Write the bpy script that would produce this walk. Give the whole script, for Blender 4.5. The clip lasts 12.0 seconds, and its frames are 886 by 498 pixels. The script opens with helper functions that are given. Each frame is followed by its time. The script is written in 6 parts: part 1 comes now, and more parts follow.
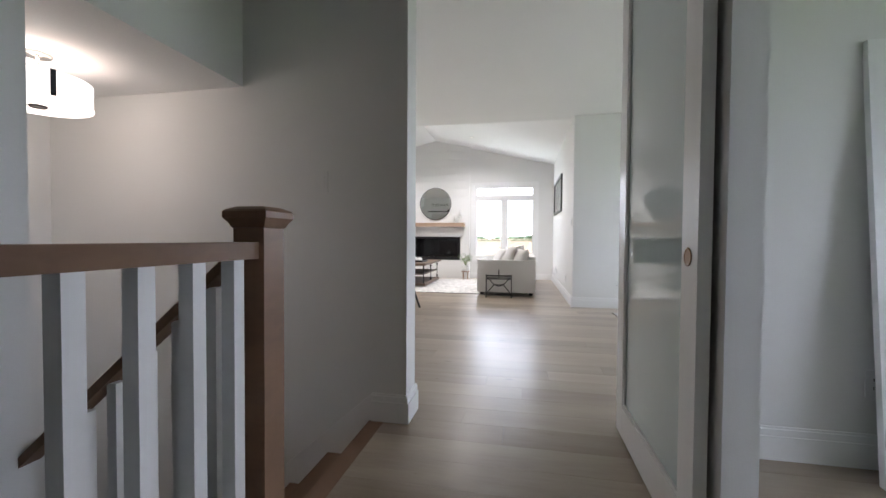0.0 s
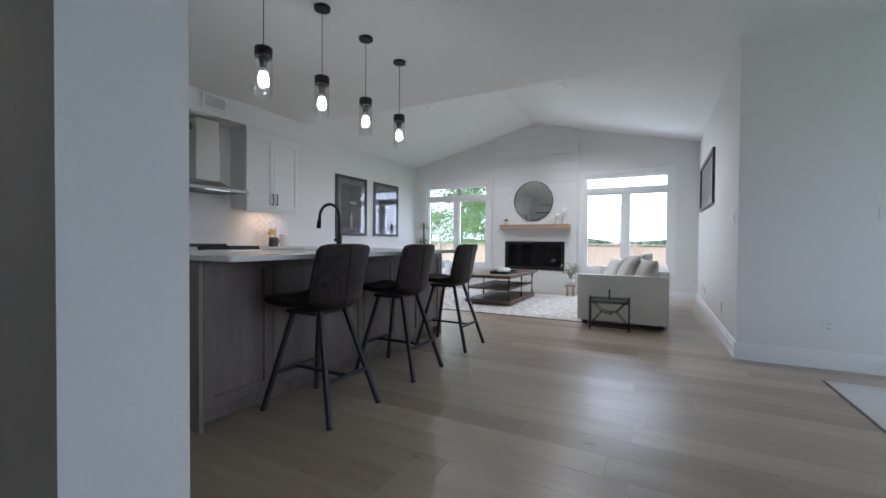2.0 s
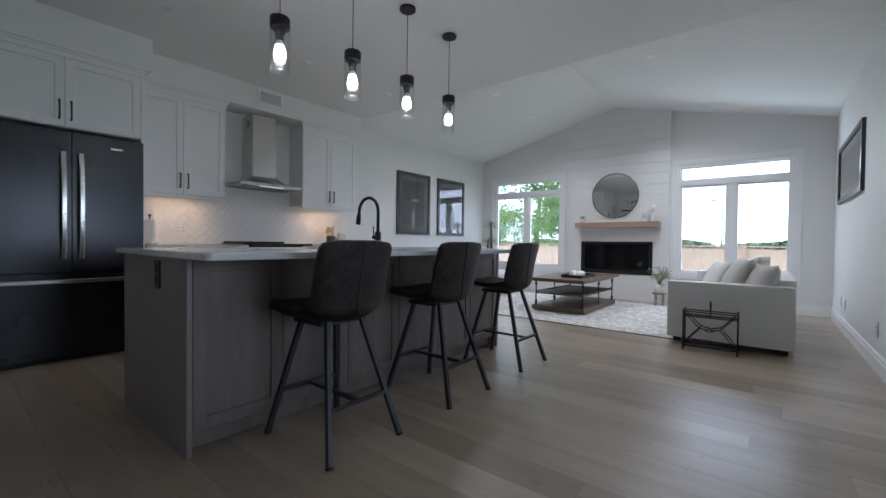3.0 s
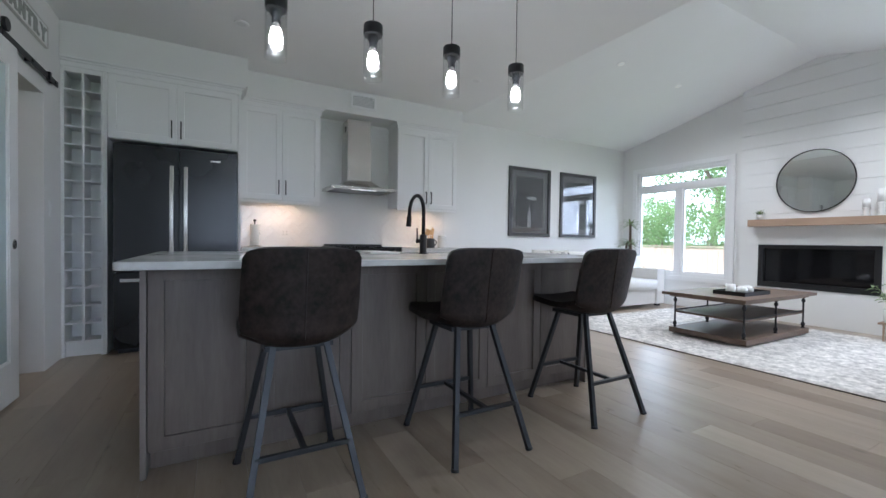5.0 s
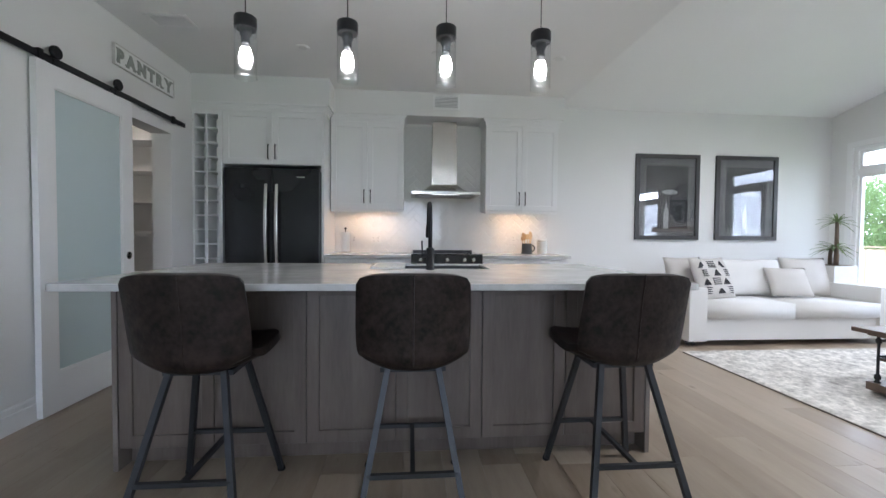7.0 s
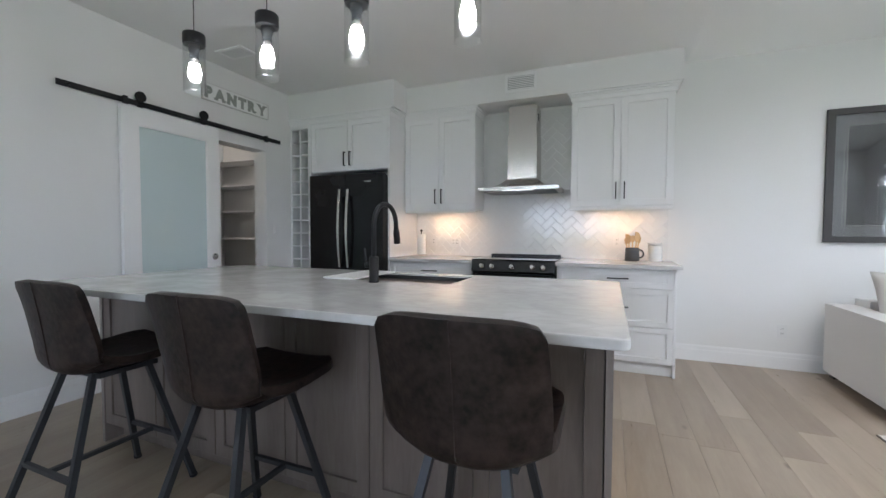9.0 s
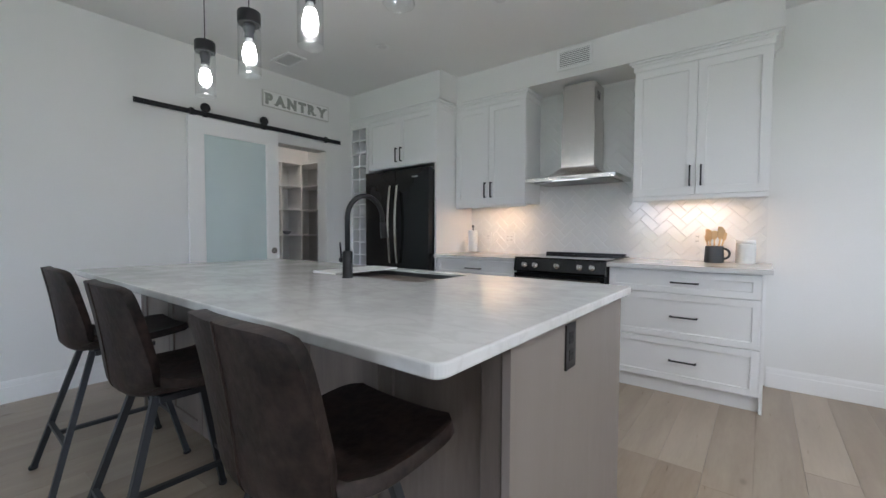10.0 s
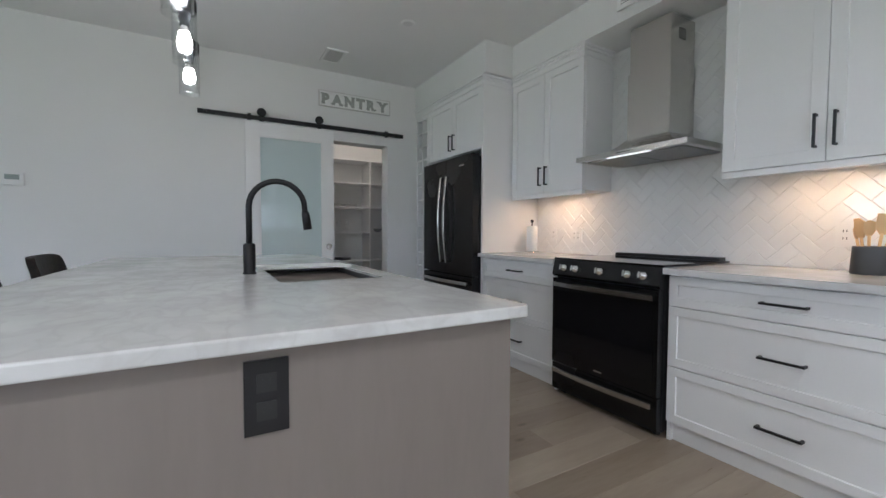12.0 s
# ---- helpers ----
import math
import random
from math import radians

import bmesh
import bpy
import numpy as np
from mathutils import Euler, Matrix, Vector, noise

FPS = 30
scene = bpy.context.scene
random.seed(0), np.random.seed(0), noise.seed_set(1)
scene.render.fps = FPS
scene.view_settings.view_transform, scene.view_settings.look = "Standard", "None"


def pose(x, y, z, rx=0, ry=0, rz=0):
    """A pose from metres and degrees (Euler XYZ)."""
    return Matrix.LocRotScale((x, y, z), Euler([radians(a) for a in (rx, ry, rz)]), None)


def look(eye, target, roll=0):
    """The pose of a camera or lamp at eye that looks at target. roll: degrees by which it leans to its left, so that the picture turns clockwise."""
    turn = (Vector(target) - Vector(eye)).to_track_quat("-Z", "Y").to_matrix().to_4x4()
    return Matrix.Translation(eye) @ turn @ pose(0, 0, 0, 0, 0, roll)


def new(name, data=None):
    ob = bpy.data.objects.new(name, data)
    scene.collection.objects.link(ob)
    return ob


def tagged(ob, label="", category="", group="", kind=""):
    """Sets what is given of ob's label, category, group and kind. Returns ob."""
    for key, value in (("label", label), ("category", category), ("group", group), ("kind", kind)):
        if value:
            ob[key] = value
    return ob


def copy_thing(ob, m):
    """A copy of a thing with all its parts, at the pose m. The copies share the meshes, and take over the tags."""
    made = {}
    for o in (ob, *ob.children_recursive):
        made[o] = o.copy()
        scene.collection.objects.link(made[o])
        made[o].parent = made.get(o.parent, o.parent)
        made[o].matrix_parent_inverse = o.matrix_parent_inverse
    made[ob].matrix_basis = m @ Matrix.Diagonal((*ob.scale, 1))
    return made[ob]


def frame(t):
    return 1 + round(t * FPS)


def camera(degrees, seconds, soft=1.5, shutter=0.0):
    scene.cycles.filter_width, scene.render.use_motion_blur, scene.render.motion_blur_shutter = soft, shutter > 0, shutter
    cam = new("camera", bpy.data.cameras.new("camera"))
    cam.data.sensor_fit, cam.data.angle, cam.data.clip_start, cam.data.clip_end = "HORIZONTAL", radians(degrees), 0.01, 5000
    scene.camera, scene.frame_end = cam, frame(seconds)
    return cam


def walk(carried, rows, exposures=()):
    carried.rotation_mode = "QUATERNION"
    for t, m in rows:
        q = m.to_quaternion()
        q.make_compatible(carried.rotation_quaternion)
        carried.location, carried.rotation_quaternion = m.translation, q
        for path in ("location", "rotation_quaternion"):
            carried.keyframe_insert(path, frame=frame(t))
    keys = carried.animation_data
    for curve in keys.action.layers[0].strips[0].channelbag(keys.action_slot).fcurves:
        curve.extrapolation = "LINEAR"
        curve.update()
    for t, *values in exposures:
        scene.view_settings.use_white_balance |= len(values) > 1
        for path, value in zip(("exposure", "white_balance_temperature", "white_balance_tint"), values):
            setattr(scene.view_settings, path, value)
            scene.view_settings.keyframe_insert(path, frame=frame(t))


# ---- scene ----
cam = camera(94.9, 12.0)
PATH = [
    (0, (0.533, 0.877, 0.96), (0.15, 2.84, 0.91), 0.4),
    (0.5, (0.574, 1.436, 0.965), (0.137, 3.387, 0.921), 0.3),
    (1, (0.633, 1.898, 0.961), (0.056, 3.812, 0.924), 0.3),
    (1.5, (0.634, 2.307, 0.961), (-0.138, 4.152, 0.923), 0.7),
    (2, (0.638, 2.669, 0.979), (-0.297, 4.437, 0.947), 0.4),
    (2.5, (0.599, 2.958, 0.971), (-0.501, 4.628, 0.939), 0.6),
    (3, (0.567, 3.223, 0.963), (-0.686, 4.782, 0.93), 0.7),
    (3.5, (0.558, 3.475, 0.973), (-0.867, 4.878, 0.935), 0.8),
    (5.5, (0.651, 4.409, 1.018), (-1.179, 5.215, 0.976), 0.8),
    (6, (0.66, 4.665, 1.061), (-1.248, 5.262, 1.007), 0.8),
    (6.5, (0.637, 4.948, 1.088), (-1.326, 5.325, 1.028), 0.7),
    (7, (0.574, 5.262, 1.102), (-1.418, 5.427, 1.044), 0.5),
    (9, (-0.068, 6.484, 1.153), (-1.917, 5.723, 1.08), 0.2),
    (9.5, (-0.313, 6.739, 1.142), (-2.046, 5.743, 1.069), 0.2),
    (10, (-0.572, 6.948, 1.131), (-2.146, 5.716, 1.048), 0.2),
    (10.5, (-0.825, 7.075, 1.122), (-2.232, 5.656, 1.035), 0.2),
    (11, (-1.091, 7.189, 1.1), (-2.356, 5.642, 1.018), 0.5),
    (11.5, (-1.373, 7.261, 1.093), (-2.502, 5.612, 1.008), 0.6),
    (12, (-1.683, 7.297, 1.09), (-2.674, 5.562, 1.008), 0.2),
]
walk(cam, [(t, look(eye, target, roll)) for t, eye, target, roll in PATH], exposures=((0, 1.2, 6000, 15), (1.0, 0.8, 5750, 14), (1.5, 0.6, 5600, 13), (3.5, 0.22, 5400, 12), (5.5, 0.95, 5450, 11), (7.0, 0.95, 5600, 12), (9.0, 1.05, 5600, 11), (12.0, 0.9, 5600, 11)))

# ---- world, sun, large lights ----
SUN_ELEVATION, SUN_AZIMUTH = 50.0, 200.0
world = bpy.data.worlds.new("world")
scene.world = world
world.use_nodes = True
wn = world.node_tree.nodes
sky = wn.new("ShaderNodeTexSky")
sky.sky_type = "NISHITA"
sky.sun_disc = False
sky.sun_elevation = radians(SUN_ELEVATION)
sky.sun_rotation = radians(SUN_AZIMUTH)
sky.air_density, sky.dust_density, sky.ozone_density = 1.0, 5.0, 1.0
haze = wn.new("ShaderNodeMixRGB")
haze.inputs[0].default_value = 0.65
haze.inputs[2].default_value = (33.0, 35.0, 38.0, 1)
world.node_tree.links.new(sky.outputs[0], haze.inputs[1])
world.node_tree.links.new(haze.outputs[0], wn["Background"].inputs[0])
wn["Background"].inputs[1].default_value = 0.15
sun = new("sun", bpy.data.lights.new("sun", "SUN"))
sun.data.energy, sun.data.angle, sun.data.color = 2.2, radians(12), (1.0, 0.97, 0.92)
sun.matrix_world = look((0, 0, 30), (-math.sin(radians(SUN_AZIMUTH)) * 20, -math.cos(radians(SUN_AZIMUTH)) * 20, 30 - 20 * math.tan(radians(SUN_ELEVATION))))

NOOK_WATTS = 5.5

# ---- materials ----


def mat(name, color, rough=0.5, metal=0.0, bump=0.0, scale=30.0, vary=0.06, stretch=(1, 1, 1), coat=0.0, transmission=0.0, island=0.0, random_ob=0.0, big=1.5, spread=0.4):
    """A principled material with grain and stains at two scales and a fine relief."""
    m = bpy.data.materials.new(name)
    m.use_nodes = True
    n, l = m.node_tree.nodes, m.node_tree.links
    b = n["Principled BSDF"]
    co = n.new("ShaderNodeTexCoord")
    mp = n.new("ShaderNodeMapping")
    mp.inputs["Scale"].default_value = stretch
    l.new(co.outputs["Object"], mp.inputs[0])
    fine = n.new("ShaderNodeTexNoise")
    fine.inputs["Scale"].default_value, fine.inputs["Detail"].default_value = scale, 6
    broad = n.new("ShaderNodeTexNoise")
    broad.inputs["Scale"].default_value, broad.inputs["Detail"].default_value = big, 3
    l.new(mp.outputs[0], fine.inputs[0])
    l.new(mp.outputs[0], broad.inputs[0])
    add = n.new("ShaderNodeMath")
    add.operation = "ADD"
    l.new(fine.outputs[0], add.inputs[0])
    l.new(broad.outputs[0], add.inputs[1])
    value = add.outputs[0]
    if island or random_ob:
        src = n.new("ShaderNodeNewGeometry").outputs["Random Per Island"] if island else n.new("ShaderNodeObjectInfo").outputs["Random"]
        mul = n.new("ShaderNodeMath")
        mul.operation = "MULTIPLY_ADD"
        mul.inputs[1].default_value = (island or random_ob)
        l.new(src, mul.inputs[0])
        l.new(value, mul.inputs[2])
        value = mul.outputs[0]
        lo, hi = 0.6, 1.4 + (island or random_ob)
    else:
        lo, hi = 1 - spread, 1 + spread
    rng = n.new("ShaderNodeMapRange")
    rng.inputs[1].default_value, rng.inputs[2].default_value = lo, hi
    rng.inputs[3].default_value, rng.inputs[4].default_value = 1 - vary, 1 + vary
    l.new(value, rng.inputs[0])
    mix = n.new("ShaderNodeVectorMath")
    mix.operation = "SCALE"
    mix.inputs[0].default_value = color[:3]
    l.new(rng.outputs[0], mix.inputs["Scale"])
    l.new(mix.outputs[0], b.inputs["Base Color"])
    rr = n.new("ShaderNodeMapRange")
    rr.inputs[3].default_value, rr.inputs[4].default_value = max(rough - 0.06, 0.02), min(rough + 0.08, 1)
    l.new(broad.outputs[0], rr.inputs[0])
    l.new(rr.outputs[0], b.inputs["Roughness"])
    b.inputs["Metallic"].default_value = metal
    b.inputs["Coat Weight"].default_value = coat
    b.inputs["Transmission Weight"].default_value = transmission
    if bump:
        bp = n.new("ShaderNodeBump")
        bp.inputs["Strength"].default_value, bp.inputs["Distance"].default_value = bump, 0.004
        l.new(fine.outputs[0], bp.inputs["Height"])
        l.new(bp.outputs[0], b.inputs["Normal"])
    return m


def plain_mat(name, color, rough=0.5, metal=0.0, emit=0.0, transmission=0.0, ior=1.45, alpha=1.0):
    m = bpy.data.materials.new(name)
    m.use_nodes = True
    b = m.node_tree.nodes["Principled BSDF"]
    b.inputs["Base Color"].default_value = (*color, 1)
    b.inputs["Roughness"].default_value, b.inputs["Metallic"].default_value = rough, metal
    b.inputs["Transmission Weight"].default_value, b.inputs["IOR"].default_value = transmission, ior
    b.inputs["Alpha"].default_value = alpha
    if emit:
        b.inputs["Emission Color"].default_value = (*color, 1)
        b.inputs["Emission Strength"].default_value = emit
    return m


def pane_mat(name, tint=(1, 1, 1), gloss=1.0):
    """Thin clear glass: lets light straight through and mirrors a little."""
    m = bpy.data.materials.new(name)
    m.use_nodes = True
    n, l = m.node_tree.nodes, m.node_tree.links
    out = n["Material Output"]
    n.remove(n["Principled BSDF"])
    tr, gl, fr, mx = n.new("ShaderNodeBsdfTransparent"), n.new("ShaderNodeBsdfGlossy"), n.new("ShaderNodeLayerWeight"), n.new("ShaderNodeMixShader")
    tr.inputs[0].default_value = (*tint, 1)
    gl.inputs["Roughness"].default_value = 0.01
    po, mul = n.new("ShaderNodeMath"), n.new("ShaderNodeMath")
    po.operation, mul.operation = "POWER", "MULTIPLY_ADD"
    po.inputs[1].default_value = 5.0
    mul.inputs[1].default_value, mul.inputs[2].default_value = 0.9 * min(gloss, 1.0), 0.04 * gloss
    mul.use_clamp = True
    l.new(fr.outputs["Facing"], po.inputs[0])
    l.new(po.outputs[0], mul.inputs[0])
    l.new(mul.outputs[0], mx.inputs[0])
    l.new(tr.outputs[0], mx.inputs[1])
    l.new(gl.outputs[0], mx.inputs[2])
    l.new(mx.outputs[0], out.inputs[0])
    return m


def marble_mat(name):
    m = mat(name, (0.63, 0.63, 0.62), 0.15, vary=0.06, scale=7, big=3.5, spread=0.25)
    n, l = m.node_tree.nodes, m.node_tree.links
    b = n["Principled BSDF"]
    co = n.new("ShaderNodeTexCoord")
    mp = n.new("ShaderNodeMapping")
    mp.inputs["Scale"].default_value = (1.5, 0.8, 1.5)
    mp.inputs["Rotation"].default_value = (0, 0, 0.6)
    vein = n.new("ShaderNodeTexNoise")
    vein.inputs["Scale"].default_value, vein.inputs["Detail"].default_value, vein.inputs["Distortion"].default_value = 9.0, 12, 0.35
    ramp = n.new("ShaderNodeValToRGB")
    e = ramp.color_ramp.elements
    e[0].position, e[0].color = 0.42, (0, 0, 0, 1)
    e[1].position, e[1].color = 0.50, (1, 1, 1, 1)
    third = ramp.color_ramp.elements.new(0.58)
    third.color = (0, 0, 0, 1)
    l.new(co.outputs["Object"], mp.inputs[0])
    l.new(mp.outputs[0], vein.inputs[0])
    l.new(vein.outputs[0], ramp.inputs[0])
    base = b.inputs["Base Color"].links[0].from_socket
    mix = n.new("ShaderNodeMixRGB")
    mix.inputs[2].default_value = (0.42, 0.41, 0.395, 1)
    half = n.new("ShaderNodeMath")
    half.operation = "MULTIPLY"
    half.inputs[1].default_value = 0.22
    l.new(ramp.outputs[0], half.inputs[0])
    l.new(half.outputs[0], mix.inputs[0])
    l.new(base, mix.inputs[1])
    l.new(mix.outputs[0], b.inputs["Base Color"])
    return m


def knotty_mat(name, color, dark, rough, amount, stretch, island=0.0, random_ob=0.0, knots=True, shift=True):
    """Wood with long grain, board to board differences and a few dark knots."""
    m = bpy.data.materials.new(name)
    m.use_nodes = True
    n, l = m.node_tree.nodes, m.node_tree.links
    b = n["Principled BSDF"]
    co = n.new("ShaderNodeTexCoord")
    rnd = n.new("ShaderNodeNewGeometry").outputs["Random Per Island"] if island else n.new("ShaderNodeObjectInfo").outputs["Random"]
    off = n.new("ShaderNodeVectorMath")
    off.operation = "SCALE"
    off.inputs[0].default_value = (13.0, 7.0, 5.0)
    l.new(rnd, off.inputs["Scale"])
    ad = n.new("ShaderNodeVectorMath")
    l.new(co.outputs["Object"], ad.inputs[0])
    if shift:
        l.new(off.outputs[0], ad.inputs[1])
    mp = n.new("ShaderNodeMapping")
    mp.inputs["Scale"].default_value = stretch
    l.new(ad.outputs[0], mp.inputs[0])
    grain = n.new("ShaderNodeTexNoise")
    grain.inputs["Scale"].default_value, grain.inputs["Detail"].default_value, grain.inputs["Distortion"].default_value = 9.0, 8, 0.6
    broad = n.new("ShaderNodeTexNoise")
    broad.inputs["Scale"].default_value, broad.inputs["Detail"].default_value = 1.3, 4
    l.new(mp.outputs[0], grain.inputs[0])
    l.new(mp.outputs[0], broad.inputs[0])
    s = n.new("ShaderNodeMath")
    s.operation = "MULTIPLY_ADD"
    s.inputs[1].default_value = 0.55
    l.new(grain.outputs[0], s.inputs[0])
    l.new(broad.outputs[0], s.inputs[2])
    t = n.new("ShaderNodeMath")
    t.operation = "MULTIPLY_ADD"
    t.inputs[1].default_value = island or random_ob
    l.new(rnd, t.inputs[0])
    l.new(s.outputs[0], t.inputs[2])
    rng = n.new("ShaderNodeMapRange")
    rng.inputs[1].default_value, rng.inputs[2].default_value = 0.5, 1.1 + (island or random_ob)
    l.new(t.outputs[0], rng.inputs[0])
    mix = n.new("ShaderNodeMixRGB")
    mix.inputs[1].default_value, mix.inputs[2].default_value = (*dark, 1), (*color, 1)
    l.new(rng.outputs[0], mix.inputs[0])
    last = mix.outputs[0]
    if knots:
        vo = n.new("ShaderNodeTexVoronoi")
        vo.inputs["Scale"].default_value = 3.0
        mk = n.new("ShaderNodeMapping")
        mk.inputs["Scale"].default_value = (0.65, 1.4, 1)
        l.new(ad.outputs[0], mk.inputs[0])
        l.new(mk.outputs[0], vo.inputs[0])
        kr = n.new("ShaderNodeMapRange")
        kr.inputs[1].default_value, kr.inputs[2].default_value = 0.010, 0.085
        kr.inputs[3].default_value, kr.inputs[4].default_value = 0.75, 0.0
        l.new(vo.outputs["Distance"], kr.inputs[0])
        km = n.new("ShaderNodeMixRGB")
        km.inputs[2].default_value = (0.10, 0.075, 0.055, 1)
        l.new(kr.outputs[0], km.inputs[0])
        l.new(last, km.inputs[1])
        last = km.outputs[0]
    l.new(last, b.inputs["Base Color"])
    rr = n.new("ShaderNodeMapRange")
    rr.inputs[3].default_value, rr.inputs[4].default_value = rough - 0.06, rough + 0.1
    l.new(grain.outputs[0], rr.inputs[0])
    l.new(rr.outputs[0], b.inputs["Roughness"])
    bp = n.new("ShaderNodeBump")
    bp.inputs["Strength"].default_value, bp.inputs["Distance"].default_value = amount, 0.003
    l.new(grain.outputs[0], bp.inputs["Height"])
    l.new(bp.outputs[0], b.inputs["Normal"])
    return m


WALL = mat("wall_paint", (0.80, 0.798, 0.783), 0.75, bump=0.12, scale=160, vary=0.02)
CEIL = mat("ceiling_paint", (0.86, 0.86, 0.85), 0.85, bump=0.25, scale=120, vary=0.02)
TRIM = mat("trim_paint", (0.86, 0.86, 0.855), 0.35, bump=0.03, scale=60, vary=0.015)
CAB = mat("cabinet_paint", (0.83, 0.83, 0.825), 0.38, bump=0.03, scale=90, vary=0.015)
SHIP = mat("shiplap_paint", (0.80, 0.80, 0.79), 0.5, bump=0.05, scale=60, vary=0.02)
DARKGAP = mat("gap_shade", (0.33, 0.27, 0.21), 0.9)
OAK = knotty_mat("floor_oak", (0.450, 0.378, 0.296), (0.235, 0.180, 0.130), 0.29, 0.05, (1.0, 7.0, 7.0), random_ob=0.75)
OAKI = knotty_mat("floor_oak_far", (0.450, 0.378, 0.296), (0.235, 0.180, 0.130), 0.29, 0.05, (1.0, 7.0, 7.0), island=0.75)
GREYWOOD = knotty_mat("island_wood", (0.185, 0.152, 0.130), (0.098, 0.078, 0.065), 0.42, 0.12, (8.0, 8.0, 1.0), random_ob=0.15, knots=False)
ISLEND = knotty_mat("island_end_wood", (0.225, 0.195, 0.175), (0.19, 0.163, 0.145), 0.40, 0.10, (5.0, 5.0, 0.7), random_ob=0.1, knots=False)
TABLEWOOD = knotty_mat("table_wood", (0.185, 0.130, 0.095), (0.10, 0.066, 0.046), 0.42, 0.2, (6.0, 0.8, 6.0), random_ob=0.2, knots=False)
MANTELWOOD = knotty_mat("mantel_wood", (0.47, 0.335, 0.245), (0.33, 0.225, 0.155), 0.5, 0.3, (0.8, 6.0, 6.0), random_ob=0.1, knots=False)
STAIROAK = knotty_mat("stair_oak", (0.27, 0.16, 0.095), (0.16, 0.09, 0.052), 0.38, 0.1, (1.5, 1.5, 4.0), random_ob=0.2, knots=False)
DECKWOOD = knotty_mat("deck_wood", (0.45, 0.33, 0.26), (0.30, 0.21, 0.16), 0.7, 0.3, (6.0, 0.8, 6.0), random_ob=0.4)
FENCEWOOD = knotty_mat("fence_wood", (0.38, 0.275, 0.21), (0.27, 0.19, 0.14), 0.75, 0.3, (5.0, 5.0, 0.8), random_ob=0.5)
QUARTZ = marble_mat("quartz")
STEEL = mat("brushed_steel", (0.58, 0.565, 0.54), 0.22, 1.0, bump=0.02, scale=60, vary=0.05, stretch=(14, 14, 0.6))
BLKSTEEL = mat("black_steel", (0.036, 0.036, 0.037), 0.25, 0.85, scale=60, vary=0.05)
BLACK = mat("black_metal", (0.022, 0.022, 0.024), 0.42, 0.4, bump=0.04, scale=90)
GREYLEG = mat("grey_steel_leg", (0.042, 0.045, 0.050), 0.45, 0.5, bump=0.05, scale=70)
LEATHER = mat("leather", (0.0198, 0.0130, 0.0106), 0.50, bump=0.45, scale=42, vary=0.80, big=13, spread=0.26)
LEATHER.node_tree.nodes["Principled BSDF"].inputs["Specular IOR Level"].default_value = 0.28
BLACKGLASS = plain_mat("black_glass", (0.008, 0.008, 0.009), 0.06)
FABRIC = mat("sofa_fabric", (0.74, 0.73, 0.71), 0.95, bump=0.5, scale=220, vary=0.05)
CUSHION = mat("cushion_fabric", (0.60, 0.575, 0.545), 0.95, bump=0.6, scale=260, vary=0.05)
SHAG = mat("rug_shag", (0.63, 0.61, 0.58), 1.0, bump=1.0, scale=30, vary=0.38, big=13, spread=0.3)
FLATRUG = mat("rug_flat", (0.55, 0.54, 0.52), 0.95, bump=0.6, scale=200, vary=0.06)
RUGEDGE = mat("rug_edge", (0.20, 0.18, 0.16), 0.95)
FROST = plain_mat("frosted_glass", (0.60, 0.695, 0.70), 0.04)
PANE = pane_mat("window_glass")
PICGLASS = pane_mat("picture_glass", (0.9, 0.9, 0.9), 2.2)
SHADEGLASS = pane_mat("shade_glass", (0.97, 0.975, 0.975), 1.3)
MIRROR = plain_mat("mirror_silver", (0.86, 0.88, 0.88), 0.02, 1.0)
TILE = mat("wall_tile", (0.80, 0.80, 0.79), 0.07, bump=0.012, scale=10, vary=0.01)
GROUT = mat("tile_grout", (0.77, 0.765, 0.75), 0.9)
PLASTIC = mat("white_plastic", (0.78, 0.78, 0.77), 0.35, vary=0.01)
SLOT = plain_mat("dark_slot", (0.03, 0.03, 0.03), 0.7)
BULB = plain_mat("lit_bulb", (1.0, 0.90, 0.80), 0.4, emit=26)
DRUMLIT = plain_mat("lit_drum", (1.0, 0.90, 0.80), 0.6, emit=0.9)
LED = plain_mat("lit_led", (1.0, 0.66, 0.36), 0.5, emit=5)
DOWNLIT = plain_mat("lit_downlight", (1.0, 0.96, 0.9), 0.5, emit=0.8)
DOWNDIM = plain_mat("dim_downlight", (1.0, 0.97, 0.93), 0.5, emit=0.06)
CERAMIC = mat("white_ceramic", (0.75, 0.75, 0.73), 0.25)
MUG = mat("charcoal_ceramic", (0.05, 0.055, 0.06), 0.45, bump=0.1)
PAPER = mat("paper_towel", (0.82, 0.82, 0.81), 0.95, bump=0.4, scale=120)
SPOON = mat("light_wood", (0.64, 0.43, 0.22), 0.55, bump=0.1, stretch=(1, 1, 0.2))
LEAF = mat("house_leaf", (0.19, 0.26, 0.11), 0.5, vary=0.25)
TREELEAF = mat("tree_leaf", (0.17, 0.25, 0.09), 0.6, vary=0.4, island=0.8)
for m_leaf in (TREELEAF,):
    n_leaf, l_leaf = m_leaf.node_tree.nodes, m_leaf.node_tree.links
    see, both = n_leaf.new("ShaderNodeBsdfTranslucent"), n_leaf.new("ShaderNodeMixShader")
    see.inputs[0].default_value = (0.24, 0.38, 0.15, 1)
    both.inputs[0].default_value = 0.35
    l_leaf.new(n_leaf["Principled BSDF"].outputs[0], both.inputs[1])
    l_leaf.new(see.outputs[0], both.inputs[2])
    l_leaf.new(both.outputs[0], n_leaf["Material Output"].inputs[0])
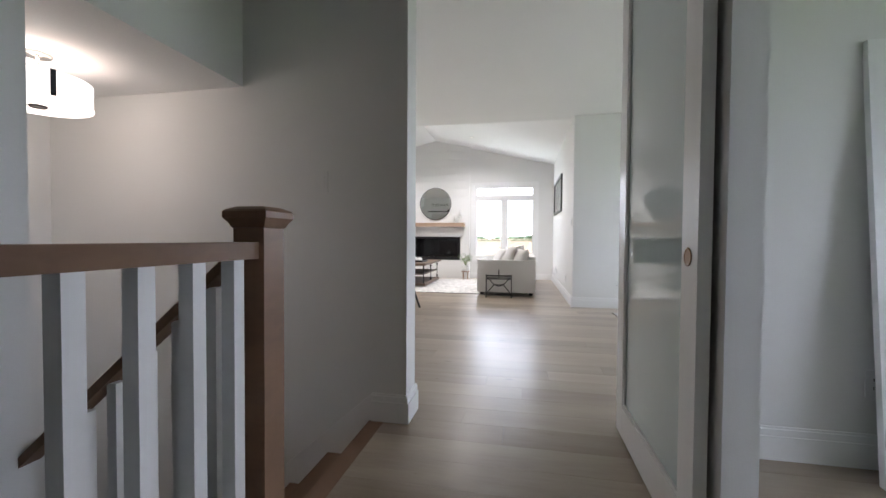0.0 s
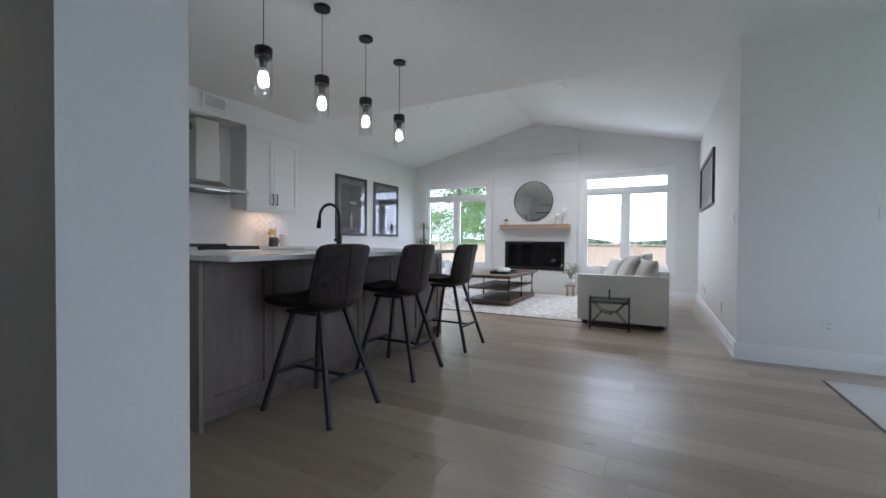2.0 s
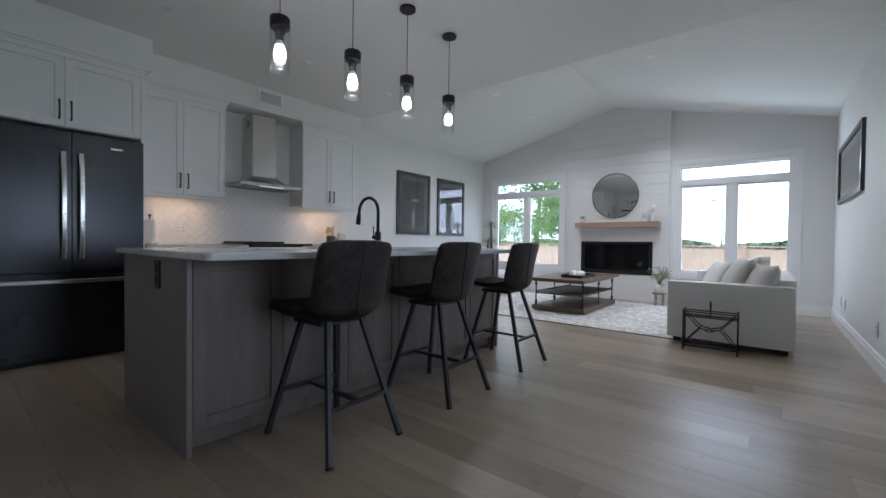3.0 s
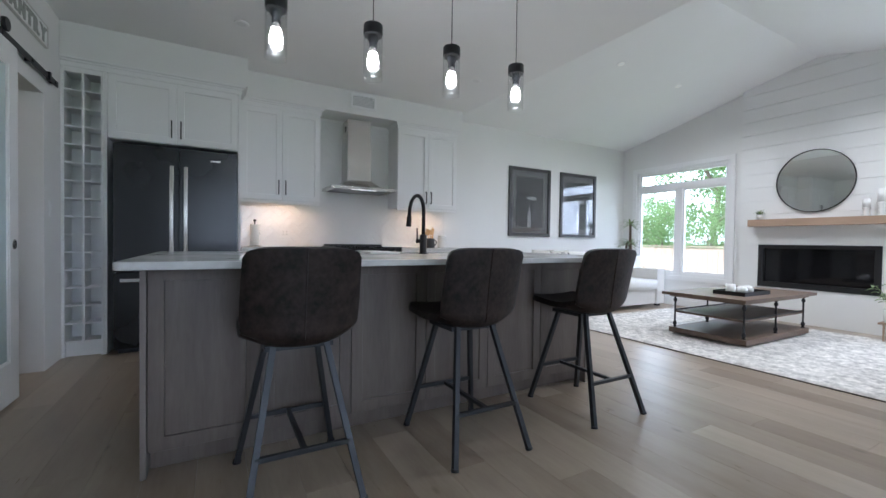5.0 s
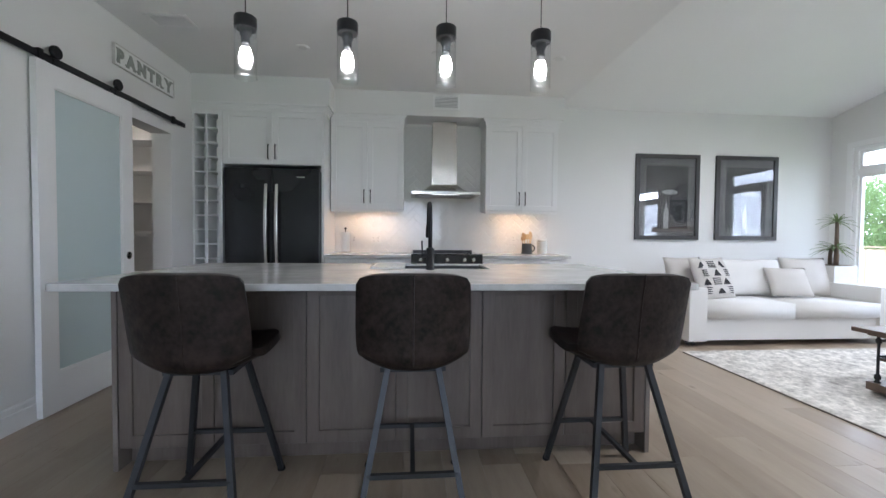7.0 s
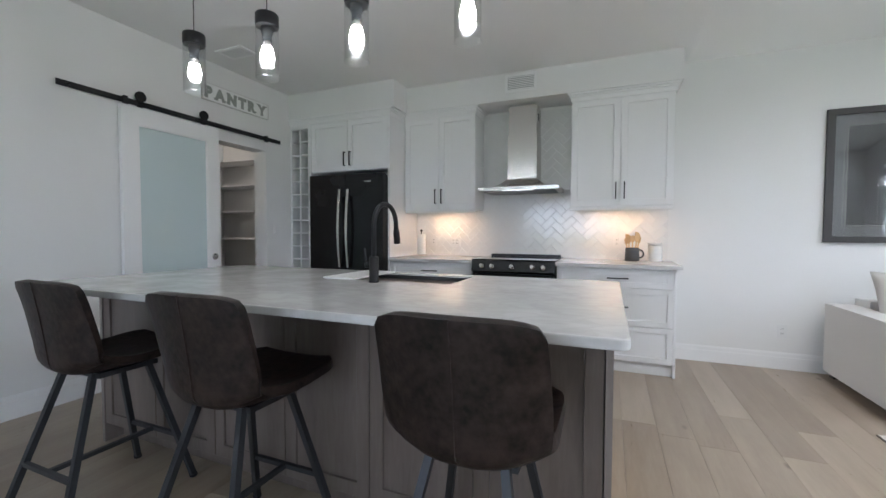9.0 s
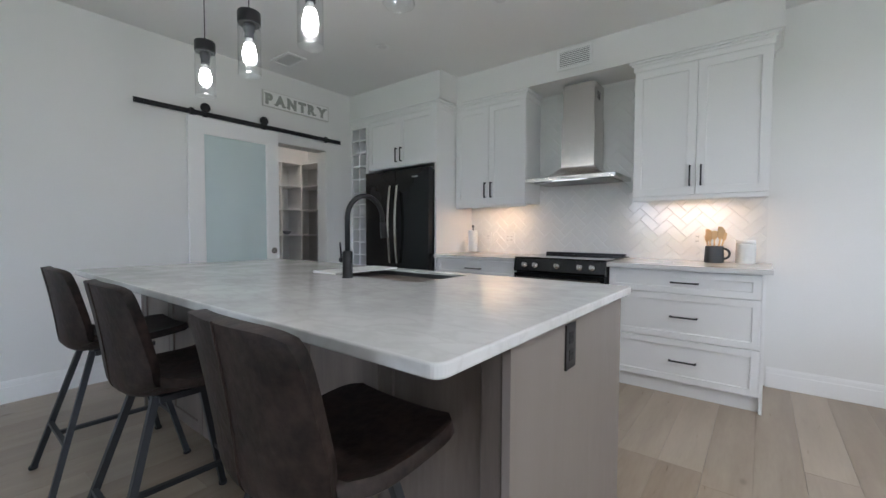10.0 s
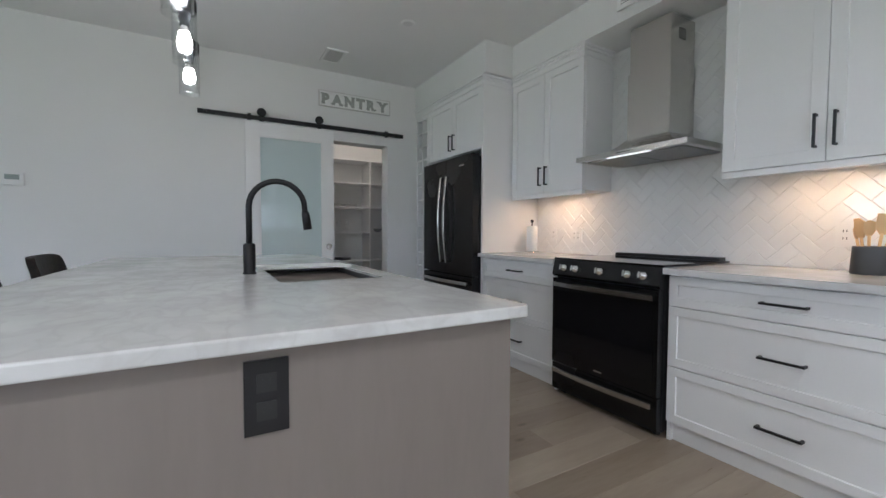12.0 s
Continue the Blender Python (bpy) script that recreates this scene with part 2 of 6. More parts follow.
FARLEAF = mat("far_leaf", (0.105, 0.14, 0.075), 0.8, vary=0.2, island=0.6)
BARK = mat("bark", (0.16, 0.12, 0.09), 0.9, bump=0.8, scale=20)
GRASS = mat("grass", (0.12, 0.18, 0.06), 0.95, bump=0.8, scale=40, vary=0.35, big=0.4)
SIGNPAINT = mat("sign_paint", (0.84, 0.84, 0.82), 0.6, vary=0.06)
SIGNTEXT = mat("sign_grey", (0.34, 0.355, 0.325), 0.6, vary=0.15)
BRASS = plain_mat("brass", (0.22, 0.13, 0.07), 0.3, 1.0)
SCREEN = plain_mat("grey_screen", (0.28, 0.33, 0.31), 0.3)
ART = mat("art_dark", (0.055, 0.058, 0.064), 0.6, vary=0.6, scale=7, big=2)
MAT = mat("art_mount", (0.18, 0.185, 0.195), 0.7)
PALEFIG = mat("pale_figure_tone", (0.45, 0.47, 0.48), 0.6, vary=0.3, scale=20)
DARKFAB = mat("dark_pattern", (0.03, 0.03, 0.033), 0.95)
BLIND = mat("blind_slat", (0.70, 0.69, 0.66), 0.6)
ROOFING = mat("roof_shingle", (0.12, 0.10, 0.09), 0.9, bump=0.5)

# ---- helpers for meshes ----


def box(bm, x0, x1, y0, y1, z0, z1, m=None):
    vs = [bm.verts.new(m @ Vector((x, y, z)) if m else (x, y, z)) for z in (z0, z1) for y in (y0, y1) for x in (x0, x1)]
    out = []
    for f in ((0, 2, 3, 1), (4, 5, 7, 6), (0, 1, 5, 4), (2, 6, 7, 3), (0, 4, 6, 2), (1, 3, 7, 5)):
        out.append(bm.faces.new([vs[i] for i in f]))
    return out


def tube(bm, points, r, seg=10, cap=True):
    """A round bar through the points; r is one radius or one for each point."""
    pts = [Vector(p) for p in points]
    rs = r if isinstance(r, (list, tuple)) else [r] * len(pts)
    rings = []
    side = None
    for i, p in enumerate(pts):
        d = (pts[min(i + 1, len(pts) - 1)] - pts[max(i - 1, 0)]).normalized()
        if side is None:
            side = d.orthogonal().normalized()
        else:
            side = (side - d * side.dot(d)).normalized()
        up = d.cross(side)
        rings.append([bm.verts.new(p + (side * math.cos(a) + up * math.sin(a)) * rs[i]) for a in [2 * math.pi * k / seg for k in range(seg)]])
    for a, b in zip(rings, rings[1:]):
        for k in range(seg):
            f = bm.faces.new((a[k], a[(k + 1) % seg], b[(k + 1) % seg], b[k]))
            f.smooth = seg > 6
    if cap:
        bm.faces.new(rings[0][::-1])
        bm.faces.new(rings[-1])


def turned(bm, profile, x=0, y=0, seg=20):
    """A turned piece: profile is (radius, height) from the bottom to the top."""
    rings = [[bm.verts.new((x + r * math.cos(2 * math.pi * k / seg), y + r * math.sin(2 * math.pi * k / seg), z)) for k in range(seg)] for r, z in profile]
    for a, b in zip(rings, rings[1:]):
        for k in range(seg):
            f = bm.faces.new((a[k], a[(k + 1) % seg], b[(k + 1) % seg], b[k]))
            f.smooth = True
    bm.faces.new(rings[0][::-1])
    bm.faces.new(rings[-1])


def rounded(bm, r=0.004, seg=2):
    bmesh.ops.bevel(bm, geom=[e for e in bm.edges if e.calc_face_angle(0) > 0.6], offset=r, segments=seg, affect="EDGES", profile=0.6)
    return bm


def part(name, bm, material, parent=None, label="", smooth=False):
    me = bpy.data.meshes.new(name)
    bmesh.ops.recalc_face_normals(bm, faces=bm.faces)
    if smooth:
        for f in bm.faces:
            f.smooth = True
    bm.to_mesh(me)
    bm.free()
    me.materials.append(material)
    ob = new(name, me)
    ob.parent = parent
    return tagged(ob, label)


def B(*a, r=0.0, seg=2):
    """A box as a bmesh, with rounded edges where r is given."""
    bm = bmesh.new()
    box(bm, *a)
    if r:
        rounded(bm, r, seg)
    return bm


def thing(name, at, label, category, group="", turn=0.0):
    e = new(name)
    e.matrix_world = pose(*at, 0, 0, turn)
    e.empty_display_size = 0.1
    return tagged(e, label, category, group)


def structure(name, bm, material, label="", category=""):
    return tagged(part(name, bm, material), label, category, kind="structure")


def wall(name, x0, x1, y0, y1, z0, z1, holes=(), material=None, label="off-white painted wall"):
    """A wall; holes (a0, a1, z0, z1) run along its longer side."""
    bm = bmesh.new()
    along_x = (x1 - x0) > (y1 - y0)
    a0, a1 = (x0, x1) if along_x else (y0, y1)
    cuts = sorted({a0, a1, *[h[0] for h in holes], *[h[1] for h in holes]})
    for p, q in zip(cuts, cuts[1:]):
        spans = sorted([(h[2], h[3]) for h in holes if h[0] <= p and h[1] >= q])
        z = z0
        for lo, hi in spans + [(z1, z1)]:
            if lo > z:
                box(bm, *((p, q, y0, y1) if along_x else (x0, x1, p, q)), z, lo)
            z = max(z, hi)
    bmesh.ops.remove_doubles(bm, verts=bm.verts, dist=0.0005)
    return structure(name, bm, material or WALL, label, "wall")


# ---- structure ----
H = 2.72
W, E, N = -4.39, 1.24, 10.81
ND = 6.92
VAULT, RIDGE, RX = 7.10, 3.36, -1.575
WIN_L, WIN_R, WIN_Z = (-4.11, -2.58), (-0.635, 0.835), (0.485, 2.265)
PATIO = (2.43, 4.30)

wall("wall_west", W - 0.14, W, 1.10, N + 0.14, 0, H + 0.02)
bm = bmesh.new()
for a0, a1, z0, z1 in ((W, WIN_L[0], 0, H), (WIN_L[0], WIN_L[1], 0, WIN_Z[0]), (WIN_L[0], WIN_L[1], WIN_Z[1], H), (WIN_L[1], WIN_R[0], 0, H), (WIN_R[0], WIN_R[1], 0, WIN_Z[0]), (WIN_R[0], WIN_R[1], WIN_Z[1], H), (WIN_R[1], E + 0.14, 0, H)):
    box(bm, a0, a1, N, N + 0.14, z0, z1)
structure("wall_north", bm, WALL, "off-white painted gable wall with two windows", "wall")
bm = bmesh.new()
vs = [bm.verts.new((x, y, z)) for y in (N + 0.001, N + 0.139) for x, z in ((W, H), (E, H), (RX, RIDGE + 0.02))]
bm.faces.new(vs[:3]), bm.faces.new(vs[3:][::-1])
for i, j in ((0, 1), (1, 2), (2, 0)):
    bm.faces.new((vs[i], vs[i + 3], vs[j + 3], vs[j]))
structure("wall_gable", bm, WALL, "off-white painted gable above the windows", "wall")
wall("wall_east", E, E + 0.14, ND + 0.14, N, 0, H + 0.02)
wall("wall_nook", E, 5.2, ND, ND + 0.14, 0, H + 0.02, holes=((PATIO[0], PATIO[1], 0, 2.23),))
# position and size of the opening in this unseen wall are assumed
wall("wall_nook_east", 5.2, 5.34, 3.07, ND + 0.14, 0, H + 0.02, holes=((3.8, 6.3, 0.75, 2.2),))
wall("wall_nook_south", 1.155, 5.2, 2.90, 3.07, 0, H + 0.02)
wall("wall_hall_east", 1.065, 1.155, -1.6, 3.07, 0, H + 0.02, holes=((1.05, 2.08, 0, 2.12),))
# the opening in the unseen room wall is made up to let light in
wall("wall_room_east", 4.2, 4.3, -1.6, 2.90, 0, H + 0.02, holes=((0.0, 1.6, 0.9, 2.1),))
wall("wall_south", -2.6, 4.3, -1.74, -1.6, -2.2, H + 0.02)
wall("wall_pantry", W, -0.052, 2.90, 3.07, 0, H + 0.02, holes=((-3.39, -2.45, 0, 2.03),))
wall("wall_pantry_south", W, -2.45, 1.10, 1.22, 0, H + 0.02)
wall("wall_stair_west", -2.45, -2.35, -1.6, 2.90, -2.2, H + 0.02)
wall("wall_stair_divider", -2.35, -0.985, 1.78, 1.88, -2.2, H)
wall("wall_stair_north_low", -2.35, -0.052, 2.90, 3.07, -2.2, -0.0005)
wall("wall_stair_east_low", -0.215, -0.206, -1.6, 2.90, -2.2, -0.033)

bm = bmesh.new()
box(bm, W - 0.14, 5.34, 1.10, VAULT, H, H + 0.2)
box(bm, -2.6, 5.34, -1.74, 1.10, H, H + 0.2)
box(bm, E, 5.34, VAULT, ND + 0.35, H, H + 0.2)
structure("ceiling", bm, CEIL, "flat white painted ceiling", "ceiling")
bm = bmesh.new()
for xs in (((W, H), (RX, RIDGE)), ((RX, RIDGE), (E, H))):
    (xa, za), (xb, zb) = xs
    vs = [bm.verts.new((x, y, z + d)) for d in (0, 0.15) for y in (VAULT, N + 0.14) for x, z in ((xa, za), (xb, zb))]
    for f in ((0, 2, 3, 1), (4, 5, 7, 6), (0, 1, 5, 4), (2, 6, 7, 3), (0, 4, 6, 2), (1, 3, 7, 5)):
        bm.faces.new([vs[i] for i in f])
structure("ceiling_vault", bm, CEIL, "white vaulted living room ceiling", "ceiling")
bm = bmesh.new()
vs = [bm.verts.new((x, y, z)) for y in (VAULT - 0.1, VAULT - 0.001) for x, z in ((W, H + 0.201), (E, H + 0.201), (RX, RIDGE + 0.3))]
bm.faces.new(vs[:3]), bm.faces.new(vs[3:][::-1])
for i, j in ((0, 1), (1, 2), (2, 0)):
    bm.faces.new((vs[i], vs[i + 3], vs[j + 3], vs[j]))
structure("ceiling_step", bm, CEIL, "white end of the vault over the flat ceiling", "ceiling")
structure("ceiling_stair", B(-2.35, -1.0, 1.881, 2.90, 1.795, H), CEIL, "lowered white ceiling over the stairs", "ceiling")

bm = bmesh.new()
box(bm, W - 0.14, 5.34, 3.0, N + 0.14, -0.25, -0.012)
box(bm, -0.205, 5.34, -1.74, 3.0, -0.25, -0.012)
box(bm, W - 0.14, -2.40, 1.1, 3.0, -0.25, -0.012)
structure("floor", bm, DARKGAP, "subfloor beneath the oak planks", "floor")
structure("floor_lower", B(-2.45, 0.0, -1.74, 3.0, -2.3, -2.2), OAKI, "lower landing floor", "floor")

bulk = bmesh.new()
box(bulk, W, -3.73, 3.07, 4.43, 2.45, H)
box(bulk, W, -4.02, 4.43, 7.03, 2.458, H)
structure("bulkhead", bulk, WALL, "painted bulkhead above the kitchen cabinets", "bulkhead")


def skirting(name, pieces):
    """Baseboards: (x0, y0, x1, y1, nx, ny), the face towards (nx, ny)."""
    bm = bmesh.new()
    for x0, y0, x1, y1, nx, ny in pieces:
        for t, z0, z1 in ((0.018, 0, 0.105), (0.012, 0.105, 0.135), (0.007, 0.135, 0.145)):
            box(bm, min(x0, x1, x0 + nx * t), max(x0, x1, x0 + nx * t), min(y0, y1, y0 + ny * t), max(y0, y1, y0 + ny * t), z0, z1)
    return structure(name, bm, TRIM, "white moulded baseboard", "baseboard")


skirting("baseboard", [
    (E, ND, E, N, -1, 0), (E - 0.018, ND, PATIO[0] - 0.09, ND, 0, -1), (PATIO[1] + 0.09, ND, 5.2, ND, 0, -1),
    (-0.73, N, E, N, 0, -1), (W, N, -2.405, N, 0, -1), (W, 7.0, W, N, 1, 0),
    (-2.36, 3.07, -0.052, 3.07, 0, 1), (-0.052, 2.882, -0.052, 3.088, 1, 0), (-0.235, 2.90, -0.052, 2.90, 0, -1),
    (1.135, 2.90, 4.2, 2.90, 0, -1), (1.13, 3.07, 5.2, 3.07, 0, 1), (5.2, 3.07, 5.2, ND, -1, 0), (1.065, -1.6, 1.065, 0.98, -1, 0),
])


def window(name, x0, x1, z0, z1, y, transom, label, mid=True, group=""):
    """A window in a wall that faces south: casing, frame, mullions, panes."""
    w = tagged(thing(name, (0, 0, 0), label, "window"), kind="structure")
    c = 0.07
    part("casing", rounded(casing_mesh(x0, x1, z0, z1, y - 0.018, y, c), 0.003, 1), TRIM, w)
    bm = bmesh.new()
    f = 0.045
    for a in ((x0, x0 + f, z0, z1), (x1 - f, x1, z0, z1), (x0 + f, x1 - f, z0, z0 + f), (x0 + f, x1 - f, z1 - f, z1)):
        box(bm, a[0], a[1], y + 0.005, y + 0.10, a[2], a[3])
    part("window_frame", bm, TRIM, w)
    bm = bmesh.new()
    box(bm, x0 + f, x1 - f, y + 0.01, y + 0.09, transom - 0.04, transom + 0.035)
    xm = (x0 + x1) / 2
    box(bm, xm - 0.05, xm + 0.05, y + 0.012, y + 0.088, z0 + f, transom - 0.04)
    part("mullion", bm, TRIM, w)
    for n_, (a, b, p, q) in enumerate(((x0 + f, xm - 0.05, z0 + f, transom - 0.04), (xm + 0.05, x1 - f, z0 + f, transom - 0.04), (x0 + f, x1 - f, transom + 0.035, z1 - f))):
        sash = bmesh.new()
        s = 0.03
        for c0, c1, d0, d1 in ((a, a + s, p, q), (b - s, b, p, q), (a + s, b - s, p, p + s), (a + s, b - s, q - s, q)):
            box(sash, c0, c1, y + 0.03, y + 0.075, d0, d1)
        sh = part("sash", sash, TRIM, w)
        g = part("pane", B(a + s, b - s, y + 0.050, y + 0.054, p + s, q - s), PANE, sh)
        g.visible_shadow = False
    return w


def casing_mesh(x0, x1, z0, z1, ya, yb, c, sill=True):
    bm = bmesh.new()
    box(bm, x0 - c, x0, ya, yb, z0 - (c if sill else 0), z1 + c)
    box(bm, x1, x1 + c, ya, yb, z0 - (c if sill else 0), z1 + c)
    box(bm, x0, x1, ya, yb, z1, z1 + c)
    if sill:
        box(bm, x0, x1, ya, yb, z0 - c, z0)
    return bm


window("window_1", *WIN_L, *WIN_Z, N, 1.96, "white double window with a transom and garden view")
window("window_2", *WIN_R, *WIN_Z, N, 1.96, "white double window with a transom and fence view")

# chimney breast with shiplap boards
breast = bmesh.new()
BX0, BX1, BY = -2.40, -0.735, 10.72
for a0, a1, z0, z1 in ((BX0, -2.14, 0, 1.24), (-0.98, BX1, 0, 1.24), (-2.14, -0.98, 0, 0.465), (-2.14, -0.98, 0.995, 1.24)):
    box(breast, a0, a1, BY, N, z0, z1)
box(breast, BX0 + 0.01, BX1 - 0.01, BY + 0.018, N, 1.24, 3.12)
chimney = structure("wall_chimney_breast", breast, WALL, "projecting chimney breast with white shiplap above the mantel", "chimney breast")


def vault_z(x):
    return H + (RIDGE - H) * (1 - abs(x - RX) / ((E - W) / 2))


z = 1.243
while z < 3.3:
    top = z + 0.1805
    bm = bmesh.new()
    reach = (RIDGE + 0.03 - top) / (RIDGE - H) * (E - W) / 2
    if top < vault_z(BX0) + 0.03:
        pts = [(BX0, top), (BX1, top)]
    elif reach > 0:
        pts = [(BX0, vault_z(BX0) + 0.03), (RX - reach, top), (RX + reach, top), (BX1, vault_z(BX1) + 0.03)]
    else:
        pts = [(BX0, vault_z(BX0) + 0.03), (RX, RIDGE + 0.03), (BX1, vault_z(BX1) + 0.03)]
    if min(p[1] for p in pts) <= z + 0.01:
        half = (RIDGE + 0.03 - z) / (RIDGE - H) * (E - W) / 2
        lo, hi = max(BX0, RX - half), min(BX1, RX + half)
        pts = [(lo, z + 0.004), (RX, min(top, RIDGE + 0.03)), (hi, z + 0.004)] if reach <= 0 else [(lo, z + 0.004), (max(BX0, RX - reach), top), (min(BX1, RX + reach), top), (hi, z + 0.004)]
        base = [(lo, z), (hi, z)]
    else:
        base = [(BX0, z), (BX1, z)]
    ring = [base[0]] + pts + [base[1]]
    fr = [bm.verts.new((x, BY, zz)) for x, zz in ring]
    bk = [bm.verts.new((x, BY + 0.017, zz)) for x, zz in ring]
    bm.faces.new(fr)
    bm.faces.new(bk[::-1])
    for i in range(len(ring)):
        j = (i + 1) % len(ring)
        bm.faces.new((fr[i], bk[i], bk[j], fr[j]))
    part("shiplap_board", bm, SHIP, chimney)
    z = top + 0.004


# ---- kitchen cabinets ----
# cabinets stand against the west wall: local x runs out from the wall, local y along it

def shaker(name, y0, y1, z0, z1, x, parent, material=None, rail=0.058, label=""):
    """A framed door or drawer front whose face looks along +x."""
    bm = bmesh.new()
    t, e = 0.02, 0.0015
    rings = []
    for xx, d in ((x, 0), (x + t - e, 0), (x + t, e), (x + t, rail - e), (x + t - e, rail), (x + 0.011, rail + 0.001)):
        rings.append([bm.verts.new(p) for p in ((xx, y0 + d, z0 + d), (xx, y1 - d, z0 + d), (xx, y1 - d, z1 - d), (xx, y0 + d, z1 - d))])
    for a, b in zip(rings, rings[1:]):
        for i in range(4):
            bm.faces.new((a[i], a[(i + 1) % 4], b[(i + 1) % 4], b[i]))
    bm.faces.new(rings[0][::-1]), bm.faces.new(rings[-1])
    return part(name, bm, material or CAB, parent, label)


def bar_handle(parent, x, y, z, length, upright=True):
    bm = bmesh.new()
    w = 0.005
    if upright:
        box(bm, x + 0.024, x + 0.034, y - w, y + w, z - length / 2, z + length / 2)
        for s in (-1, 1):
            box(bm, x, x + 0.024, y - w, y + w, z + s * (length / 2 - 0.005) - 0.005, z + s * (length / 2 - 0.005) + 0.005)
    else:
        box(bm, x + 0.024, x + 0.034, y - length / 2, y + length / 2, z - w, z + w)
        for s in (-1, 1):
            box(bm, x, x + 0.024, y + s * (length / 2 - 0.005) - 0.005, y + s * (length / 2 - 0.005) + 0.005, z - w, z + w)
    return part("handle", bm, BLACK, parent, "black bar handle")


def crown(parent, x, y0, y1, z, ends=(True, True), x_back=None):
    bm = bmesh.new()
    xb = x_back if x_back is not None else x - 0.3
    steps = ((0.0, 0.040, 0.008), (0.040, 0.058, 0.020), (0.058, 0.075, 0.036))
    for a, b, o in steps:
        box(bm, x - 0.02, x + o, y0 - (o if ends[0] else 0), y1 + (o if ends[1] else 0), z + a, z + b)
        if ends[0]:
            box(bm, xb, x - 0.02, y0 - o, y0 + 0.02, z + a, z + b)
        if ends[1]:
            box(bm, xb, x - 0.02, y1 - 0.02, y1 + o, z + a, z + b)
    return part("crown_moulding", bm, CAB, parent)


def upper_cabinet(y0, y1, z0, z1, depth, label, ends):
    c = thing("upper_cabinet", (W, (y0 + y1) / 2, z0), label, "cabinet", "kitchen cabinets")
    h, L = z1 - z0, (y1 - y0) / 2
    part("body", B(0.002, depth - 0.022, -L, L, 0.0, h), CAB, c)
    part("light_rail", B(depth - 0.035, depth - 0.003, -L + 0.002, L - 0.002, -0.03, 0.0), CAB, c)
    for s in (-1, 1):
        a, b = (-L + 0.002, -0.0015) if s < 0 else (0.0015, L - 0.002)
        d = shaker("door", a, b, 0.004, h - 0.03, depth - 0.02, c)
        bar_handle(d, depth, s * 0.035, 0.142, 0.15)
    crown(c, depth, -L, L, h - 0.03, ends, 0.03)
    return c


upper_cabinet(4.385, 5.19, 1.41, 2.412, 0.325, "white shaker double upper cabinet beside the range hood", (False, True))
upper_cabinet(6.13, 6.98, 1.41, 2.412, 0.325, "white shaker double upper cabinet above the utensil crock", (True, True))
c = thing("fridge_cabinet", (W, 3.855, 0), "tall white cabinet surround with double doors above the fridge", "cabinet", "kitchen cabinets")
part("side_panel", B(0.002, 0.64, 0.495, 0.52, 0.0, 2.40), CAB, c)
part("side_panel", B(0.002, 0.64, -0.51, -0.49, 0.0, 2.40), CAB, c)
part("body", B(0.002, 0.615, -0.488, 0.493, 1.83, 2.40), CAB, c)
for s in (-1, 1):
    a, b = (-0.487, -0.0015) if s < 0 else (0.0015, 0.492)
    d = shaker("door", a, b, 1.835, 2.37, 0.617, c)
    bar_handle(d, 0.637, s * 0.035, 1.96, 0.15)
crown(c, 0.64, -0.785, 0.52, 2.37, (False, True), 0.34)

wine = thing("wine_rack", (W, 3.21, 0), "tall white built-in wine rack with square cubbies", "wine rack", "kitchen cabinets")
part("side_panel", B(0.3, 0.64, -0.138, -0.118, 0.0, 2.37), CAB, wine)
part("side_panel", B(0.3, 0.64, 0.115, 0.133, 0.0, 2.37), CAB, wine)
part("divider", B(0.4385, 0.638, -0.008, 0.008, 0.12, 2.33), CAB, wine)
part("back_panel", B(0.42, 0.438, -0.138, 0.133, 0.0, 2.37), CAB, wine)
part("top_rail", B(0.4385, 0.64, -0.117, 0.114, 2.33, 2.37), CAB, wine)
part("plinth", B(0.4385, 0.60, -0.117, 0.114, 0.0, 0.12), CAB, wine)
for i in range(15):
    for s in (-1, 1):
        part("shelf", B(0.4385, 0.632, 0.0085 if s > 0 else -0.1165, 0.1145 if s > 0 else -0.0085, 0.12 + i * 0.1475, 0.132 + i * 0.1475), CAB, wine)


def base_cabinet(y0, y1, label):
    c = thing("base_cabinet", (W, (y0 + y1) / 2, 0), label, "cabinet", "kitchen cabinets")
    L = (y1 - y0) / 2
    part("body", B(0.002, 0.62, -L + 0.018, L - 0.018, 0.10, 0.875), CAB, c)
    part("side_panel", B(0.002, 0.625, -L, -L + 0.018, 0.0, 0.875), CAB, c)
    part("side_panel", B(0.002, 0.64, L - 0.018, L, 0.0, 0.875), CAB, c)
    part("toe_kick", B(0.04, 0.60, -L + 0.019, L - 0.019, 0.0, 0.10), CAB, c)
    for z0, z1 in ((0.105, 0.396), (0.401, 0.711), (0.716, 0.868)):
        d = shaker("drawer_front", -L + 0.003 if y0 > 6 else -L + 0.003, L - 0.02, z0, z1, 0.622, c, rail=0.045)
        bar_handle(d, 0.642, 0.03 if y0 > 6 else 0.0, (z0 + z1) / 2, 0.165, False)
    return c


base_cabinet(4.385, 5.272, "white shaker three-drawer base cabinet between fridge and range")
base_cabinet(6.05, 6.98, "white shaker three-drawer base cabinet at the end of the counter")
for y0, y1 in ((4.378, 5.276), (6.046, 7.012)):
    tagged(part("worktop", B(W + 0.012, -3.70, y0, y1, 0.879, 0.91, r=0.004), QUARTZ), "pale veined quartz worktop on the base cabinets", "worktop")


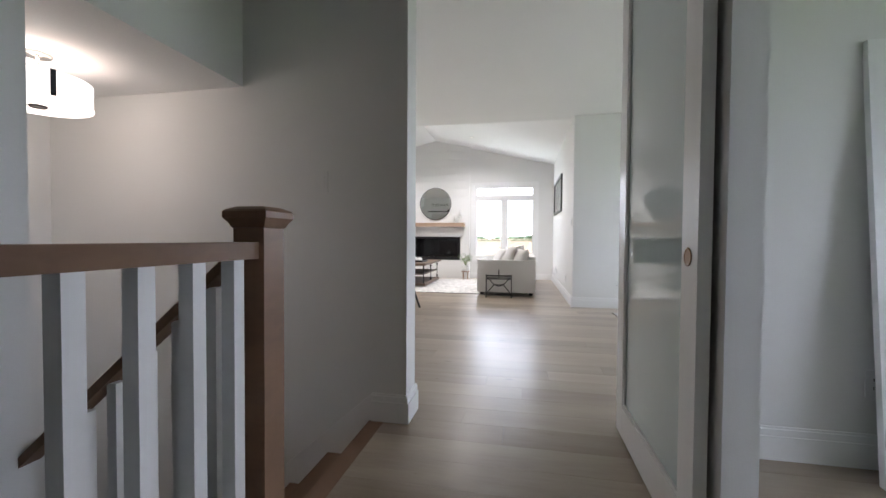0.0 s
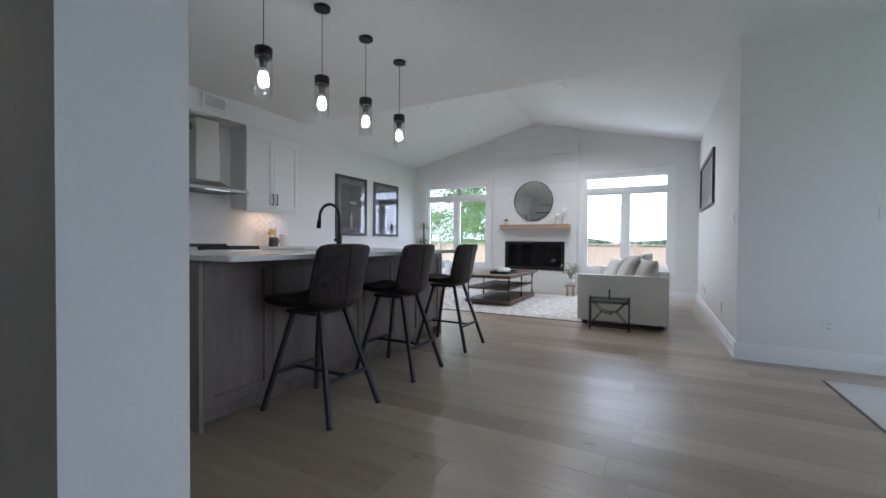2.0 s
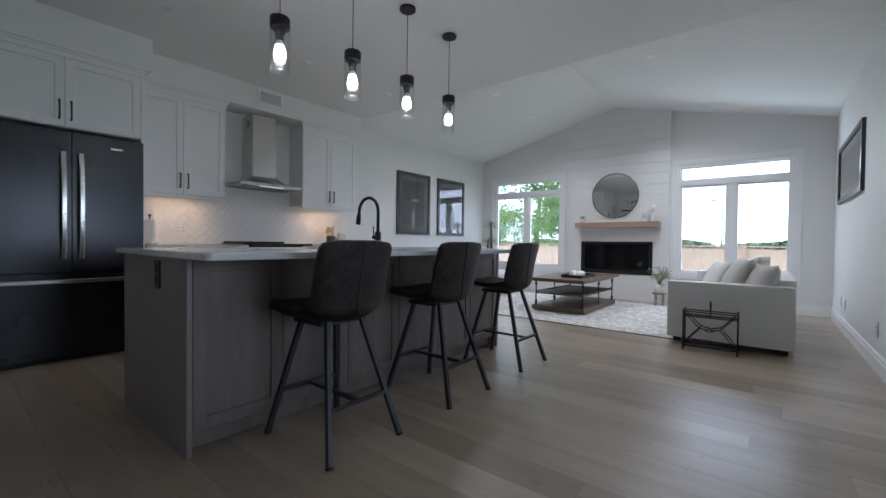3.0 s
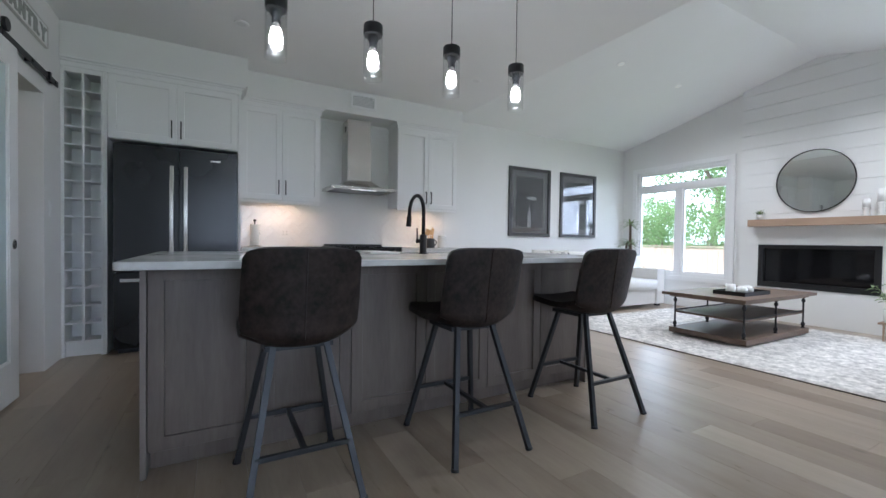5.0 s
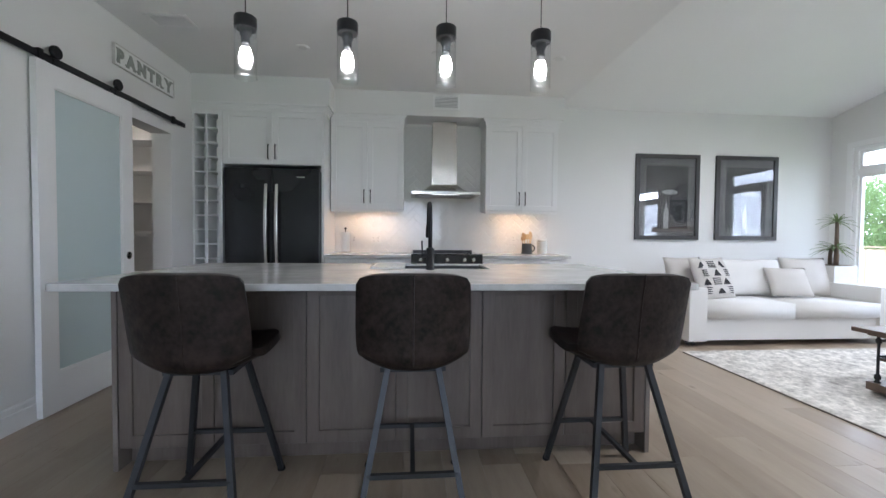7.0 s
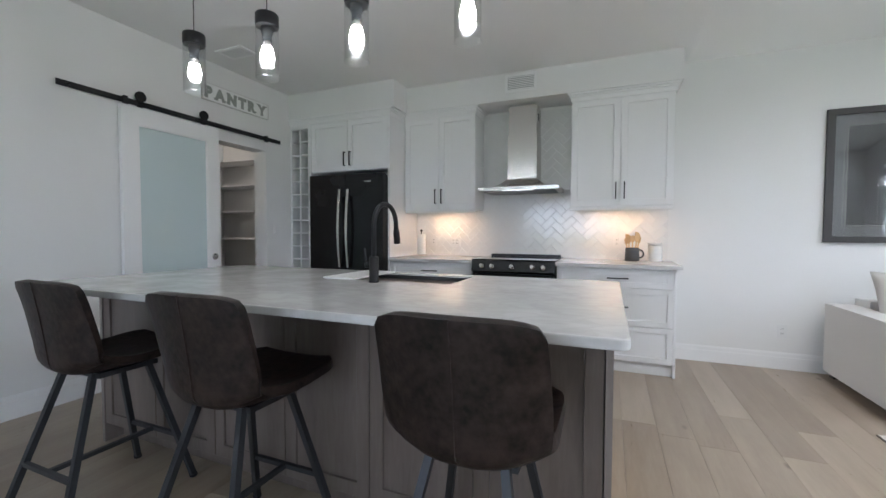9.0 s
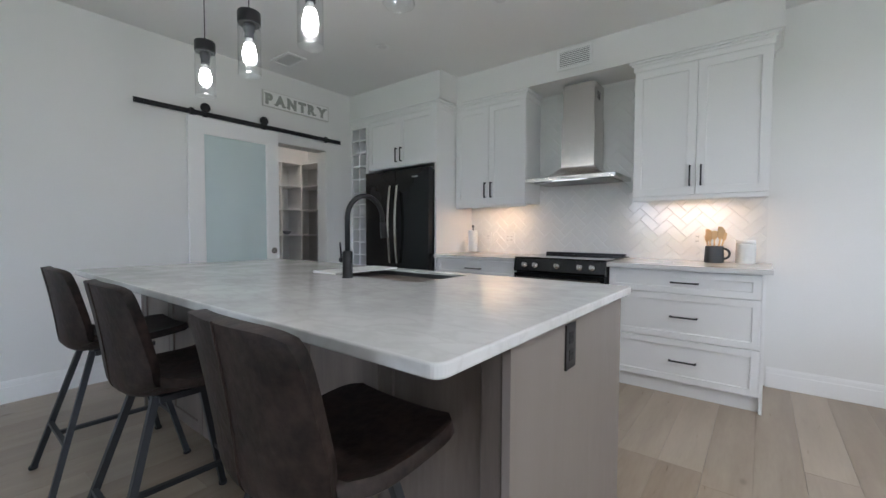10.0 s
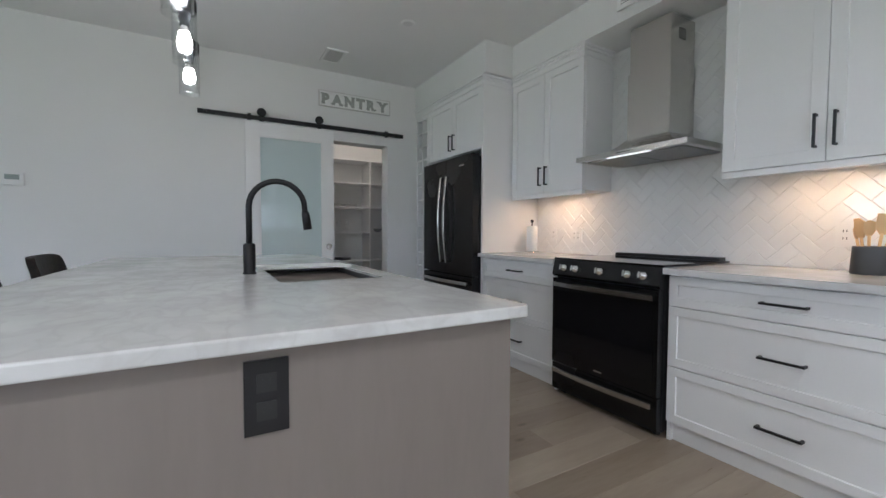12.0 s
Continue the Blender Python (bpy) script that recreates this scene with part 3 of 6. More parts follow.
def bowed(bm, pts, across, w=0.015, t=0.006):
    """A flat steel bar bowed along the points, with a foot at each end."""
    secs = []
    for p in pts:
        p = Vector(p)
        secs.append([bm.verts.new(p + across * a + Vector((b, 0, 0))) for a, b in ((-w, -t), (w, -t), (w, t * 0.4), (w * 0.7, t), (-w * 0.7, t), (-w, t * 0.4))])
    for a, b in zip(secs, secs[1:]):
        for i in range(6):
            bm.faces.new((a[i], a[(i + 1) % 6], b[(i + 1) % 6], b[i]))
    bm.faces.new(secs[0]), bm.faces.new(secs[-1][::-1])
    for p in (pts[0], pts[-1]):
        c = Vector(p)
        d = (Vector(pts[-1]) - Vector(pts[0])).normalized() * (0.014 if p == pts[0] else -0.014)
        c = c + d
        bx = 0.014 if across.y else w * 0.8
        bz = w * 0.8 if not across.y else 0.012
        by = w * 0.8 if across.y else 0.014
        box(bm, 0.675, c.x - t, c.y - by, c.y + by, c.z - bz, c.z + bz)


def fridge():
    f = thing("fridge", (-4.34, 3.881, 0), "black stainless french-door fridge with freezer drawer", "fridge")
    w = 0.462
    part("body", B(0.0, 0.60, -w + 0.005, w - 0.005, 0.03, 1.765, r=0.006), BLACK, f)
    part("foot_grille", B(0.02, 0.60, -w + 0.02, w - 0.02, 0.0, 0.03), BLACK, f)
    for s in (-1, 1):
        a, b = (-w, -0.003) if s < 0 else (0.003, w)
        d = part("door", B(0.605, 0.675, a, b, 0.70, 1.782, r=0.012, seg=3), BLKSTEEL, f, "black stainless fridge door")
        bm = bmesh.new()
        y = s * 0.052
        bowed(bm, [(0.703 + 0.035 * math.sin(math.pi * t), y, 0.80 + 0.82 * t) for t in [i / 14 for i in range(15)]], Vector((0, 1, 0)))
        part("handle", bm, STEEL, d, "curved steel handle")
    d = part("freezer_drawer", B(0.605, 0.675, -w, w, 0.05, 0.69, r=0.012, seg=3), BLKSTEEL, f, "black stainless freezer drawer")
    bm = bmesh.new()
    bowed(bm, [(0.703 + 0.03 * math.sin(math.pi * t), -w + 0.05 + (2 * w - 0.1) * t, 0.63) for t in [i / 14 for i in range(15)]], Vector((0, 0, 1)))
    part("handle", bm, STEEL, d, "curved steel handle")
    part("badge", B(0.6755, 0.677, 0.24, 0.32, 1.69, 1.703), STEEL, f)
    return f


fridge()


def stove():
    s = thing("range", (-4.375, 5.661, 0), "black stainless slide-in range with five knobs", "range")
    w = 0.378
    part("body", B(0.0, 0.64, -w, w, 0.035, 0.90), BLACK, s)
    part("cooktop", B(0.0, 0.665, -w - 0.002, w + 0.002, 0.913, 0.924, r=0.003), BLACKGLASS, s, "black glass cooktop")
    part("rear_trim", B(0.005, 0.07, -w + 0.02, w - 0.02, 0.925, 0.945, r=0.004), BLACK, s)
    bm = bmesh.new()
    prof = [(0.641, 0.80), (0.675, 0.80), (0.69, 0.815), (0.668, 0.911), (0.641, 0.911)]
    l_, r_ = [bm.verts.new((x, -w, z)) for x, z in prof], [bm.verts.new((x, w, z)) for x, z in prof]
    bm.faces.new(l_), bm.faces.new(r_[::-1])
    for i in range(5):
        j = (i + 1) % 5
        bm.faces.new((l_[i], r_[i], r_[j], l_[j]))
    part("control_panel", bm, BLKSTEEL, s)
    for i in range(5):
        y = (-0.28, -0.185, 0.0, 0.185, 0.28)[i]
        bm = bmesh.new()
        m = Matrix.Translation((0.682, y, 0.86)) @ Matrix.Rotation(radians(77), 4, "Y")
        turned(bm, [(0.024, -0.002), (0.024, 0.006), (0.019, 0.008), (0.017, 0.03), (0.012, 0.033)], seg=20)
        box(bm, -0.017, 0.017, -0.005, 0.005, 0.03, 0.04)
        bm.transform(m)
        part("knob", bm, STEEL, s, "steel control knob")
    d = part("oven_door", B(0.645, 0.685, -w + 0.004, w - 0.004, 0.225, 0.79, r=0.006), BLKSTEEL, s)
    part("oven_window", B(0.684, 0.688, -w + 0.03, w - 0.03, 0.30, 0.71), BLACKGLASS, d, "dark oven window")
    for z, p, L in ((0.75, d, w - 0.025), (0.175, None, w - 0.025)):
        if p is None:
            p = part("storage_drawer", B(0.645, 0.68, -w + 0.004, w - 0.004, 0.04, 0.217, r=0.006), BLKSTEEL, s)
        bm = bmesh.new()
        secs = []
        for i in range(13):
            y = -L + 2 * L * i / 12
            x = 0.700 + 0.016 * math.cos(math.pi / 2 * y / L)
            secs.append([bm.verts.new(p) for p in ((x, y, z - 0.017), (x + 0.008, y, z - 0.013), (x + 0.008, y, z + 0.013), (x, y, z + 0.017))])
        for a, b in zip(secs, secs[1:]):
            for i in range(4):
                bm.faces.new((a[i], a[(i + 1) % 4], b[(i + 1) % 4], b[i]))
        bm.faces.new(secs[0]), bm.faces.new(secs[-1][::-1])
        for q in (-1, 1):
            box(bm, 0.68, 0.702, q * (L - 0.02) - 0.012, q * (L - 0.02) + 0.012, z - 0.012, z + 0.012)
        part("handle", bm, STEEL, p, "flat brushed steel handle")
    for x in (0.08, 0.60):
        for y in (-w + 0.05, w - 0.05):
            bm = bmesh.new()
            turned(bm, [(0.018, 0.0), (0.018, 0.012), (0.01, 0.014), (0.01, 0.0345)], x, y, 12)
            part("foot", bm, BLACK, s)
    part("badge", B(0.6855, 0.687, -0.03, 0.03, 0.250, 0.260), STEEL, s)
    return s


stove()


def hood():
    h = thing("range_hood", (W + 0.012, 5.66, 1.575), "brushed steel chimney range hood above the range", "range hood")
    bm = bmesh.new()
    w, dp = 0.38, 0.48
    box(bm, 0.0, dp, -w, w, 0.0, 0.030)
    part("canopy_base", bm, STEEL, h)
    bm = bmesh.new()
    rings = []
    for t in [i / 8 for i in range(9)]:
        k = t ** 0.55
        yy = w + (0.15 - w) * k
        xx = dp + (0.27 - dp) * k
        zz = 0.0305 + 0.10 * t ** 1.5
        rings.append([bm.verts.new(p) for p in ((0, -yy, zz), (xx, -yy, zz), (xx, yy, zz), (0, yy, zz))])
    for a, b in zip(rings, rings[1:]):
        for i in range(4):
            bm.faces.new((a[i], a[(i + 1) % 4], b[(i + 1) % 4], b[i]))
    bm.faces.new(rings[0][::-1]), bm.faces.new(rings[-1])
    part("canopy", bm, STEEL, h)
    part("chimney", B(0.0, 0.26, -0.145, 0.145, 0.131, 0.56, r=0.002, seg=1), STEEL, h)
    part("upper_chimney", B(0.0, 0.252, -0.137, 0.137, 0.56, 0.853), STEEL, h)
    for s in (-1, 1):
        bm = bmesh.new()
        for i in range(5):
            box(bm, 0.10, 0.17, s * 0.137, s * 0.139, 0.72 + i * 0.014, 0.726 + i * 0.014)
        part("vent_slots", bm, SLOT, h)
    for k in (-1, 1):
        part("filter", B(0.05, 0.42, *sorted((k * 0.006, k * 0.33)), -0.004, 0.0), bpy.data.materials.get("filter_steel") or mat("filter_steel", (0.22, 0.22, 0.215), 0.4, 0.9, bump=0.2, scale=200), h, "grey mesh grease filter")
    part("lamp_strip", B(0.442, 0.449, -0.15, 0.15, -0.004, 0.0), DOWNLIT, h)
    part("touch_panel", B(dp, dp + 0.002, -0.06, 0.06, 0.013, 0.018), BLACKGLASS, h)
    return h


hood()

# ---- island ----
IX0, IX1, IY0, IY1 = -2.377, -1.093, 3.863, 6.533
BX = -1.40


def island():
    s = thing("kitchen_island", (0, 0, 0), "grey-brown stained wooden island with panelled back", "kitchen island")
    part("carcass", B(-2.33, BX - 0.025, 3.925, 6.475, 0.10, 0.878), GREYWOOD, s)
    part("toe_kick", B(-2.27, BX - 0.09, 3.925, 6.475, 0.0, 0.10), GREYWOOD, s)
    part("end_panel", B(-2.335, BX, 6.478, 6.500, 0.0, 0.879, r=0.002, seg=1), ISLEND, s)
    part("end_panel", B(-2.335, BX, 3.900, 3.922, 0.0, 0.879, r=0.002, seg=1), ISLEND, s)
    L = (6.476 - 3.924) / 6
    for i in range(6):
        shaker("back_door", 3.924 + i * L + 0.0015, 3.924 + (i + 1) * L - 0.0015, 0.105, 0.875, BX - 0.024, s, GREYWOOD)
    for i in range(4):
        a = 3.924 + i * (6.476 - 3.924) / 4
        bm = shaker("front_door", a + 0.002, a + (6.476 - 3.924) / 4 - 0.002, 0.105, 0.862, -2.352, s, GREYWOOD)
    for y, sgn in ((6.4995, 1), (3.9005, -1)):
        o = part("outlet", B(-1.805, -1.729, min(y, y + sgn * 0.006), max(y, y + sgn * 0.006), 0.722, 0.858, r=0.002, seg=1), BLACK, s, "black wall outlet")
        bm = bmesh.new()
        for zz in (0.764, 0.816):
            box(bm, -1.784, -1.75, *sorted((y + sgn * 0.006, y + sgn * 0.0075)), zz - 0.017, zz + 0.017)
            for xs_ in (-1.773, -1.761):
                box(bm, xs_ - 0.0012, xs_ + 0.0012, *sorted((y + sgn * 0.0077, y + sgn * 0.0085)), zz - 0.002, zz + 0.007)
        part("socket", bm, SLOT, o)
    return s


island()
SX0, SX1, SY0, SY1 = -2.285, -1.90, 5.02, 5.76
bm = bmesh.new()
CR = 0.028
outer_r = [(cx + CR * math.cos(a), cy + CR * math.sin(a)) for cx, cy, a0 in ((IX0 + CR, IY0 + CR, 180), (IX1 - CR, IY0 + CR, 270), (IX1 - CR, IY1 - CR, 0), (IX0 + CR, IY1 - CR, 90)) for a in [radians(a0 + 15 * q) for q in range(7)]]
inner_r = ((SX0, SY0), (SX1, SY0), (SX1, SY1), (SX0, SY1))
rows = [[bm.verts.new((x, y, z)) for x, y in r] for r, z in ((outer_r, 0.88), (outer_r, 0.91), (inner_r, 0.91), (inner_r, 0.88))]
for a, b in ((rows[0], rows[1]), (rows[2], rows[3])):
    for i in range(len(a)):
        bm.faces.new((a[i], a[(i + 1) % len(a)], b[(i + 1) % len(a)], b[i]))
for a, b in ((rows[1], rows[2]), (rows[0], rows[3])):
    for i in range(4):
        j = (i + 1) % 4
        bm.faces.new([b[i]] + [a[7 * i + q] for q in range(3, 7)] + [a[(7 * j + q) % 28] for q in range(4)] + [b[j]])
top = part("island_worktop", bm, QUARTZ)
bev = top.modifiers.new("edge", "BEVEL")
bev.width, bev.segments, bev.limit_method = 0.005, 3, "ANGLE"
tagged(top, "pale veined quartz worktop on the island, with sink cut-out", "worktop")
sink = thing("sink", (0, 0, 0), "dark undermount sink let into the island worktop", "sink")
bm = bmesh.new()
t = 0.008
box(bm, SX0 + 0.002, SX1 - 0.002, SY0 + 0.002, SY1 - 0.002, 0.68, 0.688)
box(bm, SX0 + 0.002, SX0 + t, SY0 + 0.002, SY1 - 0.002, 0.688, 0.90)
box(bm, SX1 - t, SX1 - 0.002, SY0 + 0.002, SY1 - 0.002, 0.688, 0.90)
box(bm, SX0 + t, SX1 - t, SY0 + 0.002, SY0 + t, 0.688, 0.90)
box(bm, SX0 + t, SX1 - t, SY1 - t, SY1 - 0.002, 0.688, 0.90)
part("basin", bm, mat("sink_steel", (0.075, 0.077, 0.08), 0.42, 0.7), sink)
bm = bmesh.new()
turned(bm, [(0.045, 0.6885), (0.045, 0.692), (0.02, 0.692)], -2.1, 5.4, 16)
part("drain", bm, STEEL, sink)

board = thing("cutting_board", (-2.093, 5.135, 0.9105), "thin white board laid across the end of the island sink", "cutting board")
part("slab", B(-0.222, 0.222, -0.10, 0.10, 0.0, 0.009, r=0.002), PLASTIC, board)

tap = thing("faucet", (-1.825, 5.385, 0.91), "tall matte black gooseneck faucet beside the sink", "faucet")
bm = bmesh.new()
turned(bm, [(0.027, 0.0), (0.027, 0.006), (0.024, 0.008), (0.024, 0.125), (0.018, 0.13)], seg=20)
part("base", bm, BLACK, tap)
bm = bmesh.new()
R = 0.115
tube(bm, [(0, 0, 0.13), (0, 0, 0.285)] + [(-R + R * math.cos(a), 0, 0.285 + R * math.sin(a)) for a in [math.pi * i / 14 for i in range(1, 14)]] + [(-2 * R, 0, 0.27)], 0.0125, 12)
part("spout", bm, BLACK, tap)
bm = bmesh.new()
tube(bm, [(-2 * R, 0, 0.272), (-2 * R - 0.004, 0, 0.25), (-2 * R - 0.012, 0, 0.19)], [0.015, 0.018, 0.019], 12)
part("spray_head", bm, BLACK, tap)
bm = bmesh.new()
tube(bm, [(0, -0.02, 0.085), (0, -0.05, 0.085)], 0.014, 12)
tube(bm, [(0, -0.045, 0.085), (0.005, -0.05, 0.17)], [0.005, 0.004], 8)
part("lever", bm, BLACK, tap)


# ---- bar stools ----

def bar_stool(at, turn):
    s = thing("bar_stool", at, "dark brown leather bucket stool with grey metal legs at the island", "bar stool", "stools at the island", turn)
    n_u, n_v = 15, 34
    profile = []
    for i in range(n_v):
        t = i / (n_v - 1)
        if t < 0.42:
            q = t / 0.42
            profile.append((-0.282 + 0.392 * q, 0.650 - 0.052 * math.sin(math.pi / 2 * q) - 0.012 * (1 - q) ** 3))
        elif t < 0.62:
            a = (t - 0.42) / 0.20 * radians(78)
            profile.append((0.11 + 0.055 * math.sin(a), 0.598 + 0.055 * (1 - math.cos(a))))
        else:
            q = (t - 0.62) / 0.38
            profile.append((0.164 + 0.030 * q + 0.016 * q * q, 0.642 + 0.324 * q))
    bm = bmesh.new()
    grid = []
    for i, (x, z) in enumerate(profile):
        t = i / (n_v - 1)
        half = 0.212 - 0.018 * math.exp(-((t - 0.52) / 0.10) ** 2) - 0.005 * max(0, (t - 0.75) / 0.25)
        if t < 0.10:
            half *= 0.80 + 0.20 * math.sqrt(max(0, 1 - (1 - t / 0.10) ** 2))
        if t > 0.955:
            half *= 0.93 + 0.07 * math.sqrt(max(0, 1 - ((t - 0.955) / 0.045) ** 2))
        row = []
        for j in range(n_u):
            u = -1 + 2 * j / (n_u - 1)
            curl = abs(u) ** 2.6
            wrap = min(1, max(0, (t - 0.25) / 0.3))
            dx = -0.055 * curl * wrap * (1 - 0.45 * max(0, (t - 0.7) / 0.3))
            dz = 0.03 * curl * (1 - wrap) * (0.35 + t) + 0.050 * curl * math.exp(-((t - 0.48) / 0.15) ** 2) - 0.014 * abs(u) ** 6 * max(0, (t - 0.9) / 0.1)
            row.append(bm.verts.new((x + dx, u * half, z + dz)))
        grid.append(row)
    for a, b in zip(grid, grid[1:]):
        for j in range(n_u - 1):
            bm.faces.new((a[j], a[j + 1], b[j + 1], b[j]))
    seat = part("seat", bm, LEATHER, s, smooth=True)
    so = seat.modifiers.new("thick", "SOLIDIFY")
    so.thickness, so.offset = 0.032, 0
    bv = seat.modifiers.new("round", "BEVEL")
    bv.width, bv.segments, bv.limit_method, bv.angle_limit = 0.012, 3, "ANGLE", radians(50)
    bm = bmesh.new()
    pts = [(x + 0.0175, 0, z - (0.0 if i > 16 else 0.0175 - 0.002)) for i, (x, z) in enumerate(profile) if i >= 17]
    tube(bm, pts, 0.0028, 6)
    part("seam", bm, LEATHER, s, "stitched centre seam")
    bm = bmesh.new()
    box(bm, -0.15, 0.08, -0.13, 0.13, 0.565, 0.585)
    part("seat_frame", bm, GREYLEG, s)
    corners = [(-0.12, -0.10, -0.255, -0.208), (-0.12, 0.10, -0.255, 0.208), (0.085, -0.10, 0.258, -0.208), (0.085, 0.10, 0.258, 0.208)]
    mid = []
    for xa, ya, xb, yb in corners:
        bm = bmesh.new()
        tube(bm, [(xa, ya, 0.582), (xb, yb, 0.0)], 0.016, 4)
        part("leg", bm, GREYLEG, s)
        bm = bmesh.new()
        tube(bm, [(xb, yb, 0.0), (xb - (xb - xa) * 0.02, yb - (yb - ya) * 0.02, 0.012)], 0.018, 8)
        part("foot_pad", bm, BLACK, s)
        q = 1 - 0.215 / 0.61
        mid.append((xa + (xb - xa) * q, ya + (yb - ya) * q))
    for a, b in ((0, 1), (2, 3)):
        bm = bmesh.new()
        tube(bm, [(*mid[a], 0.215), (*mid[b], 0.215)], 0.0125, 4)
        part("stretcher", bm, GREYLEG, s)
    bm = bmesh.new()
    tube(bm, [((mid[0][0] + mid[1][0]) / 2, 0, 0.215), ((mid[2][0] + mid[3][0]) / 2, 0, 0.215)], 0.0125, 4)
    part("stretcher", bm, GREYLEG, s)
    return s


stool = bar_stool((-1.115, 5.28, 0), 0)
copy_thing(stool, pose(-1.117, 4.46, 0, 0, 0, 0))
copy_thing(stool, pose(-1.12, 6.155, 0, 0, 0, 0))

# ---- pendants ----


def pendant(y):
    p = thing("pendant_lamp", (-1.590, y, H), "black pendant lamp with clear glass shade, lit, above the island", "pendant lamp", "pendants above the island")
    bm = bmesh.new()
    turned(bm, [(0.058, -0.022), (0.060, -0.018), (0.060, -0.002), (0.058, 0.0)], seg=24)
    part("ceiling_plate", bm, BLACK, p)
    bm = bmesh.new()
    tube(bm, [(0, 0, -0.02), (0, 0, -0.515)], 0.0025, 6)
    part("cord", bm, BLACK, p)
    bm = bmesh.new()
    turned(bm, [(0.052, -0.575), (0.0535, -0.572), (0.0535, -0.520), (0.050, -0.515)], seg=28)
    part("cap", bm, BLACK, p)
    bm = bmesh.new()
    turned(bm, [(0.021, -0.64), (0.021, -0.61), (0.027, -0.605), (0.027, -0.5755)], seg=18)
    part("socket", bm, GREYLEG, p)
    bm = bmesh.new()
    rings = []
    for r, z in ((0.0535, -0.576), (0.0535, -0.812), (0.0550, -0.816), (0.0530, -0.820), (0.0505, -0.816), (0.0505, -0.576)):
        rings.append([bm.verts.new((r * math.cos(2 * math.pi * k / 28), r * math.sin(2 * math.pi * k / 28), z)) for k in range(28)])
    for a, b in zip(rings, rings[1:]):
        for k in range(28):
            bm.faces.new((a[k], a[(k + 1) % 28], b[(k + 1) % 28], b[k])).smooth = True
    g = part("shade", bm, SHADEGLASS, p, "clear glass cylinder shade")
    g.visible_shadow = False
    bm = bmesh.new()
    turned(bm, [(0.004, -0.757), (0.018, -0.753), (0.028, -0.741), (0.0325, -0.722), (0.031, -0.705), (0.0265, -0.690), (0.0235, -0.672)], seg=20)
    part("bulb", bm, BULB, p, "lit white bulb")
    bm = bmesh.new()
    turned(bm, [(0.0235, -0.6715), (0.0175, -0.655), (0.0145, -0.641)], seg=20)
    part("bulb_neck", bm, CERAMIC, p, "white bulb neck")
    return p


lamp = pendant(5.448)
for y in (4.429, 4.937, 5.958):
    copy_thing(lamp, pose(-1.590, y, H))


# ---- tiled backsplash ----
splash = structure("backsplash", B(W, W + 0.003, 4.38, 6.98, 0.91, 2.43), GROUT, "glossy white herringbone tile backsplash", "backsplash")
TW = 0.072
tile_rnd = random.Random(17)
c45 = math.cos(math.pi / 4)


def tile(i, j, wide):
    g = 0.0006
    u0, v0 = i * TW + g, j * TW + g
    u1, v1 = (i + (2 if wide else 1)) * TW - g, (j + (1 if wide else 2)) * TW - g
    cu, cv = (u0 + u1) / 2, (v0 + v1) / 2
    yc, zc = 5.66 + (cu - cv) * c45, 1.5 + (cu + cv) * c45
    if not (4.33 < yc < 7.03 and 0.86 < zc < 2.48) or (zc > 1.47 and not 5.10 < yc < 6.22):
        return
    bm = bmesh.new()
    lo, hi = [], []
    b = 0.0030
    tilt = [tile_rnd.uniform(-0.0004, 0.0004) for _ in range(3)]
    for du, dv, s, t in ((u0, v0, 1, 1), (u1, v0, -1, 1), (u1, v1, -1, -1), (u0, v1, 1, -1)):
        for lst, x, e in ((lo, 0.0, 0), (hi, 0.0012, b)):
            uu, vv = du + s * e, dv + t * e
            lst.append(bm.verts.new((x + (0.0012 + tilt[0] + tilt[1] * s + tilt[2] * t if e else 0), (uu - vv) * c45 + 5.66, (uu + vv) * c45 + 1.5)))
    for k in range(4):
        bm.faces.new((lo[k], lo[(k + 1) % 4], hi[(k + 1) % 4], hi[k]))
    bm.faces.new(hi)
    for co, no in (((0, 4.382, 0), (0, -1, 0)), ((0, 6.978, 0), (0, 1, 0)), ((0, 0, 0.912), (0, 0, -1)), ((0, 0, 2.428), (0, 0, 1))):
        bmesh.ops.bisect_plane(bm, geom=bm.verts[:] + bm.edges[:] + bm.faces[:], plane_co=co, plane_no=no, clear_outer=True)
    if not bm.faces:
        bm.free()
        return
    bmesh.ops.translate(bm, verts=bm.verts, vec=(W + 0.0032, 0, 0))
    part("tile", bm, TILE, splash)


for i in range(-30, 31):
    for j in range(-30, 31):
        m4 = (i - j) % 4
        if m4 == 0:
            tile(i, j, True)
        elif m4 == 3:
            tile(i, j, False)


# ---- wall plates and vents ----

def plate(name, at, normal, w, h, label, kind="outlet"):
    """A switch or outlet plate on a wall; normal is 'x', '-x', 'y' or '-y'."""
    turn = {"x": 0, "y": 90, "-x": 180, "-y": 270}[normal]
    p = thing(name, at, label, kind, turn=turn)
    part("cover", B(0, 0.006, -w / 2, w / 2, -h / 2, h / 2, r=0.002, seg=1), PLASTIC, p)
    n_ = max(1, round(w / 0.07))
    for k in range(n_):
        y = (k - (n_ - 1) / 2) * 0.046
        if kind == "switch":
            part("rocker", B(0.006, 0.010, y - 0.016, y + 0.016, -0.033, 0.033, r=0.0015, seg=1), PLASTIC, p)
        else:
            part("socket_face", B(0.006, 0.0075, y - 0.016, y + 0.016, -0.033, 0.033), PLASTIC, p)
            for z in (-0.018, 0.018):
                for s in (-1, 1):
                    part("socket_slot", B(0.0075, 0.008, y + s * 0.0065 - 0.0016, y + s * 0.0065 + 0.0016, z - 0.006, z + 0.006), SLOT, p)
    return p


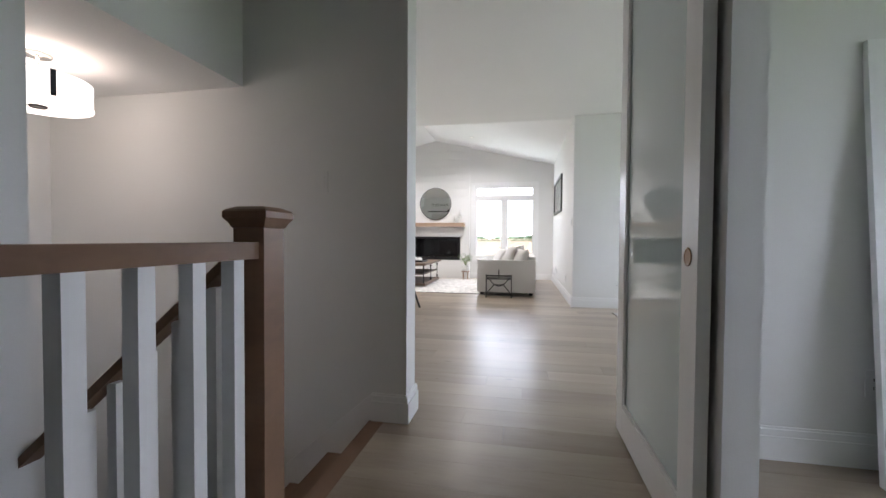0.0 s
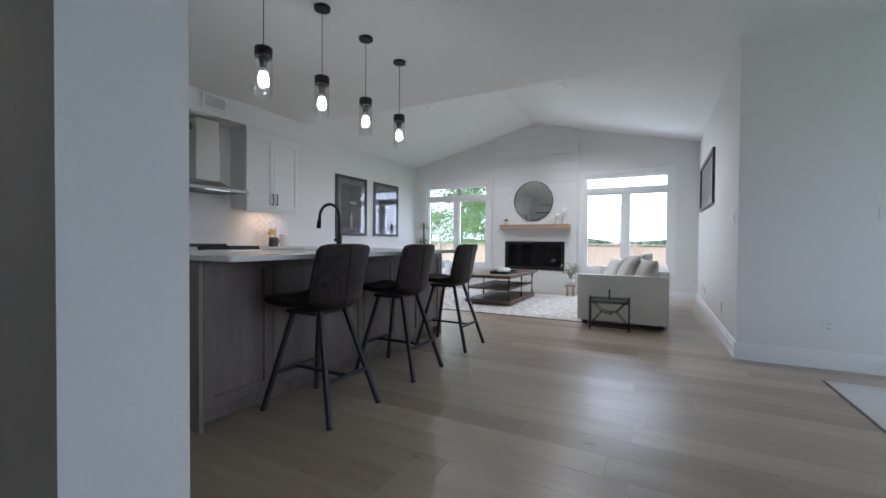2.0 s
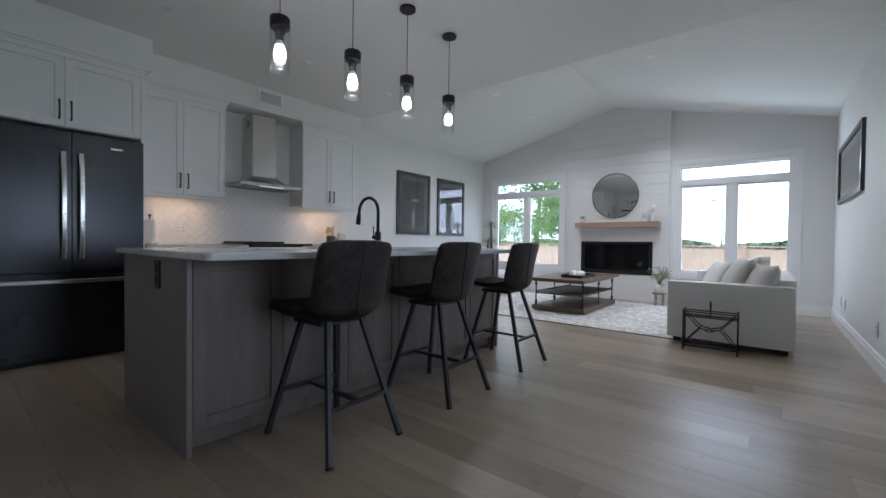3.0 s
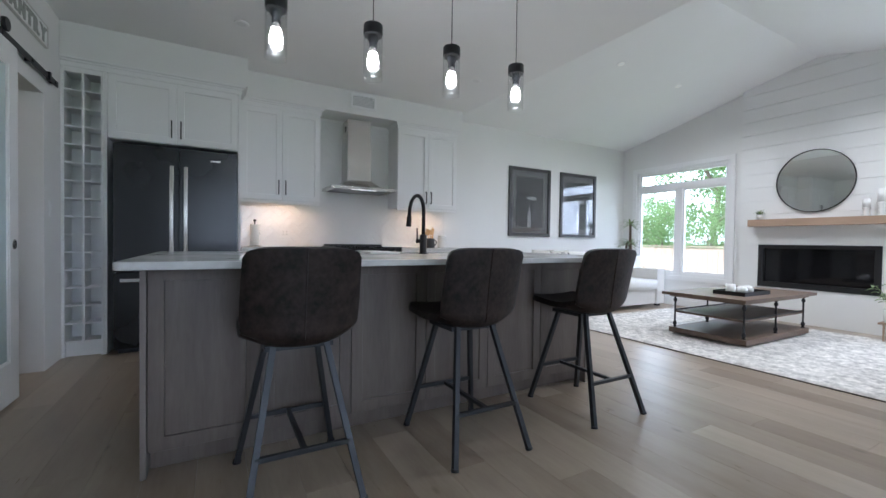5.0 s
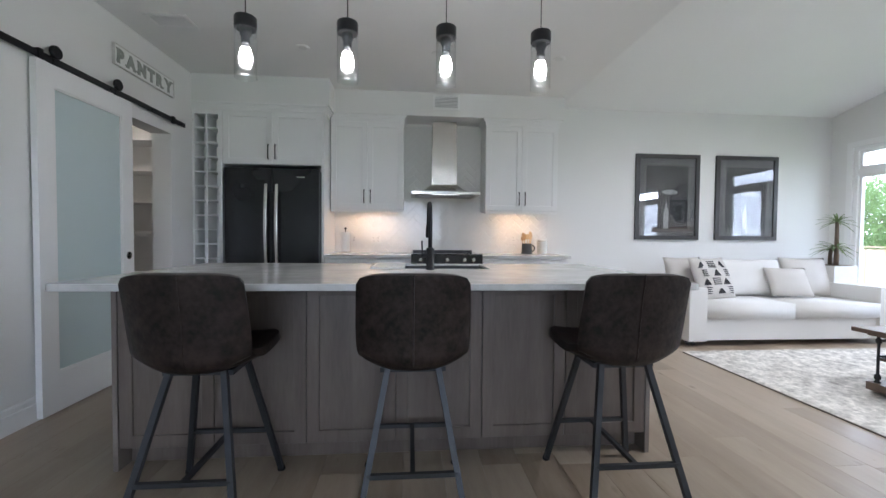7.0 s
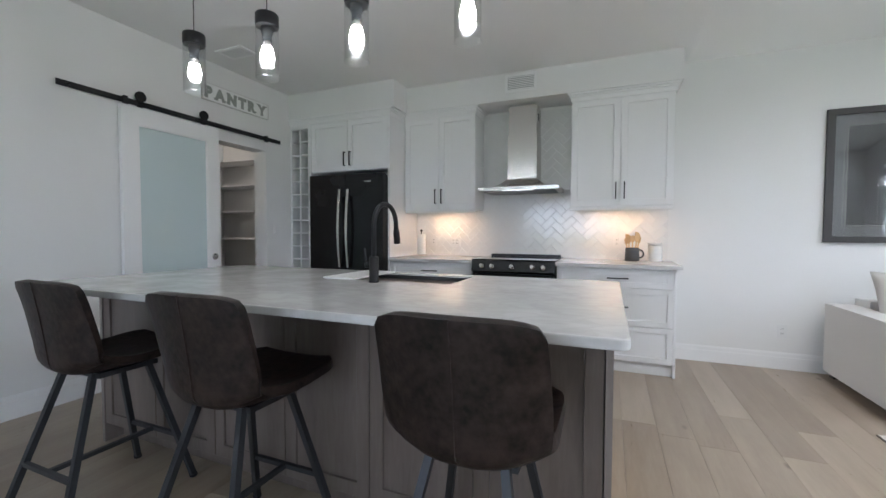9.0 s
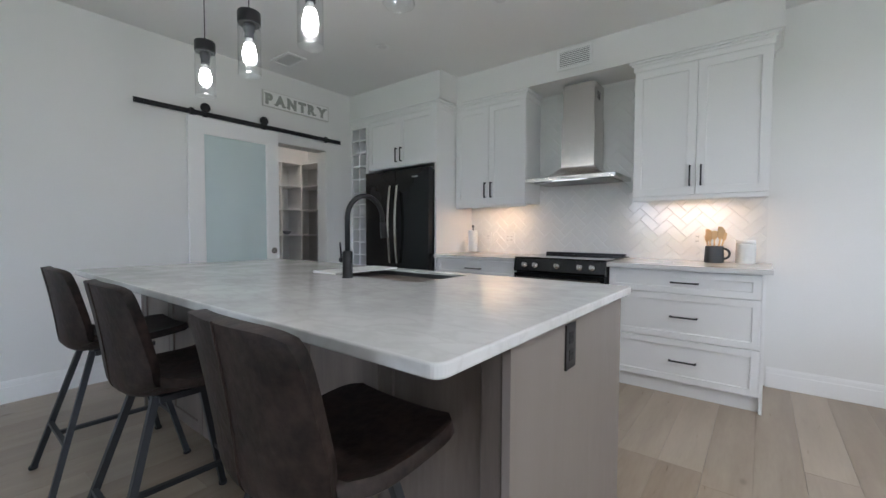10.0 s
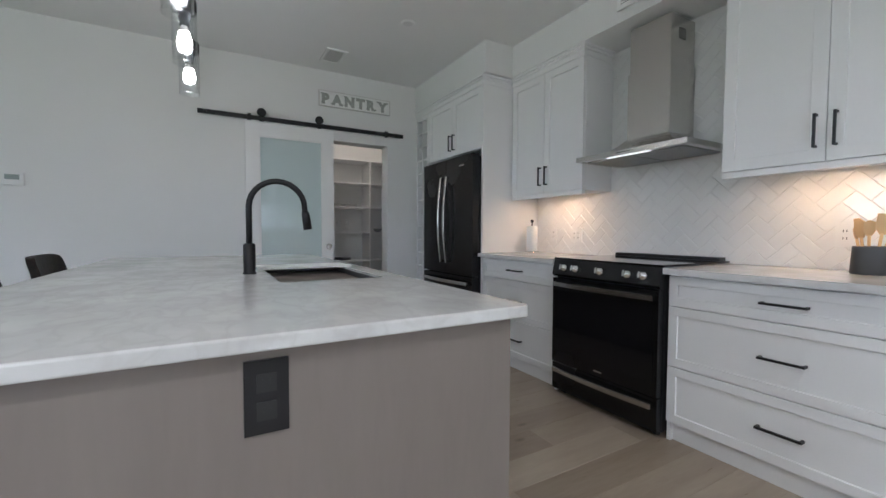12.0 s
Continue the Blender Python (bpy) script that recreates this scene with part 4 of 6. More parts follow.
TX = W + 0.010
plate("outlet", (TX, 4.863, 1.068), "x", 0.115, 0.115, "white double outlet plate on the tiled backsplash")
plate("outlet", (TX, 6.545, 1.085), "x", 0.075, 0.12, "white outlet plate behind the utensil crock")
plate("outlet", (TX, 4.60, 1.075), "x", 0.07, 0.115, "white switch plate beside the paper towel holder")
plate("switch", (-3.52, 3.07, 1.20), "y", 0.07, 0.115, "white light switch beside the pantry opening", "switch")
plate("switch", (-0.525, 2.90, 1.26), "-y", 0.072, 0.118, "white light switch on the stair wall", "switch")
plate("outlet", (E, 7.85, 0.32), "-x", 0.07, 0.115, "white outlet low on the living room wall")
plate("outlet", (E, 9.60, 0.32), "-x", 0.07, 0.115, "white outlet low near the windows")
plate("outlet", (E, 9.95, 0.32), "-x", 0.07, 0.115, "white cable plate low near the windows")
plate("switch", (E, 7.16, 1.22), "-x", 0.115, 0.115, "white double switch near the living room corner", "switch")
plate("switch", (2.19, ND, 1.22), "-y", 0.165, 0.115, "white triple switch beside the patio door", "switch")
plate("outlet", (1.835, ND, 0.34), "-y", 0.07, 0.115, "white outlet below the patio switches")
plate("outlet", (W, 7.86, 0.33), "x", 0.075, 0.12, "white outlet between cabinets and sofa")
plate("outlet", (2.0, 2.90, 0.36), "-y", 0.07, 0.115, "white outlet in the side room")
th = thing("thermostat", (-0.415, 3.07, 1.475), "white thermostat with a grey screen on the kitchen wall", "thermostat", turn=90)
part("case", B(0, 0.022, -0.062, 0.062, -0.045, 0.045, r=0.005), PLASTIC, th)
part("screen", B(0.022, 0.0225, -0.04, 0.04, -0.005, 0.032), SCREEN, th)


def grille(at, turn_m, w, h, label, n_=8):
    v = tagged(new("air_vent"), label, "air vent")
    v.matrix_world = turn_m
    bm = bmesh.new()
    f = 0.022
    for a in ((-w / 2, w / 2, -h / 2, -h / 2 + f), (-w / 2, w / 2, h / 2 - f, h / 2), (-w / 2, -w / 2 + f, -h / 2 + f, h / 2 - f), (w / 2 - f, w / 2, -h / 2 + f, h / 2 - f)):
        box(bm, 0.0, 0.010, a[0], a[1], a[2], a[3])
    part("frame", bm, TRIM, v)
    part("duct_back", B(0.0, 0.002, -w / 2 + f, w / 2 - f, -h / 2 + f, h / 2 - f), bpy.data.materials.get("duct_shade") or mat("duct_shade", (0.30, 0.30, 0.30), 0.8), v)
    for i in range(n_):
        z = -h / 2 + f + (i + 0.5) * (h - 2 * f) / n_
        part("slat", B(0.003, 0.008, -w / 2 + f, w / 2 - f, z - 0.004, z + 0.003), TRIM, v)
    return v


grille(None, pose(-4.00, 5.665, 2.605), 0.30, 0.17, "white slatted air vent above the range hood")
grille(None, pose(-2.70, 3.46, H, 0, 90, 0), 0.30, 0.19, "white ceiling air vent near the pantry wall")

for x, y in ((-2.60, 8.35), (-2.64, 9.56), (-0.55, 8.35), (-0.55, 9.56), (-3.05, 4.34), (-3.05, 5.5), (-3.05, 6.6)):
    zc = vault_z(x) if y > VAULT else H
    slope = math.degrees(math.atan((RIDGE - H) / ((E - W) / 2))) * (1 if x < RX else -1) if y > VAULT else 0
    d = tagged(new("downlight"), "small round white recessed ceiling light", "downlight", "recessed ceiling lights")
    d.matrix_world = pose(x, y, zc, 0, -slope, 0)
    bm = bmesh.new()
    turned(bm, [(0.040, -0.004), (0.050, -0.006), (0.056, -0.003), (0.056, 0.001)], seg=24)
    part("trim_ring", bm, TRIM, d)
    bm = bmesh.new()
    turned(bm, [(0.036, -0.0065), (0.037, -0.0045)], seg=20)
    part("lens", bm, DOWNDIM if y > VAULT else PLASTIC, d)

# ---- pantry: sliding door, rail, sign, shelves ----


def barn_door(name, at, turn, width, height, label, frame_mat, bottom, stile, top, thick=0.036):
    """A sliding glazed door: local x along it, local y through it, z up."""
    d = thing(name, at, label, "door", turn=turn)
    w = width
    for a, b in ((0, stile), (w - stile, w)):
        part("stile", B(a, b, 0, thick, 0, height, r=0.003, seg=1), frame_mat, d)
    part("bottom_rail", B(stile, w - stile, 0.0005, thick - 0.0005, 0, bottom), frame_mat, d)
    part("top_rail", B(stile, w - stile, 0.0005, thick - 0.0005, height - top, height), frame_mat, d)
    part("frosted_pane", B(stile, w - stile, thick / 2 - 0.004, thick / 2 + 0.004, bottom, height - top), FROST, d, "pale frosted glass pane")
    bm = bmesh.new()
    g = 0.012
    for a in ((stile, stile + g, bottom, height - top), (w - stile - g, w - stile, bottom, height - top), (stile + g, w - stile - g, bottom, bottom + g), (stile + g, w - stile - g, height - top - g, height - top)):
        for y0, y1 in ((0.004, thick / 2 - 0.005), (thick / 2 + 0.005, thick - 0.004)):
            box(bm, a[0], a[1], y0, y1, a[2], a[3])
    part("glazing_bead", bm, frame_mat, d)
    return d


door = barn_door("pantry_door", (-2.785, 3.085, 0.012), 0, 0.812, 2.105, "white sliding pantry door with a frosted glass pane", TRIM, 0.24, 0.115, 0.13)
bm = bmesh.new()
turned(bm, [(0.030, 0.0), (0.030, 0.002), (0.024, 0.003), (0.021, 0.0015)], seg=20)
bm.transform(Matrix.Translation((0.055, 0.036, 0.93)) @ Matrix.Rotation(radians(-90), 4, "X"))
part("finger_pull", bm, STEEL, door, "round steel finger pull")
for x in (0.14, 0.67):
    bm = bmesh.new()
    box(bm, x - 0.018, x + 0.018, 0.010, 0.026, 2.106, 2.165)
    part("hanger", bm, BLACK, door, "black roller hanger")
    bm = bmesh.new()
    turned(bm, [(0.038, 0.0), (0.04, 0.004), (0.04, 0.018), (0.036, 0.022)], seg=24)
    bm.transform(Matrix.Translation((x, 0.020, 2.19)) @ Matrix.Rotation(radians(-90), 4, "X"))
    part("roller", bm, BLACK, door, "black roller wheel")
rail = thing("sliding_door_rail", (-3.56, 3.07, 2.15), "black steel rail of the sliding pantry door", "door rail")
part("bar", B(0.0, 1.96, 0.03, 0.038, -0.02, 0.02), BLACK, rail)
for x in (0.06, 0.5, 0.98, 1.45, 1.9):
    bm = bmesh.new()
    turned(bm, [(0.012, 0.0), (0.012, 0.030)], seg=12)
    turned(bm, [(0.014, 0.0385), (0.010, 0.045)], seg=6)
    bm.transform(Matrix.Translation((x, 0.0, 0.0)) @ Matrix.Rotation(radians(-90), 4, "X"))
    part("standoff", bm, BLACK, rail)
for x in (0.2, 1.55):
    part("stop", B(x - 0.015, x + 0.015, 0.026, 0.05, -0.032, 0.03, r=0.003, seg=1), BLACK, rail)


def lettering(text, size, depth, material, parent, m, serifs, bold=0.0, spacing=1.0):
    """Each letter as its own small solid."""
    widths, obs = [], []
    for ch in text:
        cu = bpy.data.curves.new("letter", "FONT")
        cu.body, cu.size, cu.extrude, cu.offset = ch, size, depth, bold
        tmp = bpy.data.objects.new("letter", cu)
        me = bpy.data.meshes.new_from_object(tmp)
        bpy.data.objects.remove(tmp)
        xs = [v.co.x for v in me.vertices]
        widths.append((min(xs), max(xs)))
        obs.append(me)
    total = sum(b - a for a, b in widths) + spacing * size * 0.10 * (len(text) - 1)
    x = -total / 2
    for k, (me, (a, b)) in enumerate(zip(obs, widths)):
        bm = bmesh.new()
        bm.from_mesh(me)
        zt = max(v.co.y for v in bm.verts)
        for where, top_side in serifs.get(text[k], ()):
            cx, hw = a + (b - a) * where, size * 0.125
            y0_, y1_ = (zt - size * 0.085, zt) if top_side else (0.0, size * 0.085)
            box(bm, cx - hw, cx + hw, y0_, y1_, -depth * 0.9, depth * 0.95)
        bm.to_mesh(me)
        bm.free()
        me.materials.clear()
        me.materials.append(material)
        me.transform(m @ Matrix.Translation((x - a, 0, 0)))
        o = new("letter", me)
        o.parent = parent
        x += (b - a) + spacing * size * 0.10


sign = thing("pantry_sign", (-3.03, 3.071, 2.440), "white wooden PANTRY sign with grey letters above the pantry", "sign", turn=180)
part("board", B(-0.375, 0.375, -0.016, 0.0, -0.073, 0.073, r=0.002, seg=1), SIGNPAINT, sign)
bm = bmesh.new()
for a in ((-0.375, 0.375, 0.073, 0.078), (-0.375, 0.375, -0.078, -0.073), (-0.381, -0.375, -0.078, 0.078), (0.375, 0.381, -0.078, 0.078)):
    box(bm, a[0], a[1], -0.022, 0.0, a[2], a[3])
part("edge_frame", bm, mat("sign_edge", (0.66, 0.65, 0.62), 0.7), sign)
SERIFS = {"P": ((0.14, False), (0.10, True)), "A": ((0.08, False), (0.92, False)), "N": ((0.10, False), (0.10, True), (0.90, True)), "T": ((0.5, False),), "R": ((0.14, False), (0.10, True), (0.92, False)), "Y": ((0.5, False), (0.08, True), (0.92, True))}
lettering("PANTRY", 0.136, 0.002, SIGNTEXT, sign, Matrix.Translation((0, -0.0182, -0.048)) @ Matrix.Rotation(radians(90), 4, "X") @ Matrix.Diagonal((0.98, 0.98, 1, 1)), SERIFS, bold=0.0090, spacing=1.6)

shelves = thing("pantry_shelving", (W, 1.22, 0), "white built-in pantry shelving with a vertical divider", "shelving")
for z in (0.30, 0.68, 1.09, 1.46, 1.80, 2.13):
    part("shelf", B(0.002, 1.9, 0.002, 0.36, z - 0.018, z), CAB, shelves)
    part("side_shelf", B(0.002, 0.33, 0.363, 1.70, z - 0.018, z), CAB, shelves)
for x in (0.34, 0.66, 1.35):
    zs = [0.0, 0.30, 0.68, 1.09, 1.46, 1.80, 2.13]
    for a, b in zip(zs, zs[1:]):
        part("upright", B(x, x + 0.018, 0.002, 0.358, a + (0.0005 if a else 0), b - 0.0185), CAB, shelves)


def dish(name, at, profile, material, label, category, seg=24):
    d = thing(name, at, label, category)
    bm = bmesh.new()
    turned(bm, profile, seg=seg)
    part("body", bm, material, d)
    return d


for k, x in enumerate((-3.45, -3.22)):
    for q in range(3):
        dish("plate_stack" if q == 0 else "plate", (x, 1.42, 1.461 + q * 0.0115), [(0.06, 0.0), (0.10 - 0.02 * k, 0.006), (0.12 - 0.02 * k, 0.011)], CERAMIC, "white ceramic plate stacked on a pantry shelf", "plate")
dish("bowl", (-4.22, 2.3, 1.09), [(0.04, 0.0), (0.07, 0.02), (0.10, 0.05), (0.10, 0.052), (0.06, 0.02)], CERAMIC, "white ceramic bowl on a pantry side shelf", "bowl")
dish("bowl", (-3.9, 1.4, 1.09), [(0.03, 0.0), (0.05, 0.02), (0.07, 0.05), (0.07, 0.052), (0.05, 0.02)], MAT, "small grey bowl on a pantry shelf", "bowl")
for x in (-3.30, -3.42):
    g = dish("wine_glass", (x, 1.42, 1.09), [(0.030, 0.0), (0.030, 0.003), (0.004, 0.006), (0.004, 0.08), (0.03, 0.10), (0.035, 0.13), (0.028, 0.17)], SHADEGLASS, "clear stemmed glass on a pantry shelf", "wine glass")
for q in range(3):
    dish("plate", (-3.35, 1.40, 0.681 + q * 0.0115), [(0.07, 0.0), (0.11, 0.006), (0.13, 0.011)], MAT, "dark grey plate stacked on a lower pantry shelf", "plate")
dish("bowl", (-3.1, 1.40, 0.681), [(0.05, 0.0), (0.06, 0.04), (0.06, 0.06)], MAT, "dark grey bowl on a lower pantry shelf", "bowl")

# ---- worktop things ----
t_ = thing("paper_towel_holder", (-4.18, 4.53, 0.91), "paper towel roll on a holder beside the fridge panel", "paper towel holder")
for nm, prof, mt in (("base", [(0.065, 0.0), (0.065, 0.012), (0.06, 0.015)], STEEL), ("roll", [(0.045, 0.018), (0.047, 0.02), (0.047, 0.235), (0.045, 0.24)], PAPER), ("rod", [(0.006, 0.24), (0.006, 0.27)], BLACK), ("knob", [(0.008, 0.27), (0.014, 0.28), (0.014, 0.288), (0.008, 0.295)], BLACK)):
    bm = bmesh.new()
    turned(bm, prof, seg=24)
    part(nm, bm, mt, t_)
crock = thing("utensil_crock", (-4.22, 6.672, 0.91), "charcoal mug-shaped crock holding wooden utensils", "utensil crock")
bm = bmesh.new()
turned(bm, [(0.060, 0.0), (0.064, 0.004), (0.058, 0.12), (0.055, 0.125), (0.052, 0.12), (0.052, 0.10)], seg=28)
part("body", bm, MUG, crock)
bm = bmesh.new()
tube(bm, [(0.0, 0.058, 0.105)] + [(0.0, 0.06 + 0.035 * math.sin(a), 0.068 + 0.037 * math.cos(a)) for a in [math.pi * i / 8 for i in range(9)]] + [(0.0, 0.06, 0.03)], 0.008, 8)
part("handle", bm, MUG, crock)
for k, (dx, dy, h, r_) in enumerate(((-0.02, -0.050, 0.225, 0.016), (0.0, -0.030, 0.235, 0.026), (0.02, 0.0, 0.25, 0.020), (0.0, 0.035, 0.26, 0.026), (-0.02, 0.055, 0.24, 0.018))):
    u = thing("wooden_utensil", (-4.22, 6.672, 0.915), "flat light wooden spatula standing in the dark crock", "wooden spatula", "utensils in the crock")
    bm = bmesh.new()
    tube(bm, [(dx * 0.4, dy * 0.4, 0.002), (dx, dy, h * 0.68)], 0.006, 8)
    part("shaft", bm, SPOON, u)
    bm = bmesh.new()
    lo_, hi_ = [], []
    for py, pz in ((-0.35, 0.0), (-1.0, 1.1), (-0.95, 3.0 + 0.5 * (k % 2)), (0.0, 3.5), (0.95, 3.1 - 0.4 * (k % 2)), (1.0, 1.1), (0.35, 0.0)):
        lo_.append(bm.verts.new((-0.0028, py * r_, pz * r_)))
        hi_.append(bm.verts.new((0.0028, py * r_, pz * r_)))
    bm.faces.new(lo_), bm.faces.new(hi_[::-1])
    for i in range(7):
        bm.faces.new((lo_[i], hi_[i], hi_[(i + 1) % 7], lo_[(i + 1) % 7]))
    bm.transform(Matrix.Translation((dx, dy, h * 0.66)) @ Matrix.Rotation(-dy * 3.0, 4, "X") @ Matrix.Rotation(0.5 * (k - 2), 4, "Z"))
    part("paddle", rounded(bm, 0.0015, 1), SPOON, u)
can = thing("canister", (-4.23, 6.86, 0.91), "grey ribbed ceramic canister with lid on the worktop", "canister")
bm = bmesh.new()
prof = [(0.056, 0.0)]
for i in range(12):
    prof += [(0.060, 0.006 + i * 0.0115), (0.057, 0.0115 + i * 0.0115)]
turned(bm, prof + [(0.056, 0.146)], seg=28)
part("body", bm, CERAMIC, can)
bm = bmesh.new()
turned(bm, [(0.058, 0.147), (0.058, 0.168), (0.054, 0.172)], seg=28)
part("lid", bm, PLASTIC, can)

for y0, y1 in ((4.62, 5.02), (6.34, 6.78)):
    led = thing("under_cabinet_light", (-4.19, (y0 + y1) / 2, 1.409), "warm lit light bar beneath the upper cabinet", "light bar")
    part("housing", B(-0.02, 0.02, (y0 - y1) / 2, (y1 - y0) / 2, -0.008, 0.0), PLASTIC, led)
    part("diffuser", B(-0.012, 0.012, (y0 - y1) / 2 + 0.005, (y1 - y0) / 2 - 0.005, -0.011, -0.0085), LED, led)
part("puck", B(-4.15, -4.09, 4.46, 4.52, 1.398, 1.409), PLASTIC).name = "sensor_puck"
tagged(bpy.data.objects["sensor_puck"], "small white sensor beneath the upper cabinet", "sensor")

# ---- pictures ----


def picture(name, at, turn, w, h, label, seed, light=False):
    """A framed picture: local x along the wall, local y out of it."""
    p = thing(name, at, label, "framed picture", turn=turn)
    f = 0.05
    bm = bmesh.new()
    for a in ((-w / 2, w / 2, -h / 2, -h / 2 + f), (-w / 2, w / 2, h / 2 - f, h / 2), (-w / 2, -w / 2 + f, -h / 2 + f, h / 2 - f), (w / 2 - f, w / 2, -h / 2 + f, h / 2 - f)):
        box(bm, a[0], a[1], 0.0, 0.03, a[2], a[3])
    part("frame", bm, mat("picture_frame", (0.045, 0.043, 0.042), 0.35, bump=0.05) if seed == 1 else bpy.data.materials["picture_frame"], p, "dark picture frame")
    part("mount", B(-w / 2 + f, w / 2 - f, 0.004, 0.010, -h / 2 + f, h / 2 - f), MAT if not light else SIGNPAINT, p)
    bm = bmesh.new()
    for k in (0.115, 0.135):
        for a in ((-w / 2 + k, w / 2 - k, -h / 2 + k, -h / 2 + k + 0.004), (-w / 2 + k, w / 2 - k, h / 2 - k - 0.004, h / 2 - k), (-w / 2 + k, -w / 2 + k + 0.004, -h / 2 + k + 0.005, h / 2 - k - 0.005), (w / 2 - k - 0.004, w / 2 - k, -h / 2 + k + 0.005, h / 2 - k - 0.005)):
            box(bm, a[0], a[1], 0.010, 0.0115, a[2], a[3])
    part("mount_line", bm, SIGNTEXT, p)
    part("print", B(-w / 2 + 0.142, w / 2 - 0.142, 0.0105, 0.0118, -h / 2 + 0.142, h / 2 - 0.142), ART, p)
    if not light:
        # a pale tapered shape and a pale oval just beneath the glass
        bm = bmesh.new()
        sil = [(0.034, -0.40), (0.034, -0.20), (0.030, -0.17), (0.010, -0.13), (0.006, -0.07)]
        ring = [(0.01 + a, b) for a, b in sil] + [(0.01 - a, b) for a, b in sil[::-1]]
        lo, hi = [bm.verts.new((x, 0.0119, z)) for x, z in ring], [bm.verts.new((x, 0.0130, z)) for x, z in ring]
        bm.faces.new(lo), bm.faces.new(hi[::-1])
        for i in range(len(ring)):
            bm.faces.new((lo[i], hi[i], hi[(i + 1) % len(ring)], lo[(i + 1) % len(ring)]))
        part("pale_figure", bm, PALEFIG, p, "pale tapered shape under the picture glass")
        bm = bmesh.new()
        turned(bm, [(0.5, 0.0), (0.5, 1.0)], seg=20)
        bm.transform(Matrix.Translation((-0.035, 0.0119, 0.065)) @ Matrix.Rotation(radians(-90), 4, "X") @ Matrix.Diagonal((0.21, 0.062, 0.0011, 1)))
        part("pale_figure", bm, PALEFIG, p, "pale oval shape under the picture glass")
    g = part("glass", B(-w / 2 + f, w / 2 - f, 0.016, 0.018, -h / 2 + f, h / 2 - f), PICGLASS, p)
    return p


picture("framed_picture", (W, 8.535, 1.637), -90, 0.85, 1.083, "dark framed print with grey mount on the sofa wall", 1)
picture("framed_picture", (W, 9.612, 1.637), -90, 0.85, 1.083, "dark framed print with grey mount near the window", 2)
picture("framed_picture", (E, 9.44, 1.83), 90, 1.66, 0.68, "black framed wide print on the wall above the sofa", 3, True)

# ---- fireplace wall ----
fp = thing("fireplace", (-1.56, BY, 0.445), "black linear fireplace set into the chimney breast", "fireplace")
bm = bmesh.new()
w2, hh = 0.60, 0.567
for a in ((-w2, w2, 0, 0.07), (-w2, w2, hh - 0.05, hh), (-w2, -w2 + 0.06, 0.07, hh - 0.05), (w2 - 0.06, w2, 0.07, hh - 0.05)):
    box(bm, a[0], a[1], -0.012, 0.086, a[2], a[3])
part("surround", bm, BLACK, fp)
bm = bmesh.new()
box(bm, -w2 + 0.062, w2 - 0.062, 0.078, 0.086, 0.072, hh - 0.052)
part("firebox", bm, SLOT, fp)
part("burner_tray", B(-w2 + 0.09, w2 - 0.09, 0.045, 0.075, 0.072, 0.11, r=0.005), BLACK, fp)
part("glass_front", B(-w2 + 0.06, w2 - 0.06, 0.03, 0.034, 0.07, hh - 0.05), BLACKGLASS, fp, "dark reflective fireplace glass")
mantel = thing("mantel_shelf", (-1.532, BY, 1.258), "light oak beam mantel shelf above the fireplace", "mantel shelf")
part("beam", B(-0.687, 0.687, -0.19, 0.016, 0.0, 0.09, r=0.004), MANTELWOOD, mantel)
mir = thing("round_mirror", (-1.58, BY - 0.001, 1.82), "round wall mirror with a thin dark frame above the mantel", "mirror")
bm = bmesh.new()
ring = []
for r_, y in ((0.386, 0.0), (0.392, -0.004), (0.392, -0.024), (0.384, -0.026), (0.382, -0.012)):
    ring.append([bm.verts.new((r_ * math.cos(2 * math.pi * k / 64), y, r_ * math.sin(2 * math.pi * k / 64))) for k in range(64)])
for a, b in zip(ring, ring[1:]):
    for k in range(64):
        bm.faces.new((a[k], a[(k + 1) % 64], b[(k + 1) % 64], b[k]))
part("frame", bm, BLACK, mir)
bm = bmesh.new()
turned(bm, [(0.383, 0.0), (0.383, 0.012)], seg=64)
bm.transform(Matrix.Rotation(radians(90), 4, "X"))
part("mirror_glass", bm, MIRROR, mir)

MZ = 1.349
for x, h, r_ in ((-1.08, 0.20, 0.040), (-0.955, 0.31, 0.046)):
    cnd = thing("candlestick", (x, BY - 0.09, MZ), "white turned candle holder with a pale candle on the mantel", "candle holder")
    bm = bmesh.new()
    turned(bm, [(r_, 0.0), (r_, 0.012), (r_ * 0.5, 0.03), (r_ * 0.8, 0.05), (r_ * 0.5, 0.07), (r_ * 0.95, h * 0.45), (r_, h * 0.5)], seg=18)
    part("holder", bm, CERAMIC, cnd)
    bm = bmesh.new()
    turned(bm, [(r_ * 0.82, h * 0.5), (r_ * 0.84, h - 0.005), (r_ * 0.5, h)], seg=18)
    part("candle", bm, PAPER, cnd)


